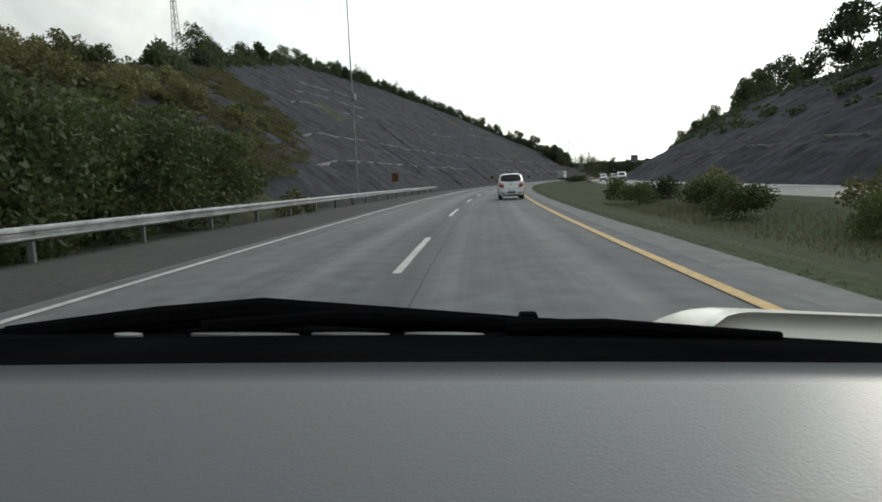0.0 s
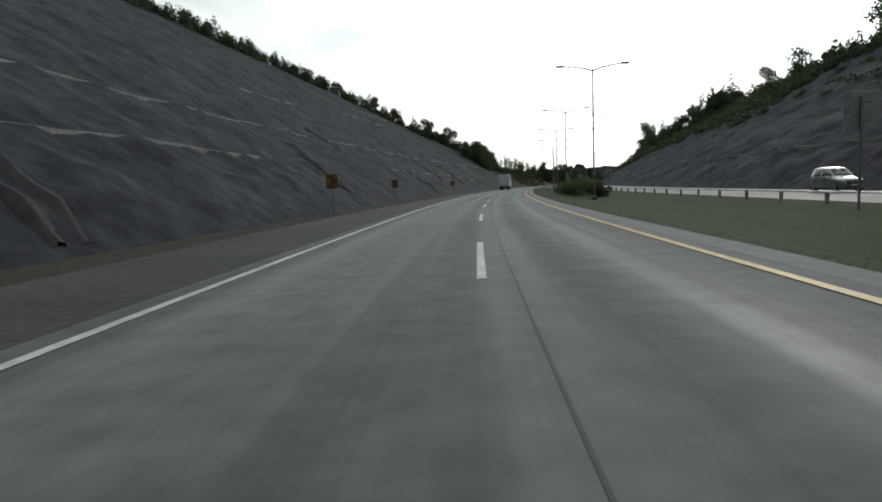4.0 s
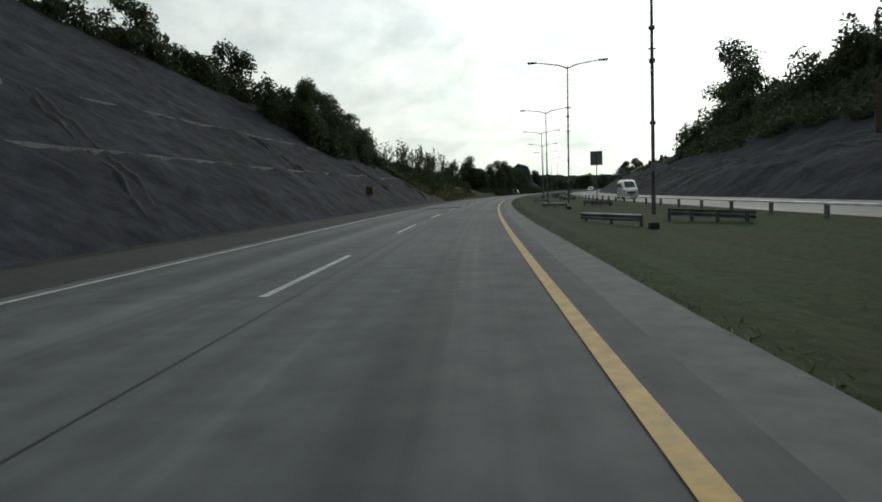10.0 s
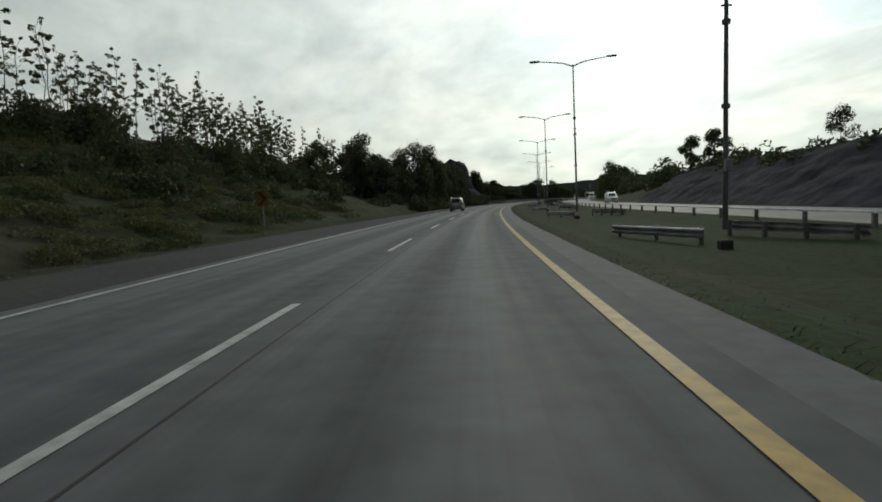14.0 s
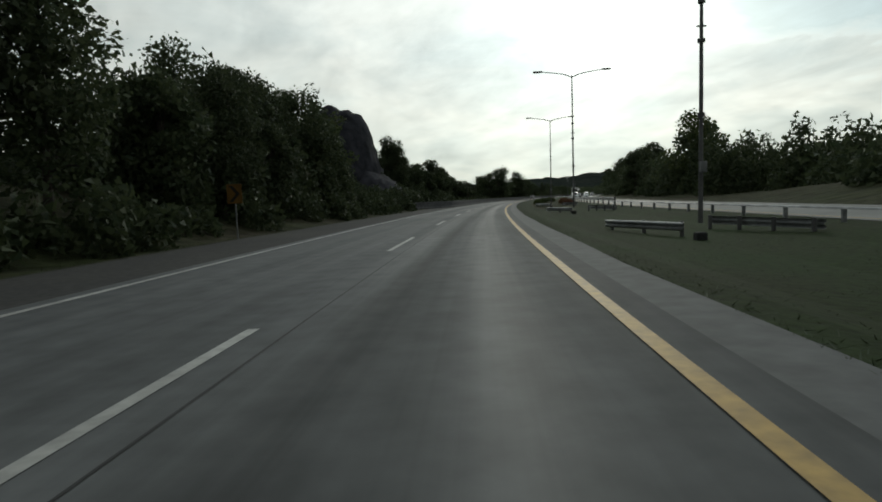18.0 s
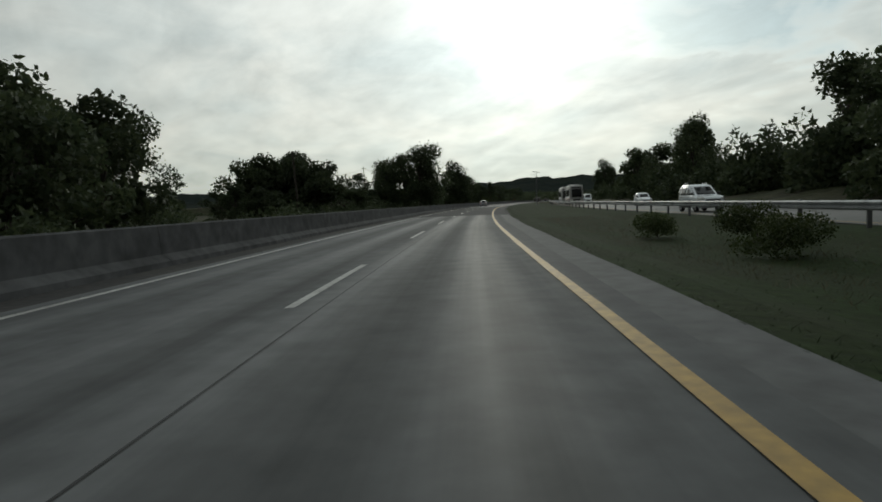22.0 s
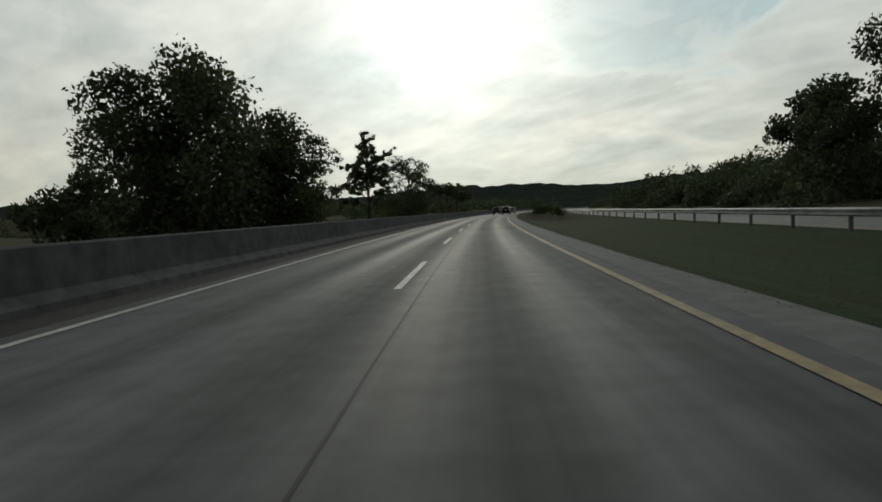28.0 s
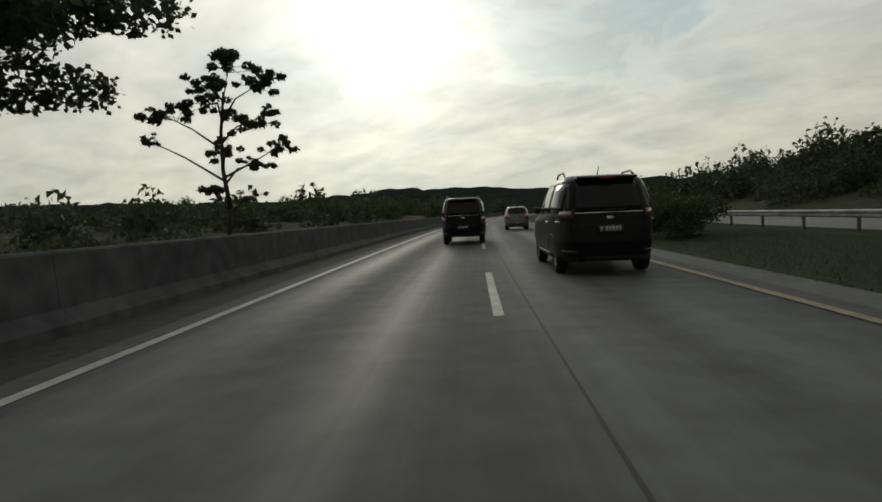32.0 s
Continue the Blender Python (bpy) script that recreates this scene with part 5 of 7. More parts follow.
heaps += [spot(rg.uniform(409, 420), -rg.uniform(24.5, 33), rg.uniform(1.5, 2.3), rg.uniform(3.6, 5.6)) for i in range(14)]
heaps += [spot(rg.uniform(418, 438), -rg.uniform(20, 30), rg.uniform(1.2, 2.0), rg.uniform(2.0, 3.6)) for i in range(16)]
woodland("scrub", heaps, 1.7, 0.3, LEAF_DARK, 21, "dark scrub along the tops of the cuttings")
for s, d, sc, k in ((268, 57, 1.2, "airy"), (247, 56, 1.2, "airy"), (285, 52, 0.95, "broad"), (423, 46, 1.5, "broad"), (415, 44, 1.4, "tall"), (404, 44, 1.4, "broad2"), (394, -30, 0.85, "tall"), (399, -29, 0.9, "tall2"), (404, -29.5, 0.8, "tall"), (408, -28, 0.7, "tall2"), (402, -33, 1.2, "broad"), (413, -27, 0.8, "broad2"), (511, 36, 0.8, "broad"), (470, 34, 0.6, "airy")):
    plant(k, s, d, sc)
# scrubby hillside at the very start
for i in range(60):
    s = rg.uniform(2, 66)
    d = -rg.uniform(11, 48) if s < 46 else -rg.uniform(24, 50)
    plant(rg.choice(("bush", "pale", "pale", "pale", "bush")), s, d, rg.uniform(0.7, 1.3))
for s, d, sc in ((22, -12.5, 2.1), (27, -13.5, 2.2), (31, -14.5, 1.9), (18, -13.0, 2.2), (36, -19, 1.5), (14, -12.0, 2.1)):
    plant("thicket", s, d, sc * 0.52)
# bushes in the median
for s, d, sc, k in ((14, 10.2, 0.6, "near"), (21, 9.6, 0.7, "near"), (26, 10.6, 0.8, "near"), (33, 9.2, 0.7, "near"), (37, 11.5, 0.7, "bush2"), (30, 12.2, 0.7, "pale"), (42, 9.8, 0.65, "bush"), (17, 12.2, 0.7, "pale"),
                    (186, 9.0, 0.9, "near"), (191, 11.5, 1.0, "near"), (196, 9.0, 1.1, "near"), (199, 10.6, 1.2, "near"), (180, 10.5, 0.8, "bush2"), (205, 11.8, 0.8, "pale"), (202, 9.2, 1.0, "near"), (206, 9.8, 1.05, "near"), (210, 9.0, 0.9, "near"), (209, 11.0, 1.1, "near"), (194, 12.0, 1.1, "near"),
                    (640, 8.0, 0.6, "near"), (646, 8.8, 0.7, "near"), (652, 8.2, 0.6, "near"), (664, 9.5, 0.65, "near"), (668, 11.0, 0.7, "near"), (672, 9.2, 0.6, "near"), (632, 12.4, 0.9, "red"), (640, 12.6, 1.0, "red"), (622, 12.2, 0.8, "red"),
                    (926, 11.6, 0.8, "bush"), (974, 9.0, 1.1, "near"), (976, 10.2, 1.2, "near"), (986, 11.6, 1.2, "near"), (979, 8.8, 0.9, "near")):
    plant(k, s, d, sc)
# teak stand and scrub on the grassy rise
for i in range(26):
    s = rg.uniform(440, 545)
    d = -rg.uniform(28, 46)
    plant("teak%d" % rg.randrange(3), s, d, rg.uniform(0.7, 1.1), group="teak trees")
grove("teak_stand", ("teak0", "teak1", "teak2"), [(rg.uniform(450, 540), -rg.uniform(24, 42), rg.uniform(0.6, 0.95)) for i in range(120)], "stand of thin young teak trees on the grassy rise", "woodland")
heaps = []
for i in range(150):
    s = rg.uniform(438, 604)
    heaps.append(spot(s, -rg.uniform(19, 46) + (s - 438) * 0.05, rg.uniform(1.2, 2.4), rg.uniform(1.2, 2.8)))
heaps += [spot(rg.uniform(456, 535), -rg.uniform(22, 38), rg.uniform(1.8, 2.8), rg.uniform(2.4, 4.2)) for i in range(70)]
heaps += [spot(rg.uniform(512, 606), -rg.uniform(10.2, 14), rg.uniform(1.0, 2.0), rg.uniform(1.4, 3.0)) for i in range(60)]
heaps += [spot(rg.uniform(556, 590), -rg.uniform(13, 22), rg.uniform(2.2, 3.2), rg.uniform(6.0, 9.2)) for i in range(30)]
heaps += [spot(rg.uniform(590, 604), -rg.uniform(12.5, 22), rg.uniform(1.4, 2.2), rg.uniform(2.0, 3.4)) for i in range(14)]
heaps += [spot(rg.uniform(604, 652), -rg.uniform(10, 19), rg.uniform(1.2, 2.4), rg.uniform(1.6, 3.4)) for i in range(60)]
heaps += [spot(rg.uniform(580, 592), -rg.uniform(13, 18), rg.uniform(1.9, 2.6), rg.uniform(8.5, 10.5)) for i in range(9)]
heaps += [spot(rg.uniform(592, 597), -rg.uniform(13, 17), rg.uniform(1.6, 2.2), rg.uniform(7.0, 8.8)) for i in range(6)]
heaps += [spot(rg.uniform(596, 601), -rg.uniform(14.5, 18), rg.uniform(1.4, 1.9), rg.uniform(4.5, 6.2)) for i in range(6)]
woodland("scrub", heaps, 2.0, 0.22, LEAF_DARK, 22, "dark green scrub and undergrowth beside the road")
heaps = [spot(rg.uniform(650, 715), -rg.uniform(8.4, 15), rg.uniform(1.1, 2.0), rg.uniform(1.6, 3.2)) for i in range(70)]
heaps += [spot(rg.uniform(710, 748), -rg.uniform(8.6, 24), rg.uniform(1.2, 2.2), rg.uniform(1.6, 3.4)) for i in range(46)]
heaps += [spot(rg.uniform(668, 1010), -rg.uniform(8.6, 42), rg.uniform(1.0, 2.2), rg.uniform(0.9, 2.1)) for i in range(330)]
more = random.Random(91)
heaps += [spot(more.uniform(860, 1010), -more.uniform(8.6, 30), more.uniform(1.0, 2.0), more.uniform(0.9, 1.9)) for i in range(110)]
for s, d in ((758, -14), (760, -18), (768, -12), (742, -16), (737, -20), (820, -13), (828, -15), (858, -14), (862, -18), (855, -20), (846, -13)):
    heaps += [spot(s + rg.uniform(-6, 6), min(-8.0, d + rg.uniform(-4, 4)), rg.uniform(1.5, 2.6), rg.uniform(1.8, 3.6)) for i in range(4)]
woodland("scrub", heaps, 1.8, 0.125, LEAF_DARK, 23, "low dark scrub beyond the concrete barrier")
# dense roadside wood
for i in range(18):
    s = rg.uniform(512, 590)
    d = -rg.uniform(13.5, 25) - max(0, (540 - s) * 0.25)
    plant(rg.choice(("broad", "tall", "broad2", "tall2", "broad")), s, d, rg.uniform(0.85, 1.1) * (1.0 if s < 558 else 0.75), group="roadside trees")
for i in range(22):
    s = rg.uniform(646, 694)
    plant(rg.choice(("broad", "broad2", "tall", "tall2")), s, -rg.uniform(21, 36), rg.uniform(0.82, 1.0) * (1.12 if s < 676 else 0.95), group="roadside trees")
for s, d, sc, k in ((690, -25.5, 0.72, "tall"), (684, -29, 0.9, "tall2"), (687, -27.5, 0.8, "tall2"), (612, -27, 1.0, "broad"), (640, -28, 0.9, "broad"), (566, -13.5, 0.72, "tall"), (572, -13.0, 0.8, "broad"), (577, -15.0, 0.72, "tall2"), (584, -13.5, 0.75, "broad"), (590, -14.5, 0.6, "tall"), (597, -15.0, 0.5, "broad"), (571, -19, 0.85, "tall"), (580, -21, 0.9, "tall2"), (579, -17, 0.9, "tall2"), (585, -15.5, 0.8, "tall"), (588, -18, 0.85, "tall2"), (591, -21, 0.85, "tall"), (587, -22, 0.9, "tall2"), (560, -14, 0.9, "broad"), (553, -14.5, 0.85, "tall"), (650, -20, 0.8, "crest"), (601, -17.0, 1.45, "airy"), (514, -21, 1.0, "broad"), (520, -19, 1.1, "broad2"), (527, -20, 1.0, "broad"), (533, -18, 1.1, "broad"), (540, -19, 1.0, "broad2"), (524, -25, 1.2, "broad")):
    plant(k, s, d, sc)
# groups beyond the barrier
for s, d, sc, k in ((736, -30, 0.7, "broad"), (728, -34, 0.75, "broad2"), (748, -36, 0.7, "broad"), (722, -20, 0.5, "airy"),
                    (757, -12.8, 0.9, "tall2"), (758, -17, 0.85, "tall"), (759, -11, 1.02, "tall"), (763, -9.6, 1.08, "tall"), (757, -15, 0.98, "tall2"), (761, -18.5, 0.85, "tall"), (755, -20.5, 0.7, "tall2"), (770, -10.2, 0.8, "tall2"), (766, -14, 0.9, "broad"),
                    (790, -21, 0.85, "airy"), (819, -12.4, 1.12, "tall"), (822, -10.4, 0.85, "tall2"), (826, -14, 0.9, "tall"), (815, -15.5, 0.75, "broad"), (817, -14.2, 0.95, "broad2"), (823, -8.9, 0.7, "broad"), (818, -12.0, 1.0, "tall2"), (824, -11.5, 0.8, "broad2"), (835, -15, 0.6, "broad"), (848, -14, 0.6, "broad2"),
                    (857, -13.5, 0.9, "tall"), (859, -17, 0.95, "tall2"), (861, -19.6, 0.8, "tall2"), (861, -15.2, 0.95, "tall"), (862, -12.0, 0.78, "tall2"), (862, -9.6, 0.66, "airy"), (864.5, -11, 0.9, "spread"), (866, -12.5, 0.85, "spread"), (864, -14.5, 0.7, "broad"),
                    (900.8, -9.0, 1.03, "spread"), (898, -10.0, 0.35, "thicket"), (902, -9.4, 0.62, "thicket"), (905, -10.4, 0.55, "thicket"), (896, -11.5, 0.25, "thicket"), (898, -9.6, 0.8, "bush2"), (902, -8.0, 1.3, "bush2"), (905, -12.0, 1.4, "bush"), (911, -9.5, 1.0, "bush"), (913, -11.0, 0.95, "thicket"), (917, -12.5, 1.1, "crest"), (920, -11.5, 0.85, "thicket"), (915, -14.0, 1.1, "thicket"),
                    (916, -8.7, 1.15, "bare"), (913, -9.4, 0.8, "bare")):
    plant(k, s, d, sc)
plant("tufted", 882, -9.6, 1.0, turn=0)
plant("umbrella", 952, -10.4, 1.0, turn=0)
plant("slender", 967, -10.0, 1.0, turn=0)
for s, d, sc, tn in ((735, -17, 0.6, 20), (738, -22, 0.64, 170), (742, -20, 0.62, 60), (733, -14, 0.42, 200), (737, -27, 0.68, 10)):
    plant("umbrella", s, d, sc, turn=tn)
# dark clumps along the barrier and round the outcrop
for s0, s1, d0, d1, n, lo, hi, kinds in ((634, 646, 16, 25, 7, 0.65, 0.8, ("tall", "tall2")), (644, 686, 18, 30, 12, 1.0, 1.3, ("broad", "broad2")), (640, 676, 11.5, 20, 16, 0.8, 1.0, ("broad", "broad2", "crest")),
                                         (708, 716, 20, 34, 6, 0.5, 0.62, ("broad", "broad2")), (719, 727, 17, 27, 12, 0.95, 1.18, ("broad", "broad2")),
                                         (858, 864, 10, 13, 3, 0.5, 0.6, ("tall2", "tall"))):
    for i in range(n):
        plant(rg.choice(kinds), rg.uniform(s0, s1), -rg.uniform(d0, d1), rg.uniform(lo, hi), group="roadside growth")
# wooded side beyond the oncoming carriageway
for s, d, sc, k in ((625, 30.8, 1.75, "airy"), (629, 32, 1.4, "broad2"), (668, 29, 1.15, "broad"), (675, 31, 1.1, "broad2"), (662, 31, 1.0, "broad"), (701, 38, 1.5, "broad"), (695, 34, 1.5, "broad2"), (708, 36, 1.4, "broad"), (749, 35, 1.4, "broad"), (742, 33, 0.95, "tall"), (756, 37, 1.05, "tall2"), (882, 32, 1.3, "broad"), (888, 34, 1.25, "broad2"), (895, 36, 1.35, "broad"), (876, 33, 1.1, "tall"), (772, 30, 1.2, "broad"), (778, 33, 1.25, "broad2"), (767, 34, 1.2, "broad"), (784, 34, 1.0, "broad2"), (512, 33, 0.7, "broad")):
    plant(k, s, d, sc)


spots = [spot(rg.uniform(1000, 1650), -rg.uniform(12, 130), rg.uniform(2.5, 5), rg.uniform(4.5, 7.5)) for i in range(480)]
woodland("woodland", spots, 1.2, 0.55, LEAF_DARK, 5, "dark continuous wood along the far bend of the road")
spots = [spot(rg.uniform(930, 1650), rg.uniform(33, 200), rg.uniform(3, 5.5), rg.uniform(4, 9)) for i in range(620)]
woodland("woodland", spots, 1.2, 0.55, LEAF_DARK, 6, "dark wooded hill beyond the oncoming carriageway")
spots = [spot(rg.uniform(880, 1260), rg.uniform(27, 85), rg.uniform(2.6, 4.2), rg.uniform(2.2, 4.2)) for i in range(480)]
woodland("woodland", spots, 1.25, 0.24, LEAF_DARK, 11, "scrub on the near flank of the wooded hill")
spots = [spot(rg.uniform(700, 1200), -rg.uniform(60, 300), rg.uniform(3, 6), rg.uniform(2.0, 4.4)) for i in range(330)]
woodland("woodland", spots, 1.3, 0.5, LEAF_DARK, 7, "scattered far trees on the plain")
spots = [spot(rg.uniform(500, 960), rg.uniform(34, 150), rg.uniform(3, 6), rg.uniform(3, 7)) for i in range(330)]
woodland("woodland", spots, 1.2, 0.5, LEAF_DARK, 8, "far trees behind the oncoming carriageway")
spots = [spot(rg.uniform(430, 620), -rg.uniform(46, 120), rg.uniform(3, 5), rg.uniform(4, 7)) for i in range(150)]
woodland("woodland", spots, 1.3, 0.5, LEAF_DARK, 9, "wood behind the teak trees")


spots = [spot(rg.uniform(500, 600), rg.uniform(30, 60), rg.uniform(2.2, 3.6), rg.uniform(2.5, 5.0)) for i in range(60)]
spots += [spot(rg.uniform(596, 770), rg.uniform(29, 52), rg.uniform(2.4, 3.8), rg.uniform(5, 8.5)) for i in range(140)]
spots += [spot(rg.uniform(770, 960), rg.uniform(29, 60), rg.uniform(2.2, 3.6), rg.uniform(3, 5)) for i in range(110)]
woodland("woodland", spots, 1.7, 0.36, LEAF_DARK, 10, "dense scrub and small trees beyond the oncoming carriageway")


# grass tufts along the edges of the median and the verge
def tufts(name, n, s_range, d_of, hgt, seed, label, material=BLADES):
    r = np.random.RandomState(seed)
    s = r.uniform(*s_range, n)
    d = d_of(r, n)
    z = np.array([height(float(a), float(b)) for a, b in zip(s, d)]) + 0.03
    p = along(s, d, z)
    ang = r.uniform(0, 2 * np.pi, n)
    tang = along(s + 1.0, d, z) - p
    ang = np.where(np.sin(ang) * tang[:, 0] - np.cos(ang) * tang[:, 1] > 0, ang + np.pi, ang)     # all blades turn the same side to the traffic
    wd = np.stack([np.cos(ang), np.sin(ang), np.zeros(n)], -1) * (0.005 + 0.008 * r.rand(n))[:, None]
    tip = p + np.stack([r.normal(0, 0.08, n), r.normal(0, 0.08, n), hgt * (0.5 + r.rand(n))], -1)
    vs = np.stack([p - wd, p + wd, tip], 1).reshape(-1, 3)
    me = mesh(name, vs.tolist(), np.arange(3 * n).reshape(-1, 3).tolist(), material, True)
    me.normals_split_custom_set_from_vertices([(0, 0, 1)] * len(me.vertices))     # blades take the sky's light like the turf
    ob = new(name, me)
    return tagged(ob, label, "grass", kind="stuff")


tufts("grass", 60000, (4, 424), lambda r, n: 4.75 + 8.8 * r.rand(n) ** 1.9, 0.045, 1, "rough green grass blades on the median")
tufts("grass", 80000, (424, 1000), lambda r, n: 4.75 + 8.8 * r.rand(n) ** 1.9, 0.045, 6, "lush dark grass blades on the median", LUSH_BLADES)
tufts("grass", 26000, (-5, 600), lambda r, n: -(7.5 + 5.0 * r.rand(n) ** 1.2), 0.13, 2, "thin dry grass blades on the verge")
tufts("weeds", 24000, (895, 1010), lambda r, n: 6.2 + 7.2 * r.rand(n), 0.11, 3, "tall dry brown weeds on the median", LEAF_DRY)
tufts("weeds", 16000, (600, 700), lambda r, n: 7.0 + 6.5 * r.rand(n), 0.09, 4, "dry weeds among the median grass", LEAF_DRY)
tufts("weeds", 16000, (2, 34), lambda r, n: 7.2 + 6.4 * r.rand(n), 0.13, 5, "rank dry weeds on the first stretch of the median", LEAF_PALE)

# dry growth on the two ends of the cutting
def bank_growth(s0, s1, u_low, n, seed, hgt):
    r = random.Random(seed)
    out = []
    while len(out) < n:
        s = r.uniform(s0, s1)
        top = (table(s, LEFT_CREST) + 0.6) / 0.65
        lo = table(s, u_low)
        if top > lo:
            u = r.uniform(lo, top)
            z = -0.1 + 0.65 * u if s < 428 else height(s, -(13 + u)) + 0.05
            out.append(spot(s, -(13 + u), r.uniform(0.9, 2.0), r.uniform(*hgt), z - 0.1))
    return out


low = [(40, 3), (52, 4), (66, 8), (82, 16), (92, 26)]
woodland("weeds", bank_growth(40, 90, low, 420, 32, (0.25, 0.7)), 1.7, 0.085, LEAF_PALE, 32, "yellowish dry growth on the flank of the cutting")
woodland("weeds", bank_growth(40, 92, low, 70, 33, (0.3, 0.8)), 1.3, 0.09, LEAF_DRY, 33, "brown withered growth on the flank of the cutting")
low = [(404, 19), (416, 13), (424, 4), (430, 0), (480, 0)]
woodland("weeds", bank_growth(402, 478, low, 150, 34, (0.4, 1.0)), 1.4, 0.1, LEAF_MID, 34, "rank green growth over the end of the cutting")
woodland("weeds", bank_growth(406, 480, low, 330, 35, (0.3, 0.9)), 1.6, 0.09, LEAF_PALE, 35, "pale dry weeds over the end of the cutting")


# stones and litter along the foot of the slope
def scatter_bits(name, n, s_range, d_range, size, seed, material, label):
    r = random.Random(seed)
    vs, fs = [], []
    for i in range(n):
        s, d = r.uniform(*s_range), r.uniform(*d_range)
        c = at(s, d, height(s, d) + size * 0.25)
        b = len(vs)
        for k in range(5):
            a = 2 * math.pi * k / 5
            q = size * r.uniform(0.35, 1.0)
            vs.append((c.x + q * math.cos(a), c.y + q * math.sin(a), c.z + r.uniform(-0.3, 0.2) * size))
        vs.append((c.x, c.y, c.z + size * r.uniform(0.3, 0.8)))
        fs += [(b + k, b + (k + 1) % 5, b + 5) for k in range(5)]
    ob = new(name, mesh(name, vs, fs, material))
    return tagged(ob, label, "debris", kind="stuff")


scatter_bits("rubble", 260, (20, 440), (-12.8, -7.7), 0.1, 3, BERM, "small pale stones and litter along the foot of the cutting")
scatter_bits("rubble", 160, (60, 980), (4.9, 13.0), 0.07, 4, BERM, "small pale stones and litter in the median grass")
scatter_bits("rubble", 220, (605, 990), (-5.0, -4.3), 0.05, 5, BARRIER, "grit and small stones swept against the barrier foot")

# ---- vehicles, standing still ----
class Shell:
    """Car body as stacked plan outlines: rows of (z, rear y, front y, half width). Local y runs forward."""

    def __init__(self, rows, power=4.5):
        self.rows, self.n = rows, power

    def get(self, z):
        zs = [r[0] for r in self.rows]
        return [float(np.interp(z, zs, [r[i] for r in self.rows])) for i in (1, 2, 3)]

    def rear(self, x, z):
        a, b, w = self.get(z)
        k = (1 - min(0.999, abs(x) / w) ** self.n) ** (1 / self.n)
        return (a + b) / 2 - (b - a) / 2 * k

    def front(self, x, z):
        a, b, w = self.get(z)
        k = (1 - min(0.999, abs(x) / w) ** self.n) ** (1 / self.n)
        return (a + b) / 2 + (b - a) / 2 * k

    def side(self, y, z):
        a, b, w = self.get(z)
        t = min(0.999, abs((y - (a + b) / 2) / ((b - a) / 2)))
        return w * (1 - t ** self.n) ** (1 / self.n)

    def body(self, name, material, z0=None, z1=None, seg=56):
        zs = sorted({r[0] for r in self.rows} | set(np.linspace(self.rows[0][0], self.rows[-1][0], 26)))
        zs = [z for z in zs if (z0 is None or z >= z0) and (z1 is None or z <= z1)]
        vs, fs = [], []
        for z in zs:
            a, b, w = self.get(z)
            for i in range(seg):
                t = 2 * math.pi * i / seg
                c, s = math.cos(t), math.sin(t)
                vs.append((w * math.copysign(abs(c) ** (2 / self.n), c), (a + b) / 2 + (b - a) / 2 * math.copysign(abs(s) ** (2 / self.n), s), z))
        for j in range(len(zs) - 1):
            for i in range(seg):
                k = (i + 1) % seg
                fs.append((j * seg + i, j * seg + k, (j + 1) * seg + k, (j + 1) * seg + i))
        fs.append(tuple(range(seg))[::-1])
        fs.append(tuple((len(zs) - 1) * seg + i for i in range(seg)))
        me = mesh(name, vs, fs, material, True)
        me.set_sharp_from_angle(angle=radians(38))
        return me

    def patch(self, name, where, x0, x1, z0, z1, material, off=0.008, nx=7, nz=5, taper=0.0, thick=0.02):
        """A fitted plate on the shell: where is rear, front or side (+1/-1 given by sign); x runs along it, taper narrows its top."""
        outer, inner = [], []
        for i in range(nx):
            for j in range(nz):
                v = j / (nz - 1)
                z = z0 + (z1 - z0) * v
                a, b = x0 + taper * v, x1 - taper * v
                x = a + (b - a) * i / (nx - 1)
                if where == "rear":
                    y = self.rear(x, z)
                    outer.append((x, y - off, z)), inner.append((x, y + thick, z))
                elif where == "front":
                    y = self.front(x, z)
                    outer.append((x, y + off, z)), inner.append((x, y - thick, z))
                else:
                    q = self.side(x, z) * where
                    outer.append((q + off * where, x, z)), inner.append((q - thick * where, x, z))
        n = nx * nz
        fs = grid_faces(nx, nz) + [tuple(n + k for k in f[::-1]) for f in grid_faces(nx, nz)]
        rim = [i * nz for i in range(nx)] + [(nx - 1) * nz + j for j in range(1, nz)] + [i * nz + nz - 1 for i in range(nx - 2, -1, -1)] + [j for j in range(nz - 2, 0, -1)]
        fs += [(rim[k], rim[(k + 1) % len(rim)], n + rim[(k + 1) % len(rim)], n + rim[k]) for k in range(len(rim))]
        return mesh(name, outer + inner, fs, material, True)


def lathe(name, prof, material, seg=24):
    """Profile of (x, r) turned about the x axis."""
    vs, fs, k = [], [], len(prof)
    for i in range(seg):
        a = 2 * math.pi * i / seg
        vs += [(x, r * math.cos(a), r * math.sin(a)) for x, r in prof]
    for i in range(seg):
        j = (i + 1) % seg
        fs += [(i * k + q, i * k + q + 1, j * k + q + 1, j * k + q) for q in range(k - 1)]
    return mesh(name, vs, fs, material, True)


WHEELS = {}


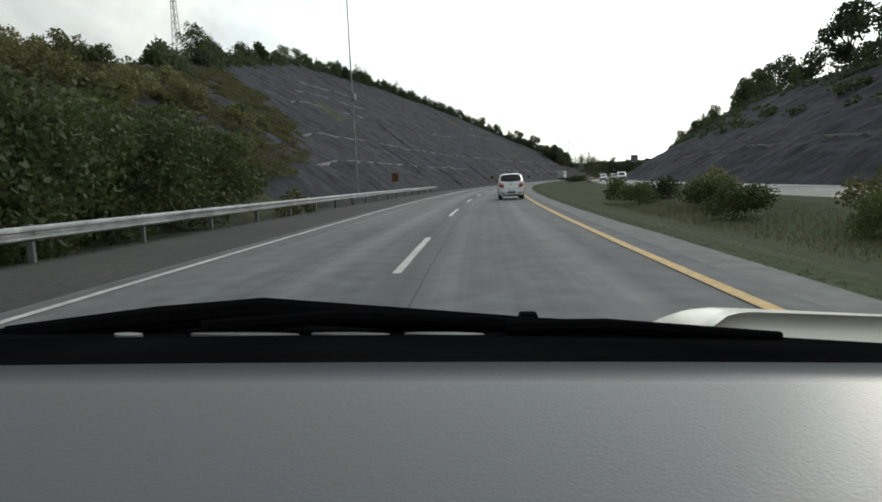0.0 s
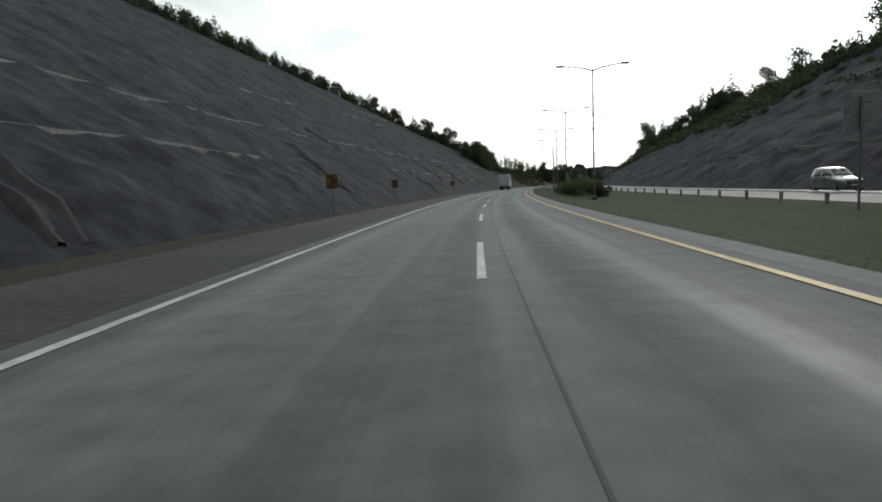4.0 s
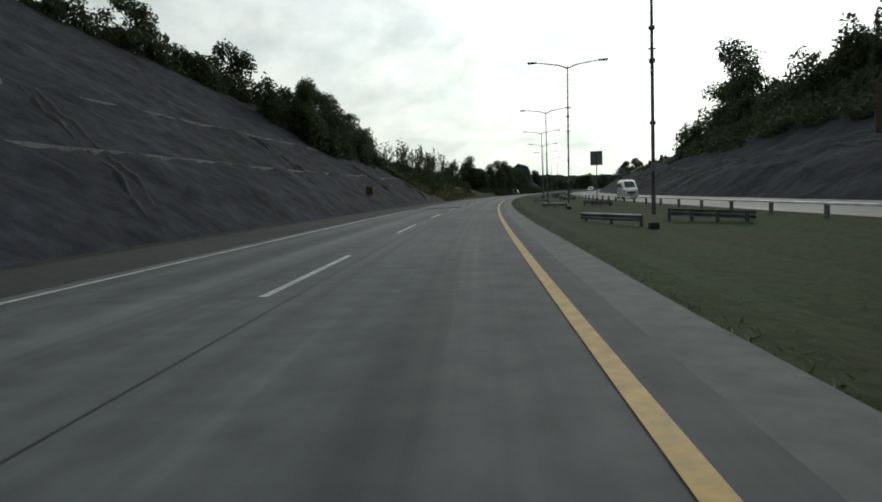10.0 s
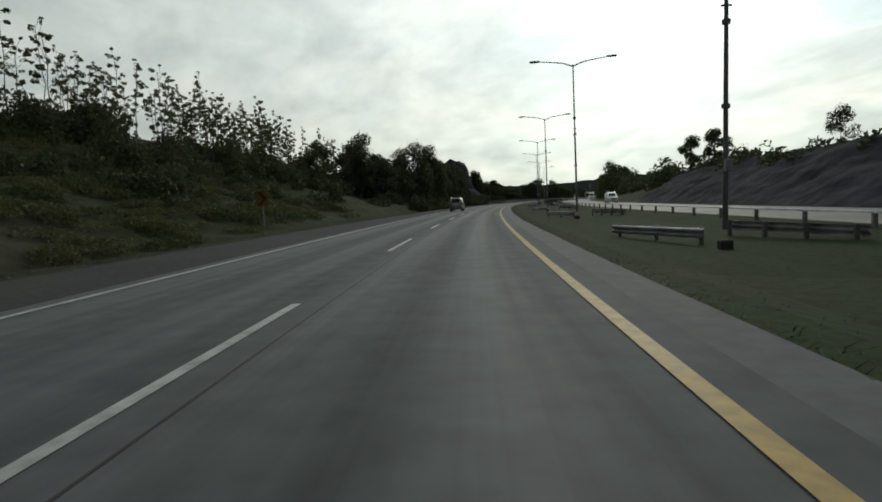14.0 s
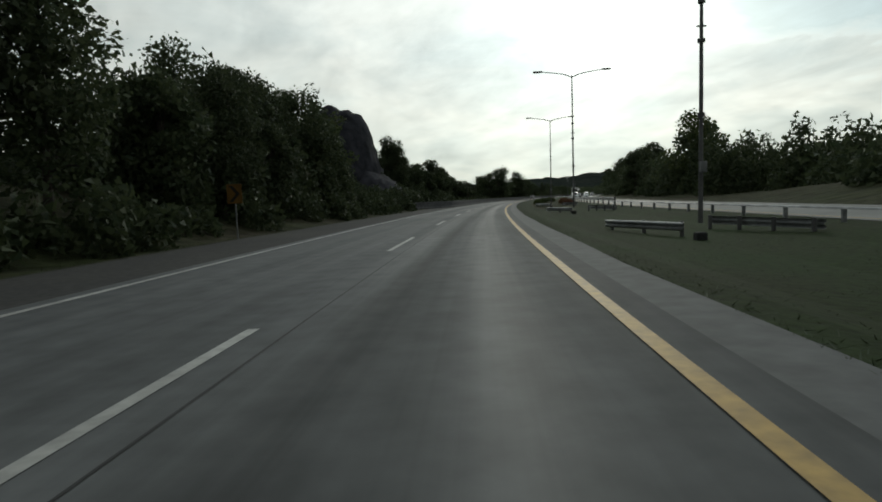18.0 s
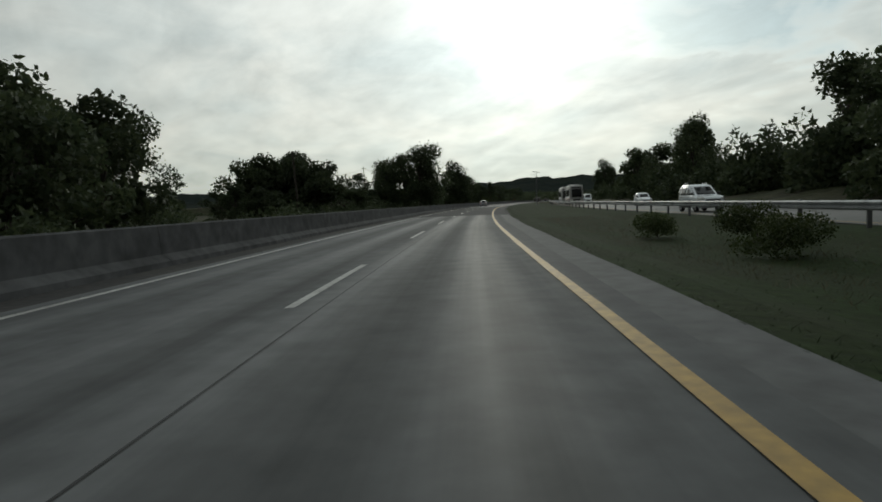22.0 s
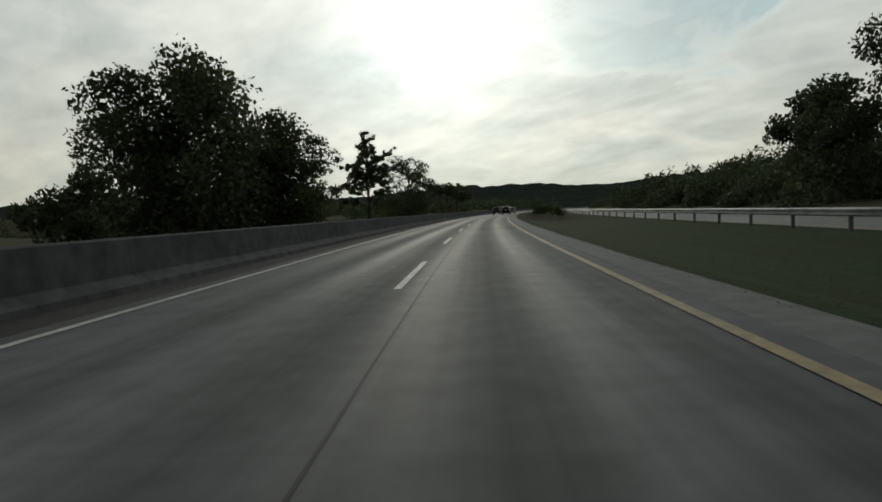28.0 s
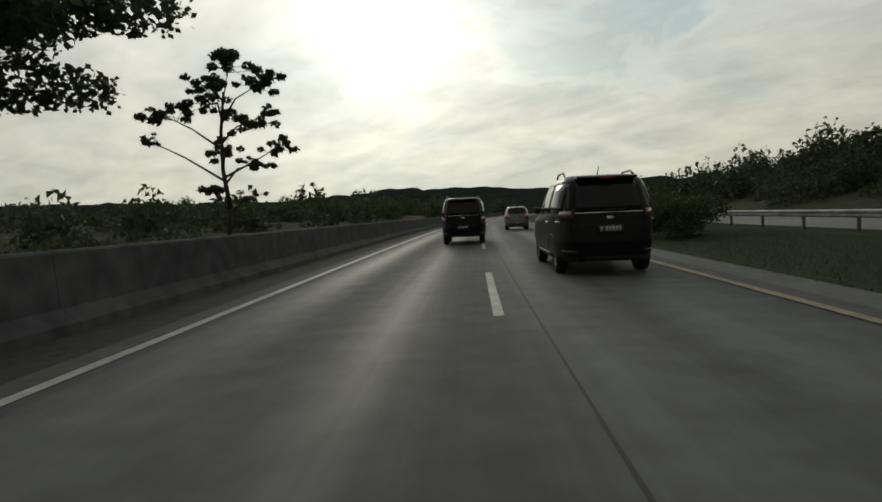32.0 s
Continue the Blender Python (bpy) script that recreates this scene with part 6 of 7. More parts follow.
def wheel(parent, x, y, r, w, rim_mat=None):
    key = (r, w)
    if key not in WHEELS:
        h = w / 2
        tyre = lathe("tyre", [(-h * 0.8, r * 0.62), (-h, r * 0.75), (-h, r * 0.92), (-h * 0.8, r), (h * 0.8, r), (h, r * 0.92), (h, r * 0.75), (h * 0.8, r * 0.62)], RUBBER)
        rim = lathe("rim", [(-h * 0.7, 0.001), (-h * 0.55, r * 0.15), (-h * 0.35, r * 0.25), (-h * 0.3, r * 0.5), (-h * 0.82, r * 0.62), (h * 0.82, r * 0.62), (h * 0.3, r * 0.5), (h * 0.35, r * 0.25), (h * 0.55, r * 0.15), (h * 0.7, 0.001)], rim_mat or ALLOY)
        bm = bmesh.new()
        for i in range(5):
            for sg in (-1, 1):
                box_bm(bm, (0.03, r * 0.14, r * 0.5), (sg * h * 0.62, 0, r * 0.36), 0.008, pose(0, 0, 0, 72 * i, 0, 0))
        WHEELS[key] = (tyre, rim, from_bm("spokes", bm, rim_mat or ALLOY))
    tyre, rim, spokes = WHEELS[key]
    e = part("wheel", tyre, parent, m=Matrix.Translation((x, y, r)))
    part("rim", rim, e)
    part("spokes", spokes, e)


def fitted(shell, name, cols, material, off=0.008, nz=6, top=1.0, thick=0.02):
    """A curved plate on the rear of the shell from columns of (x, low z, high z); top narrows its upper edge."""
    outer, inner = [], []
    xs = np.linspace(cols[0][0], cols[-1][0], 25)
    for x in xs:
        lo, hi = (float(np.interp(x, [c[0] for c in cols], [c[k] for c in cols])) for k in (1, 2))
        for j in range(nz):
            v = j / (nz - 1)
            z, q = lo + (hi - lo) * v, x * (1 - (1 - top) * v)
            y = shell.rear(q, z)
            outer.append((q, y - off, z)), inner.append((q, y + thick, z))
    nx = len(xs)
    n = nx * nz
    fs = grid_faces(nx, nz) + [tuple(n + k for k in f[::-1]) for f in grid_faces(nx, nz)]
    rim = [i * nz for i in range(nx)] + [(nx - 1) * nz + j for j in range(1, nz)] + [i * nz + nz - 1 for i in range(nx - 2, -1, -1)] + [j for j in range(nz - 2, 0, -1)]
    fs += [(rim[k], rim[(k + 1) % len(rim)], n + rim[(k + 1) % len(rim)], n + rim[k]) for k in range(len(rim))]
    return mesh(name, outer + inner, fs, material, True)


def flip(cols, sg):
    return cols if sg > 0 else [(-x, lo, hi) for x, lo, hi in reversed(cols)]


def hatch_rear(sh, t, paint):
    """Rear of the small hatchback: bowed window, slanted two-tone lamps, tailgate line, bumper wings."""
    part("rear_window", fitted(sh, "rear_window", [(-0.63, 1.1, 1.4), (-0.45, 1.065, 1.43), (0, 1.045, 1.44), (0.45, 1.065, 1.43), (0.63, 1.1, 1.4)], GLASS_DARK, 0.012, 15, top=0.87), t)
    part("window_moulding", fitted(sh, "window_moulding", [(-0.64, 1.082, 1.096), (-0.45, 1.047, 1.061), (0, 1.027, 1.041), (0.45, 1.047, 1.061), (0.64, 1.082, 1.096)], CHROME, 0.01, 2), t)
    part("tailgate_gap", fitted(sh, "tailgate_gap", [(-0.5, 0.655, 0.665), (-0.42, 0.635, 0.645), (0, 0.628, 0.638), (0.42, 0.635, 0.645), (0.5, 0.655, 0.665)], BLACK, 0.004, 2), t)
    part("plate_recess", fitted(sh, "plate_recess", [(-0.3, 0.36, 0.54), (0.3, 0.36, 0.54)], paint, 0.006, 3), t)
    part("bumper_trim", fitted(sh, "bumper_trim", [(-0.62, 0.215, 0.25), (-0.4, 0.215, 0.29), (0.4, 0.215, 0.29), (0.62, 0.215, 0.25)], BLACK, 0.012, 3), t)
    part("spoiler", fitted(sh, "spoiler", [(-0.56, 1.425, 1.465), (-0.4, 1.445, 1.49), (0.4, 1.445, 1.49), (0.56, 1.425, 1.465)], paint, 0.07, 3, thick=0.1), t)
    part("high_brake_lamp", fitted(sh, "high_brake_lamp", [(-0.11, 1.43, 1.447), (0.11, 1.43, 1.447)], BLACK, 0.05, 2), t)
    part("rear_wiper", fitted(sh, "rear_wiper", [(0.02, 1.05, 1.075), (0.1, 0.985, 1.02)], BLACK, 0.03, 2), t)
    for sg in (-1, 1):
        lo = part("tail_lamp", fitted(sh, "tail_lamp", flip([(0.425, 0.7, 0.9), (0.45, 0.69, 0.93), (0.57, 0.72, 1.01), (0.66, 0.76, 1.07), (0.7, 0.83, 1.06)], sg), RED_LENS, 0.016, 9), t, "slanted red and clear tail lamp")
        part("clear_lens", fitted(sh, "clear_lens", flip([(0.44, 0.84, 0.905), (0.51, 0.86, 0.955)], sg), CLEAR_LENS, 0.022, 4), lo)
        part("clear_lens", fitted(sh, "clear_lens", flip([(0.53, 0.86, 0.965), (0.65, 0.885, 1.045), (0.675, 0.9, 1.04)], sg), CLEAR_LENS, 0.022, 4), lo)
        part("lens_gap", fitted(sh, "lens_gap", flip([(0.51, 0.855, 0.97), (0.53, 0.855, 0.98)], sg), BLACK, 0.024, 3), lo)
        part("bumper_vent", fitted(sh, "bumper_vent", flip([(0.36, 0.345, 0.365), (0.5, 0.35, 0.41), (0.56, 0.385, 0.425), (0.74, 0.415, 0.43)], sg), BLACK, 0.008, 3), t)
        part("parking_sensor", fitted(sh, "parking_sensor", flip([(0.4, 0.565, 0.585), (0.42, 0.565, 0.585)], sg), BLACK, 0.01, 2), t)
        part("script", fitted(sh, "script", flip([(0.36, 0.89, 0.9), (0.5, 0.89, 0.9)], sg), ALLOY, 0.008, 2), t)


def arch(shell, yy, zc, r0, r1, sg):
    """Dark lip round a wheel opening, lying on the curved flank."""
    vs, n = [], 30
    for i in range(n):
        a = -0.35 + (math.pi + 0.7) * i / (n - 1)
        for r, off in ((r0, -0.06), (r0, 0.004), (r1, 0.006), (r1, -0.02)):
            y, z = yy + r * math.cos(a), max(zc + r * math.sin(a), shell.rows[0][0])
            vs.append((sg * (shell.side(y, z) + off), y, z))
    return mesh("wheel_arch", vs, grid_faces(n, 4, sg > 0), BLACK, True)


def mirror(shell, t, y, z, material):
    for sg in (-1, 1):
        bm = bmesh.new()
        x = shell.side(y, z)
        box_bm(bm, (0.2, 0.11, 0.15), (sg * (x + 0.13), y, z + 0.05), 0.04)
        box_bm(bm, (0.1, 0.05, 0.05), (sg * (x + 0.03), y, z), 0.01)
        part("wing_mirror", from_bm("wing_mirror", bm, material), t)


def number_plate(shell, t, z, where="rear", w=0.43):
    p = part("number_plate", shell.patch("number_plate", where, -w / 2, w / 2, z - 0.075, z + 0.075, PLATE, 0.03, 3, 3), t, "black number plate")
    for i, (a, b) in enumerate(((-0.19, -0.14), (-0.1, -0.055), (-0.045, 0.0), (0.01, 0.055), (0.07, 0.115), (0.125, 0.17))):
        part("plate_bar", shell.patch("plate_bar", where, a, b, z - 0.03, z + 0.05, PLATE_INK, 0.034, 2, 2, thick=0.0), p)


def car(m, rows, paint, label, opts, power=4.5):
    """Passenger car with glass, lamps, mirrors, plates and wheels."""
    sh = Shell(rows, power)
    t = thing("car", m, label, "car")
    zb, zw, ztop = opts["belt"], opts["wheel"], rows[-1][0]
    part("body", sh.body("body", paint), t)
    a, b, w = sh.get(zb)
    gz0, gz1 = zb + 0.03, ztop - opts.get("roof", 0.16)
    wr = sh.get((gz0 + gz1) / 2)[2]
    plain = not opts.get("bowed")
    if not plain:
        hatch_rear(sh, t, paint)
    else:
        part("rear_window", sh.patch("rear_window", "rear", -wr * 0.84, wr * 0.84, gz0 + 0.02, gz1 + 0.02, GLASS_DARK, 0.008, 9, 6, 0.06), t)
    part("windscreen", sh.patch("windscreen", "front", -wr * 0.86, wr * 0.86, gz0, gz1, GLASS_DARK, 0.008, 9, 6, 0.05), t)
    gl = opts["glass"]                                   # side windows as (rear y, front y)
    for sg in (-1, 1):
        for y0, y1 in gl:
            part("side_window", sh.patch("side_window", sg, y0, y1, gz0, gz1, GLASS_DARK, 0.008, 7, 5, 0.05), t)
        for y0, y1 in gl[:2]:
            part("door_handle", sh.patch("door_handle", sg, y0 + 0.08, y0 + 0.26, zb - 0.13, zb - 0.1, CHROME, 0.03, 3, 2), t)
        part("sill", sh.patch("sill", sg, a * 0.55, b * 0.55, rows[0][0] + 0.02, rows[0][0] + 0.12, BLACK, 0.012, 9, 3), t)
        for yy in opts["axles"]:
            part("wheel_arch", arch(sh, yy, zw, zw * 1.02, zw * 1.12, sg), t)
            wheel(t, sg * (sh.side(yy, 0.4) - 0.13), yy, zw, 0.2)
        lz0, lz1 = opts["tail"]
        q0 = sh.get(lz0)[2]
        if plain:
            x0, x1 = sorted((sg * q0 * opts.get("tail_in", 0.66), sg * q0 * 0.95))
            lo = part("tail_lamp", sh.patch("tail_lamp", "rear", x0, x1, lz0, lz1, opts.get("lens", RED_LENS), 0.016, 8, 5), t, "red tail lamp")
            part("reversing_lens", sh.patch("reversing_lens", "rear", *sorted((sg * q0 * (opts.get("tail_in", 0.66) + 0.06), sg * q0 * 0.9)), lz0 + (lz1 - lz0) * 0.52, lz1 - 0.02, CLEAR_LENS, 0.022, 5, 3), lo)
        hz = opts["head"]
        part("headlamp", sh.patch("headlamp", "front", *sorted((sg * q0 * 0.55, sg * q0 * 0.96)), hz, hz + 0.16, CLEAR_LENS, 0.012, 7, 4), t)
        if plain:
            part("bumper_vent", sh.patch("bumper_vent", "rear", *sorted((sg * q0 * 0.62, sg * q0 * 0.93)), 0.4, 0.46, BLACK, 0.01, 6, 2), t)
    if plain:
        part("tailgate_gap", sh.patch("tailgate_gap", "rear", -w * 0.7, w * 0.7, opts["tail"][0] - 0.1, opts["tail"][0] - 0.085, BLACK, 0.006, 9, 2), t)
        part("bumper_trim", sh.patch("bumper_trim", "rear", -w * 0.85, w * 0.85, rows[0][0] + 0.01, rows[0][0] + 0.09, BLACK, 0.012, 9, 2), t)
    part("grille", sh.patch("grille", "front", -w * 0.5, w * 0.5, opts["head"] - 0.2, opts["head"] + 0.02, BLACK, 0.01, 7, 3), t)
    part("badge", sh.patch("badge", "rear", -0.06, 0.06, zb - 0.1, zb - 0.03, CHROME, 0.014, 3, 3), t)
    number_plate(sh, t, opts["plate"])
    number_plate(sh, t, 0.42, "front")
    mirror(sh, t, opts["mirror"], zb + 0.06, opts.get("mirror_mat", BLACK))
    if plain:
        bm = bmesh.new()
        yr = sh.rear(0, gz1)
        box_bm(bm, (sh.get(ztop - 0.08)[2] * 1.5, 0.3, 0.05), (0, yr + 0.09, ztop - 0.075), 0.022)
        part("spoiler", from_bm("spoiler", bm, paint), t)
        part("tailgate_trim", sh.patch("tailgate_trim", "rear", -wr * 0.84, wr * 0.84, gz0 - 0.01, gz0 + 0.008, CHROME, 0.012, 9, 2), t, "thin chrome strip")
        part("high_brake_lamp", box("high_brake_lamp", (0.26, 0.03, 0.025), (0, yr - 0.1, ztop - 0.085), RED_LENS, 0.004), t)
        bm = bmesh.new()
        box_bm(bm, (0.34, 0.02, 0.025), (0.1, sh.rear(0, gz0 + 0.04) - 0.03, gz0 + 0.05), 0.005)
        part("rear_wiper", from_bm("rear_wiper", bm, BLACK), t)
    if not plain:
        part("antenna", tube("antenna", [(0, -0.98, ztop - 0.02), (0, -1.06, ztop + 0.06)], [0.045, 0.01], BLACK, 8), t)
    else:
        part("antenna", tube("antenna", [(0, rows[-1][1] + 0.25, ztop - 0.01), (0, rows[-1][1] + 0.1, ztop + 0.16)], [0.012, 0.006], BLACK, 6), t)
    if opts.get("rails"):
        for sg in (-1, 1):
            x = sh.get(ztop - 0.1)[2] * 0.86
            part("roof_rail", tube("roof_rail", [(sg * x, rows[-1][1] + 0.1, ztop), (sg * x, rows[-1][1] + 0.3, ztop + 0.07), (sg * x, rows[-1][2] - 0.3, ztop + 0.07), (sg * x, rows[-1][2] - 0.1, ztop)], [0.02] * 4, opts.get("rail", CHROME), 6), t)
    return t


HATCH = [(0.2, -1.66, 1.7, 0.72), (0.3, -1.79, 1.8, 0.78), (0.5, -1.82, 1.83, 0.8), (0.68, -1.79, 1.79, 0.805), (0.76, -1.77, 1.72, 0.8), (0.84, -1.755, 1.45, 0.795),
         (0.93, -1.74, 1.0, 0.785), (0.97, -1.73, 0.86, 0.775), (1.1, -1.66, 0.62, 0.745), (1.25, -1.56, 0.36, 0.7), (1.38, -1.46, 0.12, 0.65), (1.45, -1.38, -0.06, 0.61), (1.5, -1.2, -0.28, 0.5), (1.515, -1.0, -0.5, 0.4)]
H_OPT = dict(belt=0.96, wheel=0.29, axles=(-1.18, 1.2), roof=0.12, glass=((-1.08, -0.32), (-0.24, 0.36)), tail=(0.74, 1.06), plate=0.45, head=0.66, mirror=0.62, bowed=True)
SUV = [(0.26, -2.2, 2.2, 0.82), (0.36, -2.32, 2.34, 0.89), (0.6, -2.34, 2.36, 0.92), (0.85, -2.31, 2.3, 0.92), (0.98, -2.29, 2.1, 0.915), (1.06, -2.27, 1.45, 0.905),
       (1.1, -2.26, 1.2, 0.9), (1.3, -2.2, 0.85, 0.86), (1.55, -2.1, 0.45, 0.79), (1.68, -2.02, 0.22, 0.74), (1.76, -1.85, -0.05, 0.66), (1.795, -1.55, -0.4, 0.55)]
S_OPT = dict(belt=1.08, wheel=0.35, axles=(-1.36, 1.4), glass=((-2.0, -1.25), (-1.17, -0.2), (-0.12, 0.72)), tail=(0.98, 1.2), plate=0.82, head=0.8, mirror=0.95, tail_in=0.66, rails=True)
BOXY = [(0.3, -2.1, 2.1, 0.8), (0.4, -2.22, 2.2, 0.86), (0.65, -2.24, 2.22, 0.88), (0.95, -2.21, 2.15, 0.88), (1.04, -2.2, 1.7, 0.875), (1.1, -2.19, 1.15, 0.865),
        (1.35, -2.14, 0.85, 0.82), (1.6, -2.07, 0.55, 0.77), (1.72, -2.0, 0.35, 0.73), (1.79, -1.85, 0.1, 0.66), (1.815, -1.6, -0.2, 0.56)]
B_OPT = dict(belt=1.1, wheel=0.36, axles=(-1.3, 1.35), glass=((-1.95, -1.2), (-1.1, -0.2), (-0.1, 0.7)), tail=(0.82, 1.06), plate=0.66, head=0.85, mirror=0.92, tail_in=0.74, rails=True)
VAN = [(0.24, -2.2, 2.2, 0.78), (0.34, -2.3, 2.32, 0.84), (0.6, -2.32, 2.36, 0.855), (0.9, -2.31, 2.3, 0.855), (1.02, -2.3, 2.15, 0.85), (1.12, -2.29, 1.85, 0.845),
       (1.4, -2.26, 1.45, 0.82), (1.7, -2.2, 1.05, 0.78), (1.86, -2.12, 0.8, 0.73), (1.95, -1.95, 0.5, 0.64), (1.98, -1.7, 0.2, 0.55)]
V_OPT = dict(belt=1.12, wheel=0.33, axles=(-1.35, 1.4), glass=((-2.0, -1.2), (-1.1, 0.0), (0.1, 1.1)), tail=(0.85, 1.15), plate=0.7, head=0.72, mirror=1.5, tail_in=0.78)

# own carriageway
car(stand(35.1 + 1.8, 2.5, 0.02, 1.0), HATCH, WHITE_PAINT, "white five-door hatchback with red tail lamps", H_OPT)
car(stand(488 + 2.2, -2.15, 0.02), [(z * 0.95, a, b, w * 0.95) for z, a, b, w in SUV], GREY_PAINT, "grey people carrier driving in the outer lane", dict(S_OPT, belt=1.03, tail=(0.9, 1.12), head=0.76, plate=0.75))
car(stand(793, -1.7, 0.02), HATCH, SILVER_PAINT, "small silver hatchback in the outer lane", H_OPT)
car(stand(954.5 + 2.3, 2.08, 0.02, 0.5), SUV, BLACK_PAINT, "black people carrier with dark glass and red tail lamps", dict(S_OPT, lens=DULL_LENS, tail=(1.0, 1.16), rail=BLACK))
car(stand(967 + 2.2, -0.75, 0.02, 0.5), BOXY, BLACK_PAINT, "dark boxy off-road car with roof rails", dict(B_OPT, lens=DULL_LENS, rail=BLACK))
car(stand(983 + 1.8, 2.2, 0.02), HATCH, GREY_PAINT, "small grey hatchback far ahead in the inner lane", H_OPT)
# oncoming carriageway
for s, d, rows, paint, label, o in (
        (138, 18.0, HATCH, SILVER_PAINT, "silver hatchback on the oncoming carriageway", H_OPT),
        (156, 21.0, HATCH, GREY_PAINT, "grey hatchback on the oncoming carriageway", H_OPT),
        (122, 20.6, SUV, SILVER_PAINT, "silver people carrier on the oncoming carriageway", S_OPT),
        (362, 17.2, VAN, WHITE_PAINT, "white van on the oncoming carriageway", V_OPT),
        (515, 21.0, SUV, WHITE_PAINT, "white people carrier on the oncoming carriageway", S_OPT),
        (690, 17.0, SUV, WHITE_PAINT, "white people carrier beside the guard rail", S_OPT),
        (722, 21.0, HATCH, WHITE_PAINT, "white hatchback on the oncoming carriageway", H_OPT),
        (806, 17.4, HATCH, SILVER_PAINT, "silver hatchback far along the oncoming carriageway", H_OPT),
        (779, 21.3, VAN, WHITE_PAINT, "white panel van on the oncoming carriageway", V_OPT),
        (853, 20.6, SUV, SILVER_PAINT, "silver people carrier on the oncoming carriageway", S_OPT)):
    car(stand(s, d, -0.04, 180), rows, paint, label, o)


def bus(m, label, stripe):
    rows = [(0.35, -5.85, 5.8, 1.16), (0.5, -5.95, 5.95, 1.23), (1.2, -6.0, 6.0, 1.25), (2.0, -5.98, 5.95, 1.25), (2.9, -5.92, 5.75, 1.23), (3.35, -5.8, 5.55, 1.18), (3.5, -5.6, 5.3, 1.05), (3.56, -5.2, 4.9, 0.9)]
    sh = Shell(rows, 12)
    t = thing("coach", m, label, "bus")
    part("body", sh.body("body", BUS_BODY), t)
    for sg in (-1, 1):
        for i in range(6):
            part("side_window", sh.patch("side_window", sg, -5.3 + 1.72 * i, -3.6 + 1.72 * i, 1.55, 2.85, BUS_GLASS, 0.01, 5, 5), t)
        part("stripe", sh.patch("stripe", sg, -5.2, 5.2, 0.75, 1.35, stripe, 0.01, 12, 3), t)
        part("luggage_door", sh.patch("luggage_door", sg, -2.4, 2.4, 0.45, 0.72, DULL_STEEL, 0.012, 8, 2), t)
        for y in (-3.6, 3.3):
            part("wheel_arch", lathe("wheel_arch", [(0, 0.3), (0, 0.6), (-0.03, 0.64)], BLACK, 28), t, m=Matrix.Translation((sg * 1.262, y, 0.5)))
            wheel(t, sg * 1.12, y, 0.5, 0.28)
        part("headlamp", sh.patch("headlamp", "front", *sorted((sg * 0.7, sg * 1.12)), 0.75, 1.0, CLEAR_LENS, 0.015, 5, 3), t)
        bm = bmesh.new()
        box_bm(bm, (0.16, 0.16, 0.5), (sg * 1.45, 5.9, 2.4), 0.05)
        box_bm(bm, (0.4, 0.05, 0.05), (sg * 1.25, 5.75, 2.75), 0.01)
        part("wing_mirror", from_bm("wing_mirror", bm, BLACK), t)
    part("windscreen", sh.patch("windscreen", "front", -1.1, 1.1, 1.35, 2.85, BUS_GLASS, 0.015, 9, 6), t)
    part("destination_board", sh.patch("destination_board", "front", -0.85, 0.85, 2.95, 3.2, BLACK, 0.02, 5, 2), t)
    part("grille", sh.patch("grille", "front", -0.6, 0.6, 0.72, 1.05, BLACK, 0.012, 5, 3), t)
    part("bumper", sh.patch("bumper", "front", -1.15, 1.15, 0.4, 0.66, stripe, 0.02, 9, 3), t)
    part("air_conditioner", box("air_conditioner", (1.7, 3.2, 0.28), (0, -0.5, 3.62), BUS_BODY, 0.08), t)
    return t


# silver greyed down: the shade of the backlit sides is in this colour
BUS_BODY = surface("silver coach paint with backlit shade", (0.36, 0.36, 0.35), 0.45, big=0.6, grain=6, amount=0.12, second=(0.28, 0.28, 0.27))
BUS_GLASS = surface("black coach glass", (0.012, 0.012, 0.013), 0.25, big=1, grain=3, amount=0.1, spec=0.15)
BUS_RED = surface("dark red coach paint", (0.2, 0.03, 0.03), 0.3, big=1, grain=6, amount=0.1, coat=0.5)
FADED_BLUE = surface("faded blue print", (0.2, 0.26, 0.36), 0.6, big=2, grain=9)
FADED_RED = surface("faded red print", (0.4, 0.2, 0.19), 0.6, big=2, grain=9)
FADED_GREEN = surface("faded green print", (0.24, 0.34, 0.24), 0.6, big=2, grain=9)
BUS_BLUE = surface("blue coach paint", (0.03, 0.08, 0.18), 0.3, big=1, grain=6, amount=0.1, coat=0.5)
bus(stand(765, 17.4, -0.04, 180), "silver coach darkened as if backlit, dark red stripe, large black windows", BUS_RED)
bus(stand(785, 17.2, -0.04, 180), "silver coach darkened as if backlit, blue lower panels, black windows", BUS_BLUE)


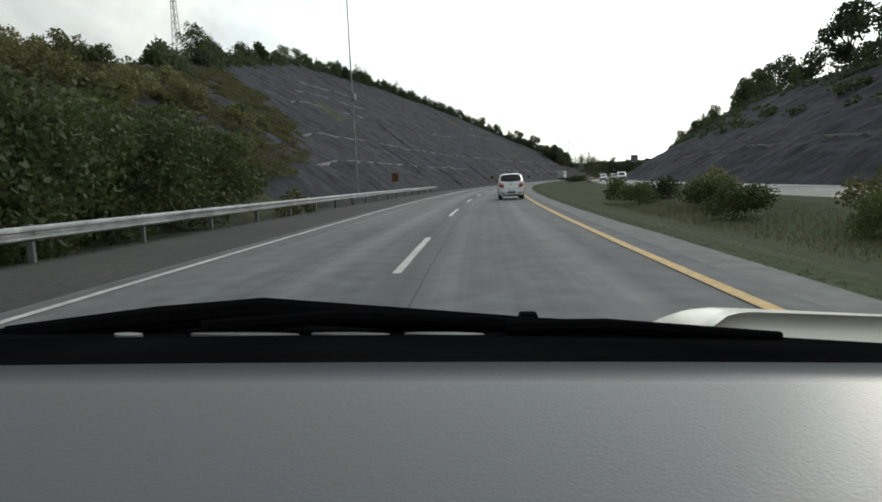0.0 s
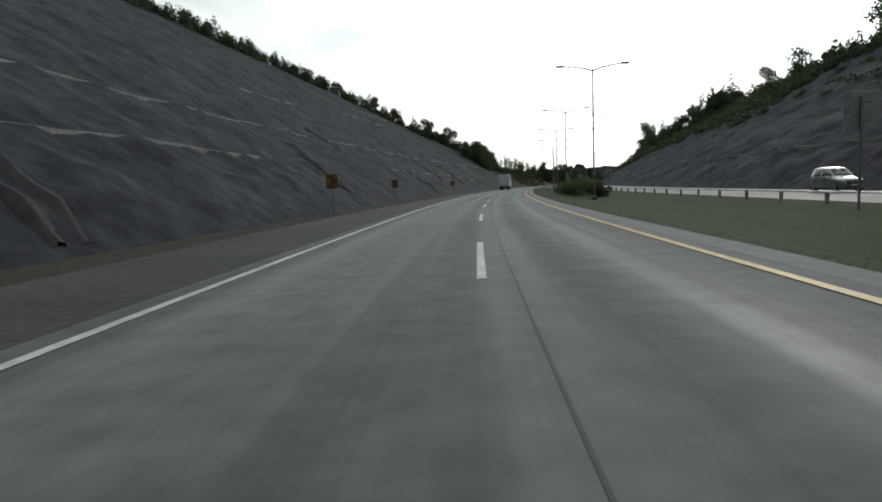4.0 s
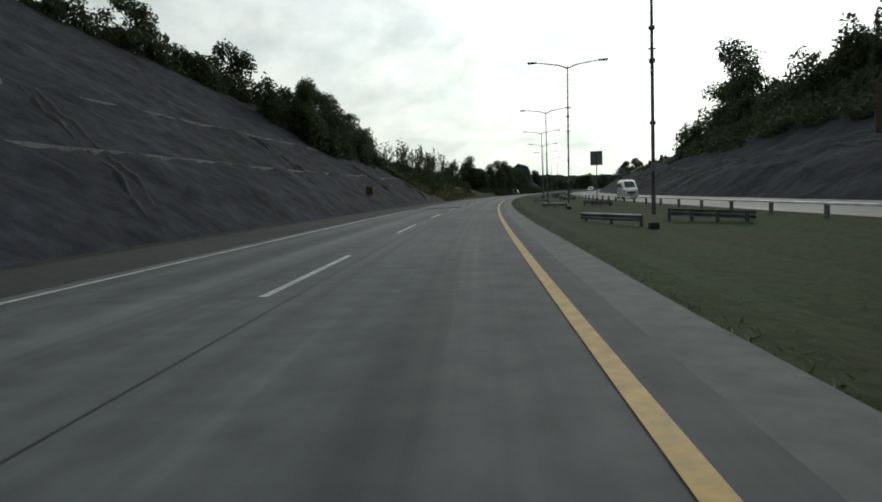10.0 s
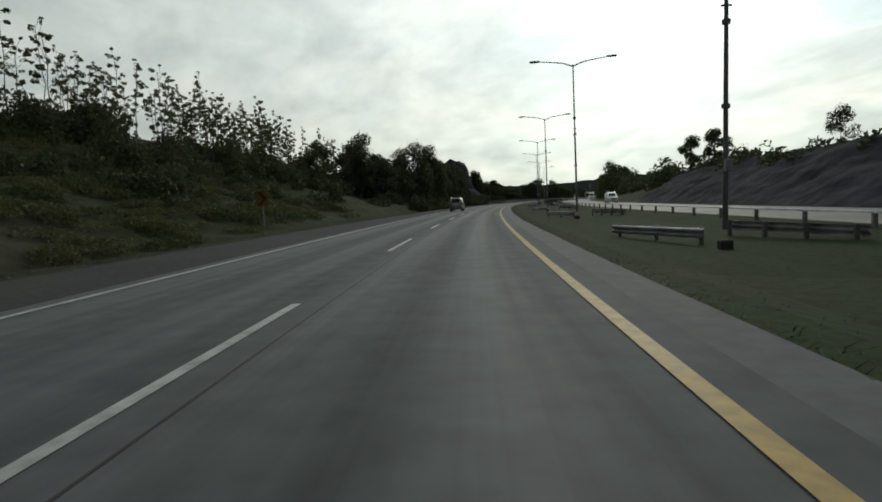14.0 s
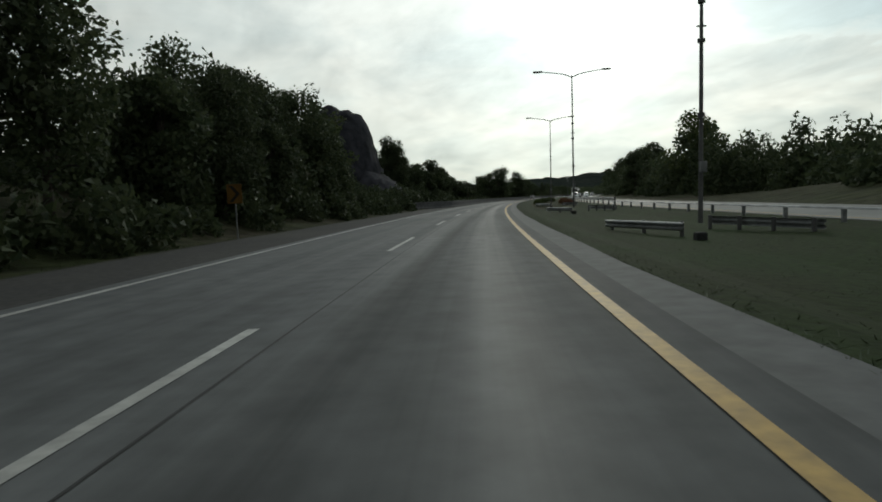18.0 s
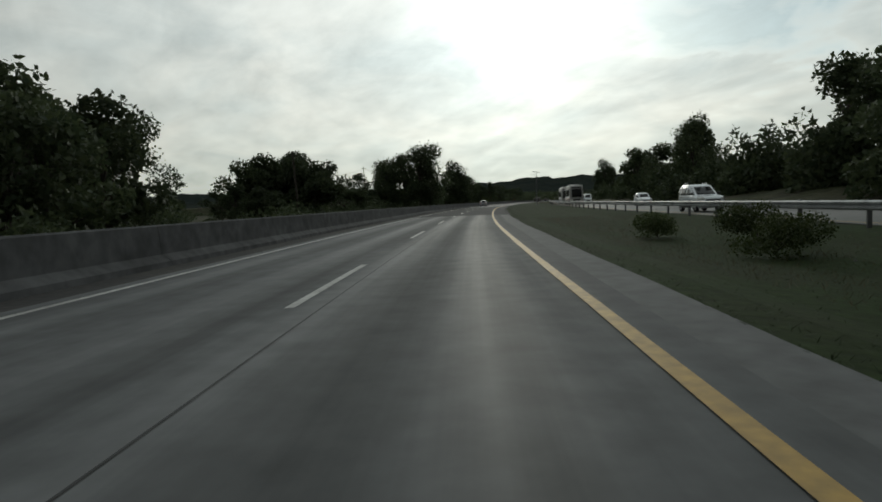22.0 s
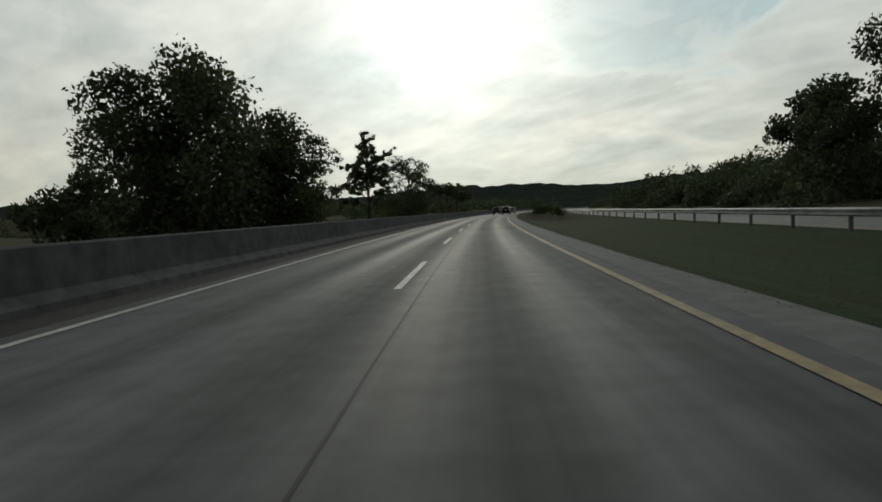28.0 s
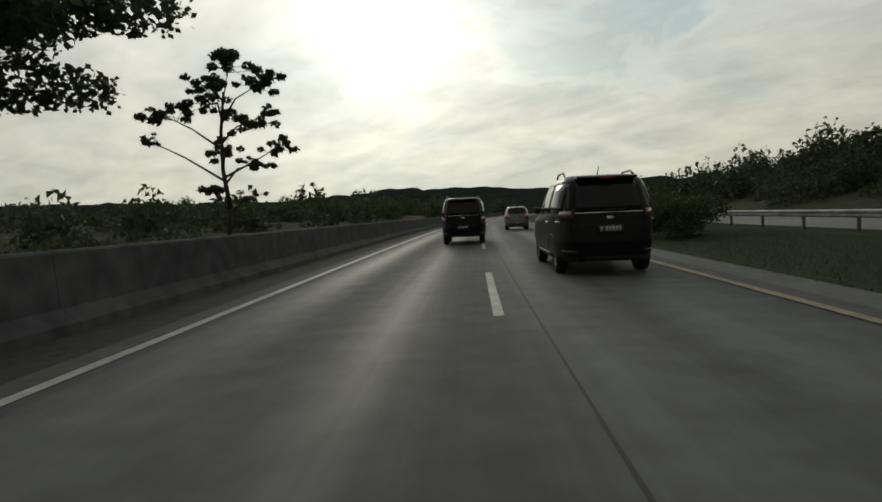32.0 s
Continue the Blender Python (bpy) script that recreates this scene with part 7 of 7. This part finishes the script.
def box_truck(m):
    t = thing("box_truck", m, "white box lorry with ribbed sides and grey rear doors", "truck")
    BOXW = surface("dusty white truck panel", (0.74, 0.73, 0.69), 0.5, big=0.8, grain=5, amount=0.15, second=(0.58, 0.58, 0.55), streak=(1, 1, 0.3))
    REAR = surface("dusty pale blue-grey door panel", (0.46, 0.53, 0.54), 0.55, big=0.9, grain=5, amount=0.18, second=(0.38, 0.43, 0.44), streak=(1, 1, 0.3))
    L, W, z0, z1, zm = 8.9, 2.46, 1.12, 3.72, 1.98
    hw = W / 2
    core = part("cargo_box", box("cargo_box", (W - 0.1, L - 0.08, z1 - z0 - 0.06), (0, L / 2, (z0 + z1) / 2), BOXW, 0.02), t)
    part("roof", box("roof", (W + 0.02, L, 0.07), (0, L / 2, z1), BOXW, 0.025), t)
    for sg in (-1, 1):
        # upper ribbed sheet
        vs, n, zs = [], 0, np.linspace(zm + 0.08, z1 - 0.06, 47)
        for j, z in enumerate(zs):
            x = sg * (hw - (0.0 if j % 2 else 0.04))
            vs += [(x, 0.06, z), (x, L - 0.06, z)]
        part("ribbed_side", mesh("ribbed_side", vs, grid_faces(len(zs), 2, sg < 0), BOXW), t, "white horizontally ribbed side sheet")
        for i in range(8):
            part("side_batten", box("side_batten", (0.03, 0.05, z1 - zm - 0.1), (sg * (hw + 0.006), 0.25 + i * (L - 0.5) / 7, (zm + z1) / 2), DULL_STEEL, 0.005), t)
        part("waist_rail", box("waist_rail", (0.07, L, 0.1), (sg * hw, L / 2, zm), BOXW, 0.015), t)
        for i in range(3):
            ln = (L - 0.5) / 3
            yc = 0.25 + ln * (i + 0.5)
            p = part("drop_side", box("drop_side", (0.05, ln - 0.1, 0.66), (sg * hw, yc, 1.56), BOXW, 0.01), t)
            for z in (1.36, 1.56, 1.76):
                part("pressed_rib", box("pressed_rib", (0.05, ln - 0.3, 0.09), (sg * (hw + 0.025), yc, z), BOXW, 0.02), p)
            part("stake", box("stake", (0.09, 0.12, 0.78), (sg * (hw + 0.02), 0.25 + ln * (i + 1), 1.56), DULL_STEEL, 0.012), t)
        part("lower_rail", box("lower_rail", (0.08, L, 0.14), (sg * hw, L / 2, z0 + 0.03), BOXW, 0.015), t)
        for i in range(5):
            part("side_marker", box("side_marker", (0.015, 0.3, 0.07), (sg * (hw + 0.045), 0.9 + i * 1.75, z0 + 0.03), SIGN_YELLOW, 0.004), t)
        for z in (0.62, 0.86):
            part("side_guard_rail", box("side_guard_rail", (0.04, 3.0, 0.06), (sg * (hw - 0.04), 5.2, z), DULL_STEEL, 0.008), t)
            part("side_guard_rail", box("side_guard_rail", (0.04, 1.3, 0.06), (sg * (hw - 0.04), 0.95, z), DULL_STEEL, 0.008), t)
        for y in (0.4, 1.5, 3.8, 5.2, 6.6):
            part("guard_hanger", box("guard_hanger", (0.05, 0.06, 0.62), (sg * (hw - 0.05), y, 0.85), DULL_STEEL, 0.008), t)
        for y in (2.25, 3.5):
            for off in (0.13, 0.45):
                wheel(t, sg * (hw - off - 0.05), y, 0.5, 0.26, DULL_STEEL)
            part("mudguard", box("mudguard", (0.6, 0.04, 0.5), (sg * (hw - 0.34), y - 0.58, 0.75), BLACK, 0.01), t)
        wheel(t, sg * (hw - 0.2), 9.75, 0.5, 0.28, DULL_STEEL)
        part("lamp_cluster", box("lamp_cluster", (0.42, 0.05, 0.14), (sg * 0.92, -0.03, 0.98), BLACK, 0.015), t)
        part("stop_lamp", box("stop_lamp", (0.16, 0.03, 0.1), (sg * 1.0, -0.06, 0.98), RED_LENS, 0.01), t)
        for z in (1.55, 2.1, 2.7, 3.2):
            part("reflector", box("reflector", (0.05, 0.02, 0.26), (sg * (hw - 0.1), -0.05, z), RED_LENS, 0.005), t)
            part("hinge", box("hinge", (0.26, 0.04, 0.05), (sg * (hw - 0.16), -0.06, z - 0.25), DULL_STEEL, 0.008), t)
    # rear doors
    for sg in (-1, 1):
        d = part("rear_door", box("rear_door", (hw - 0.1, 0.05, z1 - z0 - 0.35), (sg * (hw / 2 - 0.03), -0.01, (z0 + z1) / 2 - 0.03), REAR, 0.012), t)
        for x in (0.22, 0.72):
            part("lock_rod", tube("lock_rod", [(sg * x, -0.07, z0 + 0.08), (sg * x, -0.07, z1 - 0.3)], [0.018, 0.018], DULL_STEEL, 8), d)
            for z in (1.3, 1.75, 2.6, 3.2):
                part("rod_clip", box("rod_clip", (0.09, 0.05, 0.06), (sg * x, -0.06, z), DULL_STEEL, 0.008), d)
            part("lock_lever", box("lock_lever", (0.34, 0.03, 0.04), (sg * (x + 0.1), -0.09, 1.72), DULL_STEEL, 0.008), d)
    part("rear_frame", box("rear_frame", (W, 0.08, 0.26), (0, 0.0, z1 - 0.12), BOXW, 0.015), t)
    part("rear_lamp_box", box("rear_lamp_box", (0.7, 0.1, 0.22), (0, -0.05, z1 - 0.1), DULL_STEEL, 0.03), t)
    part("bumper_beam", box("bumper_beam", (W, 0.1, 0.26), (0, 0.02, 0.98), REAR, 0.02), t)
    part("number_plate", box("number_plate", (0.5, 0.02, 0.2), (0.05, -0.05, 0.98), SIGN_YELLOW, 0.005), t, "yellow number plate")
    part("chassis", box("chassis", (0.86, L + 1.4, 0.26), (0, (L + 1.4) / 2 + 0.1, 0.82), BLACK, 0.02), t)
    for y in (2.25, 3.5, 9.75):
        part("axle", tube("axle", [(-1.0, y, 0.5), (1.0, y, 0.5)], [0.09, 0.09], BLACK, 8), t)
    part("fuel_tank", box("fuel_tank", (0.55, 1.3, 0.5), (0.85, 7.8, 0.72), BLACK, 0.08), t)
    # writing on the side: one word that can be read, the larger one above as coloured bars
    for sg in (1,):
        c = bpy.data.curves.new("lettering", "FONT")
        c.body, c.size, c.extrude, c.align_x = "INDONESIA", 0.44, 0.004, "CENTER"
        me_ob = bpy.data.objects.new("lettering", c)
        scene.collection.objects.link(me_ob)
        dg = bpy.context.evaluated_depsgraph_get()
        me = bpy.data.meshes.new_from_object(me_ob.evaluated_get(dg))
        bpy.data.objects.remove(me_ob)
        me.materials.clear()
        me.materials.append(surface("faded grey lettering", (0.2, 0.2, 0.21), 0.6, big=2, grain=9))
        part("lettering", me, t, "faded grey printed word", Matrix.Translation((hw + 0.012, 5.9, 2.42)) @ pose(0, 0, 0, 90, 0, 90))
        for i, (mt, yy) in enumerate(((FADED_BLUE, 4.7), (FADED_BLUE, 5.12), (FADED_RED, 5.54), (FADED_RED, 5.96), (FADED_GREEN, 6.38), (FADED_GREEN, 6.8))):
            part("logo_bar", box("logo_bar", (0.01, 0.24, 0.4), (hw + 0.012, yy, 3.12), mt, 0.002), t)
    # cab
    rows = [(0.45, 9.05, 10.95, 1.1), (0.6, 9.0, 11.05, 1.16), (1.3, 9.0, 11.06, 1.18), (1.6, 9.0, 11.0, 1.18), (2.3, 9.0, 10.75, 1.15), (2.62, 9.02, 10.55, 1.1), (2.72, 9.1, 10.3, 1.0)]
    sh = Shell(rows, 8)
    cab = part("cab", sh.body("cab", WHITE_PAINT), t)
    part("windscreen", sh.patch("windscreen", "front", -0.95, 0.95, 1.65, 2.45, GLASS_DARK, 0.01, 7, 5), cab)
    w0, w1 = 1.08, 0.9
    prof = [(9.02, 2.6), (9.02, 3.62), (9.35, 3.58), (9.8, 3.3), (10.2, 2.95), (10.5, 2.6)]
    dv = [(sx * (w0 if z < 3.2 else w1), y, z) for sx in (-1, 1) for y, z in prof]
    df = [tuple(range(6))[::-1], tuple(range(6, 12))] + [(i, (i + 1) % 6, 6 + (i + 1) % 6, 6 + i) for i in range(6)]
    part("deflector", mesh("deflector", dv, df, WHITE_PAINT), t, "white sloping roof wind deflector")
    for sg in (-1, 1):
        part("side_window", sh.patch("side_window", sg, 9.75, 10.6, 1.62, 2.35, GLASS_DARK, 0.01, 5, 4, 0.04), cab)
        part("door_gap", sh.patch("door_gap", sg, 9.6, 9.63, 0.75, 2.45, BLACK, 0.005, 2, 6), cab)
        part("door_handle", sh.patch("door_handle", sg, 9.68, 9.85, 1.42, 1.48, BLACK, 0.03, 3, 2), cab)
        part("step", box("step", (0.25, 0.5, 0.06), (sg * 1.08, 10.45, 0.45), BLACK, 0.01), cab)
        bm = bmesh.new()
        box_bm(bm, (0.18, 0.1, 0.42), (sg * 1.42, 10.95, 2.0), 0.03)
        box_bm(bm, (0.3, 0.04, 0.04), (sg * 1.25, 10.85, 2.2), 0.01)
        part("wing_mirror", from_bm("wing_mirror", bm, BLACK), cab)
        part("headlamp", sh.patch("headlamp", "front", *sorted((sg * 0.75, sg * 1.1)), 0.7, 0.92, CLEAR_LENS, 0.015, 5, 3), cab)
        part("wheel_arch", lathe("wheel_arch", [(0, 0.3), (0, 0.6), (-0.03, 0.64)], BLACK, 28), cab, m=Matrix.Translation((sg * 1.185, 9.75, 0.5)))
    return t


box_truck(stand(266.2, -2.75, 0.02))

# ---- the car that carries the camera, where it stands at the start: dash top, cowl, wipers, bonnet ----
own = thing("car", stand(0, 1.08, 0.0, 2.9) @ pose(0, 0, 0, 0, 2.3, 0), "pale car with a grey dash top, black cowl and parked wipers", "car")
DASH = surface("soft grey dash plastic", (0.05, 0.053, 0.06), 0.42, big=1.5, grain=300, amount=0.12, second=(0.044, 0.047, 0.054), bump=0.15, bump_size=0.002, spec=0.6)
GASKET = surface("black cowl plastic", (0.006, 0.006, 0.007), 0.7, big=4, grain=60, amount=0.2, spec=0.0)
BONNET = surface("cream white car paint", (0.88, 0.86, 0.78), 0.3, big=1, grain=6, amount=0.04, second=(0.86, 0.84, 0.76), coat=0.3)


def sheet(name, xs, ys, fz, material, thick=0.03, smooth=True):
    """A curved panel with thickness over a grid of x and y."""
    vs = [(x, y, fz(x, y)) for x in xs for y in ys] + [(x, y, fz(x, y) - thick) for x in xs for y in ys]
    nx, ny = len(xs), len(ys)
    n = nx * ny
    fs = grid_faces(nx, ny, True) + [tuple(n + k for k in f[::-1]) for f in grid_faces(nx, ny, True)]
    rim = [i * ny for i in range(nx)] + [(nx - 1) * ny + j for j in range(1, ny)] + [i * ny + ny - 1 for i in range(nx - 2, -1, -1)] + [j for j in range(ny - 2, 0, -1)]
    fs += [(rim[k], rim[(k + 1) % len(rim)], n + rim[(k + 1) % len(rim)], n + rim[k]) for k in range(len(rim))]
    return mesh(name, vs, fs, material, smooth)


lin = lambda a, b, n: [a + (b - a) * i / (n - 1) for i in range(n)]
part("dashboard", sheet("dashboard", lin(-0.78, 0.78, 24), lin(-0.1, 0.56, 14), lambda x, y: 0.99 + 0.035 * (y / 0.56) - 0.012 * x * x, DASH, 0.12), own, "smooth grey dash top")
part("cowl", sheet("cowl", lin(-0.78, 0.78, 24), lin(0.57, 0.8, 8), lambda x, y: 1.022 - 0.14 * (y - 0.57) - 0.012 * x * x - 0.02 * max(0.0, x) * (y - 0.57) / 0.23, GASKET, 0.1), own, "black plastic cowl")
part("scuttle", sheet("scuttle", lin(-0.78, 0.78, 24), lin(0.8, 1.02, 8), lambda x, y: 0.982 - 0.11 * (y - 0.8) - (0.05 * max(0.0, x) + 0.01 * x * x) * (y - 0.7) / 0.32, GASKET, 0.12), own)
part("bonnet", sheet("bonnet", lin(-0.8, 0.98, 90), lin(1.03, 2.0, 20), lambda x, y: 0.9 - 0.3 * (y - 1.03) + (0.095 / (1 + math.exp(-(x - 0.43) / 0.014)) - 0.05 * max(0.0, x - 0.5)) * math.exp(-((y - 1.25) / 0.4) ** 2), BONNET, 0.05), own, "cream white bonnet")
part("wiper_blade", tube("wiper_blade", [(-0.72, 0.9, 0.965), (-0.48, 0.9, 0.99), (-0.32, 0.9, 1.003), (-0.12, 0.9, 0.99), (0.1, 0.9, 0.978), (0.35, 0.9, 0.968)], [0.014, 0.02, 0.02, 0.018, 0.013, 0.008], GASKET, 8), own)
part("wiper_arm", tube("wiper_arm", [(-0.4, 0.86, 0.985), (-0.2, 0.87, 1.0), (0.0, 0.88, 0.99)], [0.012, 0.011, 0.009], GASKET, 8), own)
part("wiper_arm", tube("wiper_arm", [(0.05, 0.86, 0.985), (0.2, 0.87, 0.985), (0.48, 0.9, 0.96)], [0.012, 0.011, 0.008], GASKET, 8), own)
# added pale slivers: their grey stands in for light reflected off the scuttle
GLINT = surface("grey painted scuttle glint", (0.2, 0.2, 0.21), 0.5, big=6, grain=80, amount=0.25)
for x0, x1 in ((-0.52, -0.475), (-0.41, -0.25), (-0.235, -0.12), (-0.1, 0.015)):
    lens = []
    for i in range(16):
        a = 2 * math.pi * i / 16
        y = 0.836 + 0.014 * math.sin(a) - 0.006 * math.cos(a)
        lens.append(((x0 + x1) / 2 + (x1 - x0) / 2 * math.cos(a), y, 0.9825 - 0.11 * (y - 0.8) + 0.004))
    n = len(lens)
    part("scuttle_grille", mesh("scuttle_grille", lens + [(x, y, z - 0.006) for x, y, z in lens], [tuple(range(n))] + [(i, n + i, n + (i + 1) % n, (i + 1) % n) for i in range(n)], GLINT), own, "pale grey painted glint on the scuttle")
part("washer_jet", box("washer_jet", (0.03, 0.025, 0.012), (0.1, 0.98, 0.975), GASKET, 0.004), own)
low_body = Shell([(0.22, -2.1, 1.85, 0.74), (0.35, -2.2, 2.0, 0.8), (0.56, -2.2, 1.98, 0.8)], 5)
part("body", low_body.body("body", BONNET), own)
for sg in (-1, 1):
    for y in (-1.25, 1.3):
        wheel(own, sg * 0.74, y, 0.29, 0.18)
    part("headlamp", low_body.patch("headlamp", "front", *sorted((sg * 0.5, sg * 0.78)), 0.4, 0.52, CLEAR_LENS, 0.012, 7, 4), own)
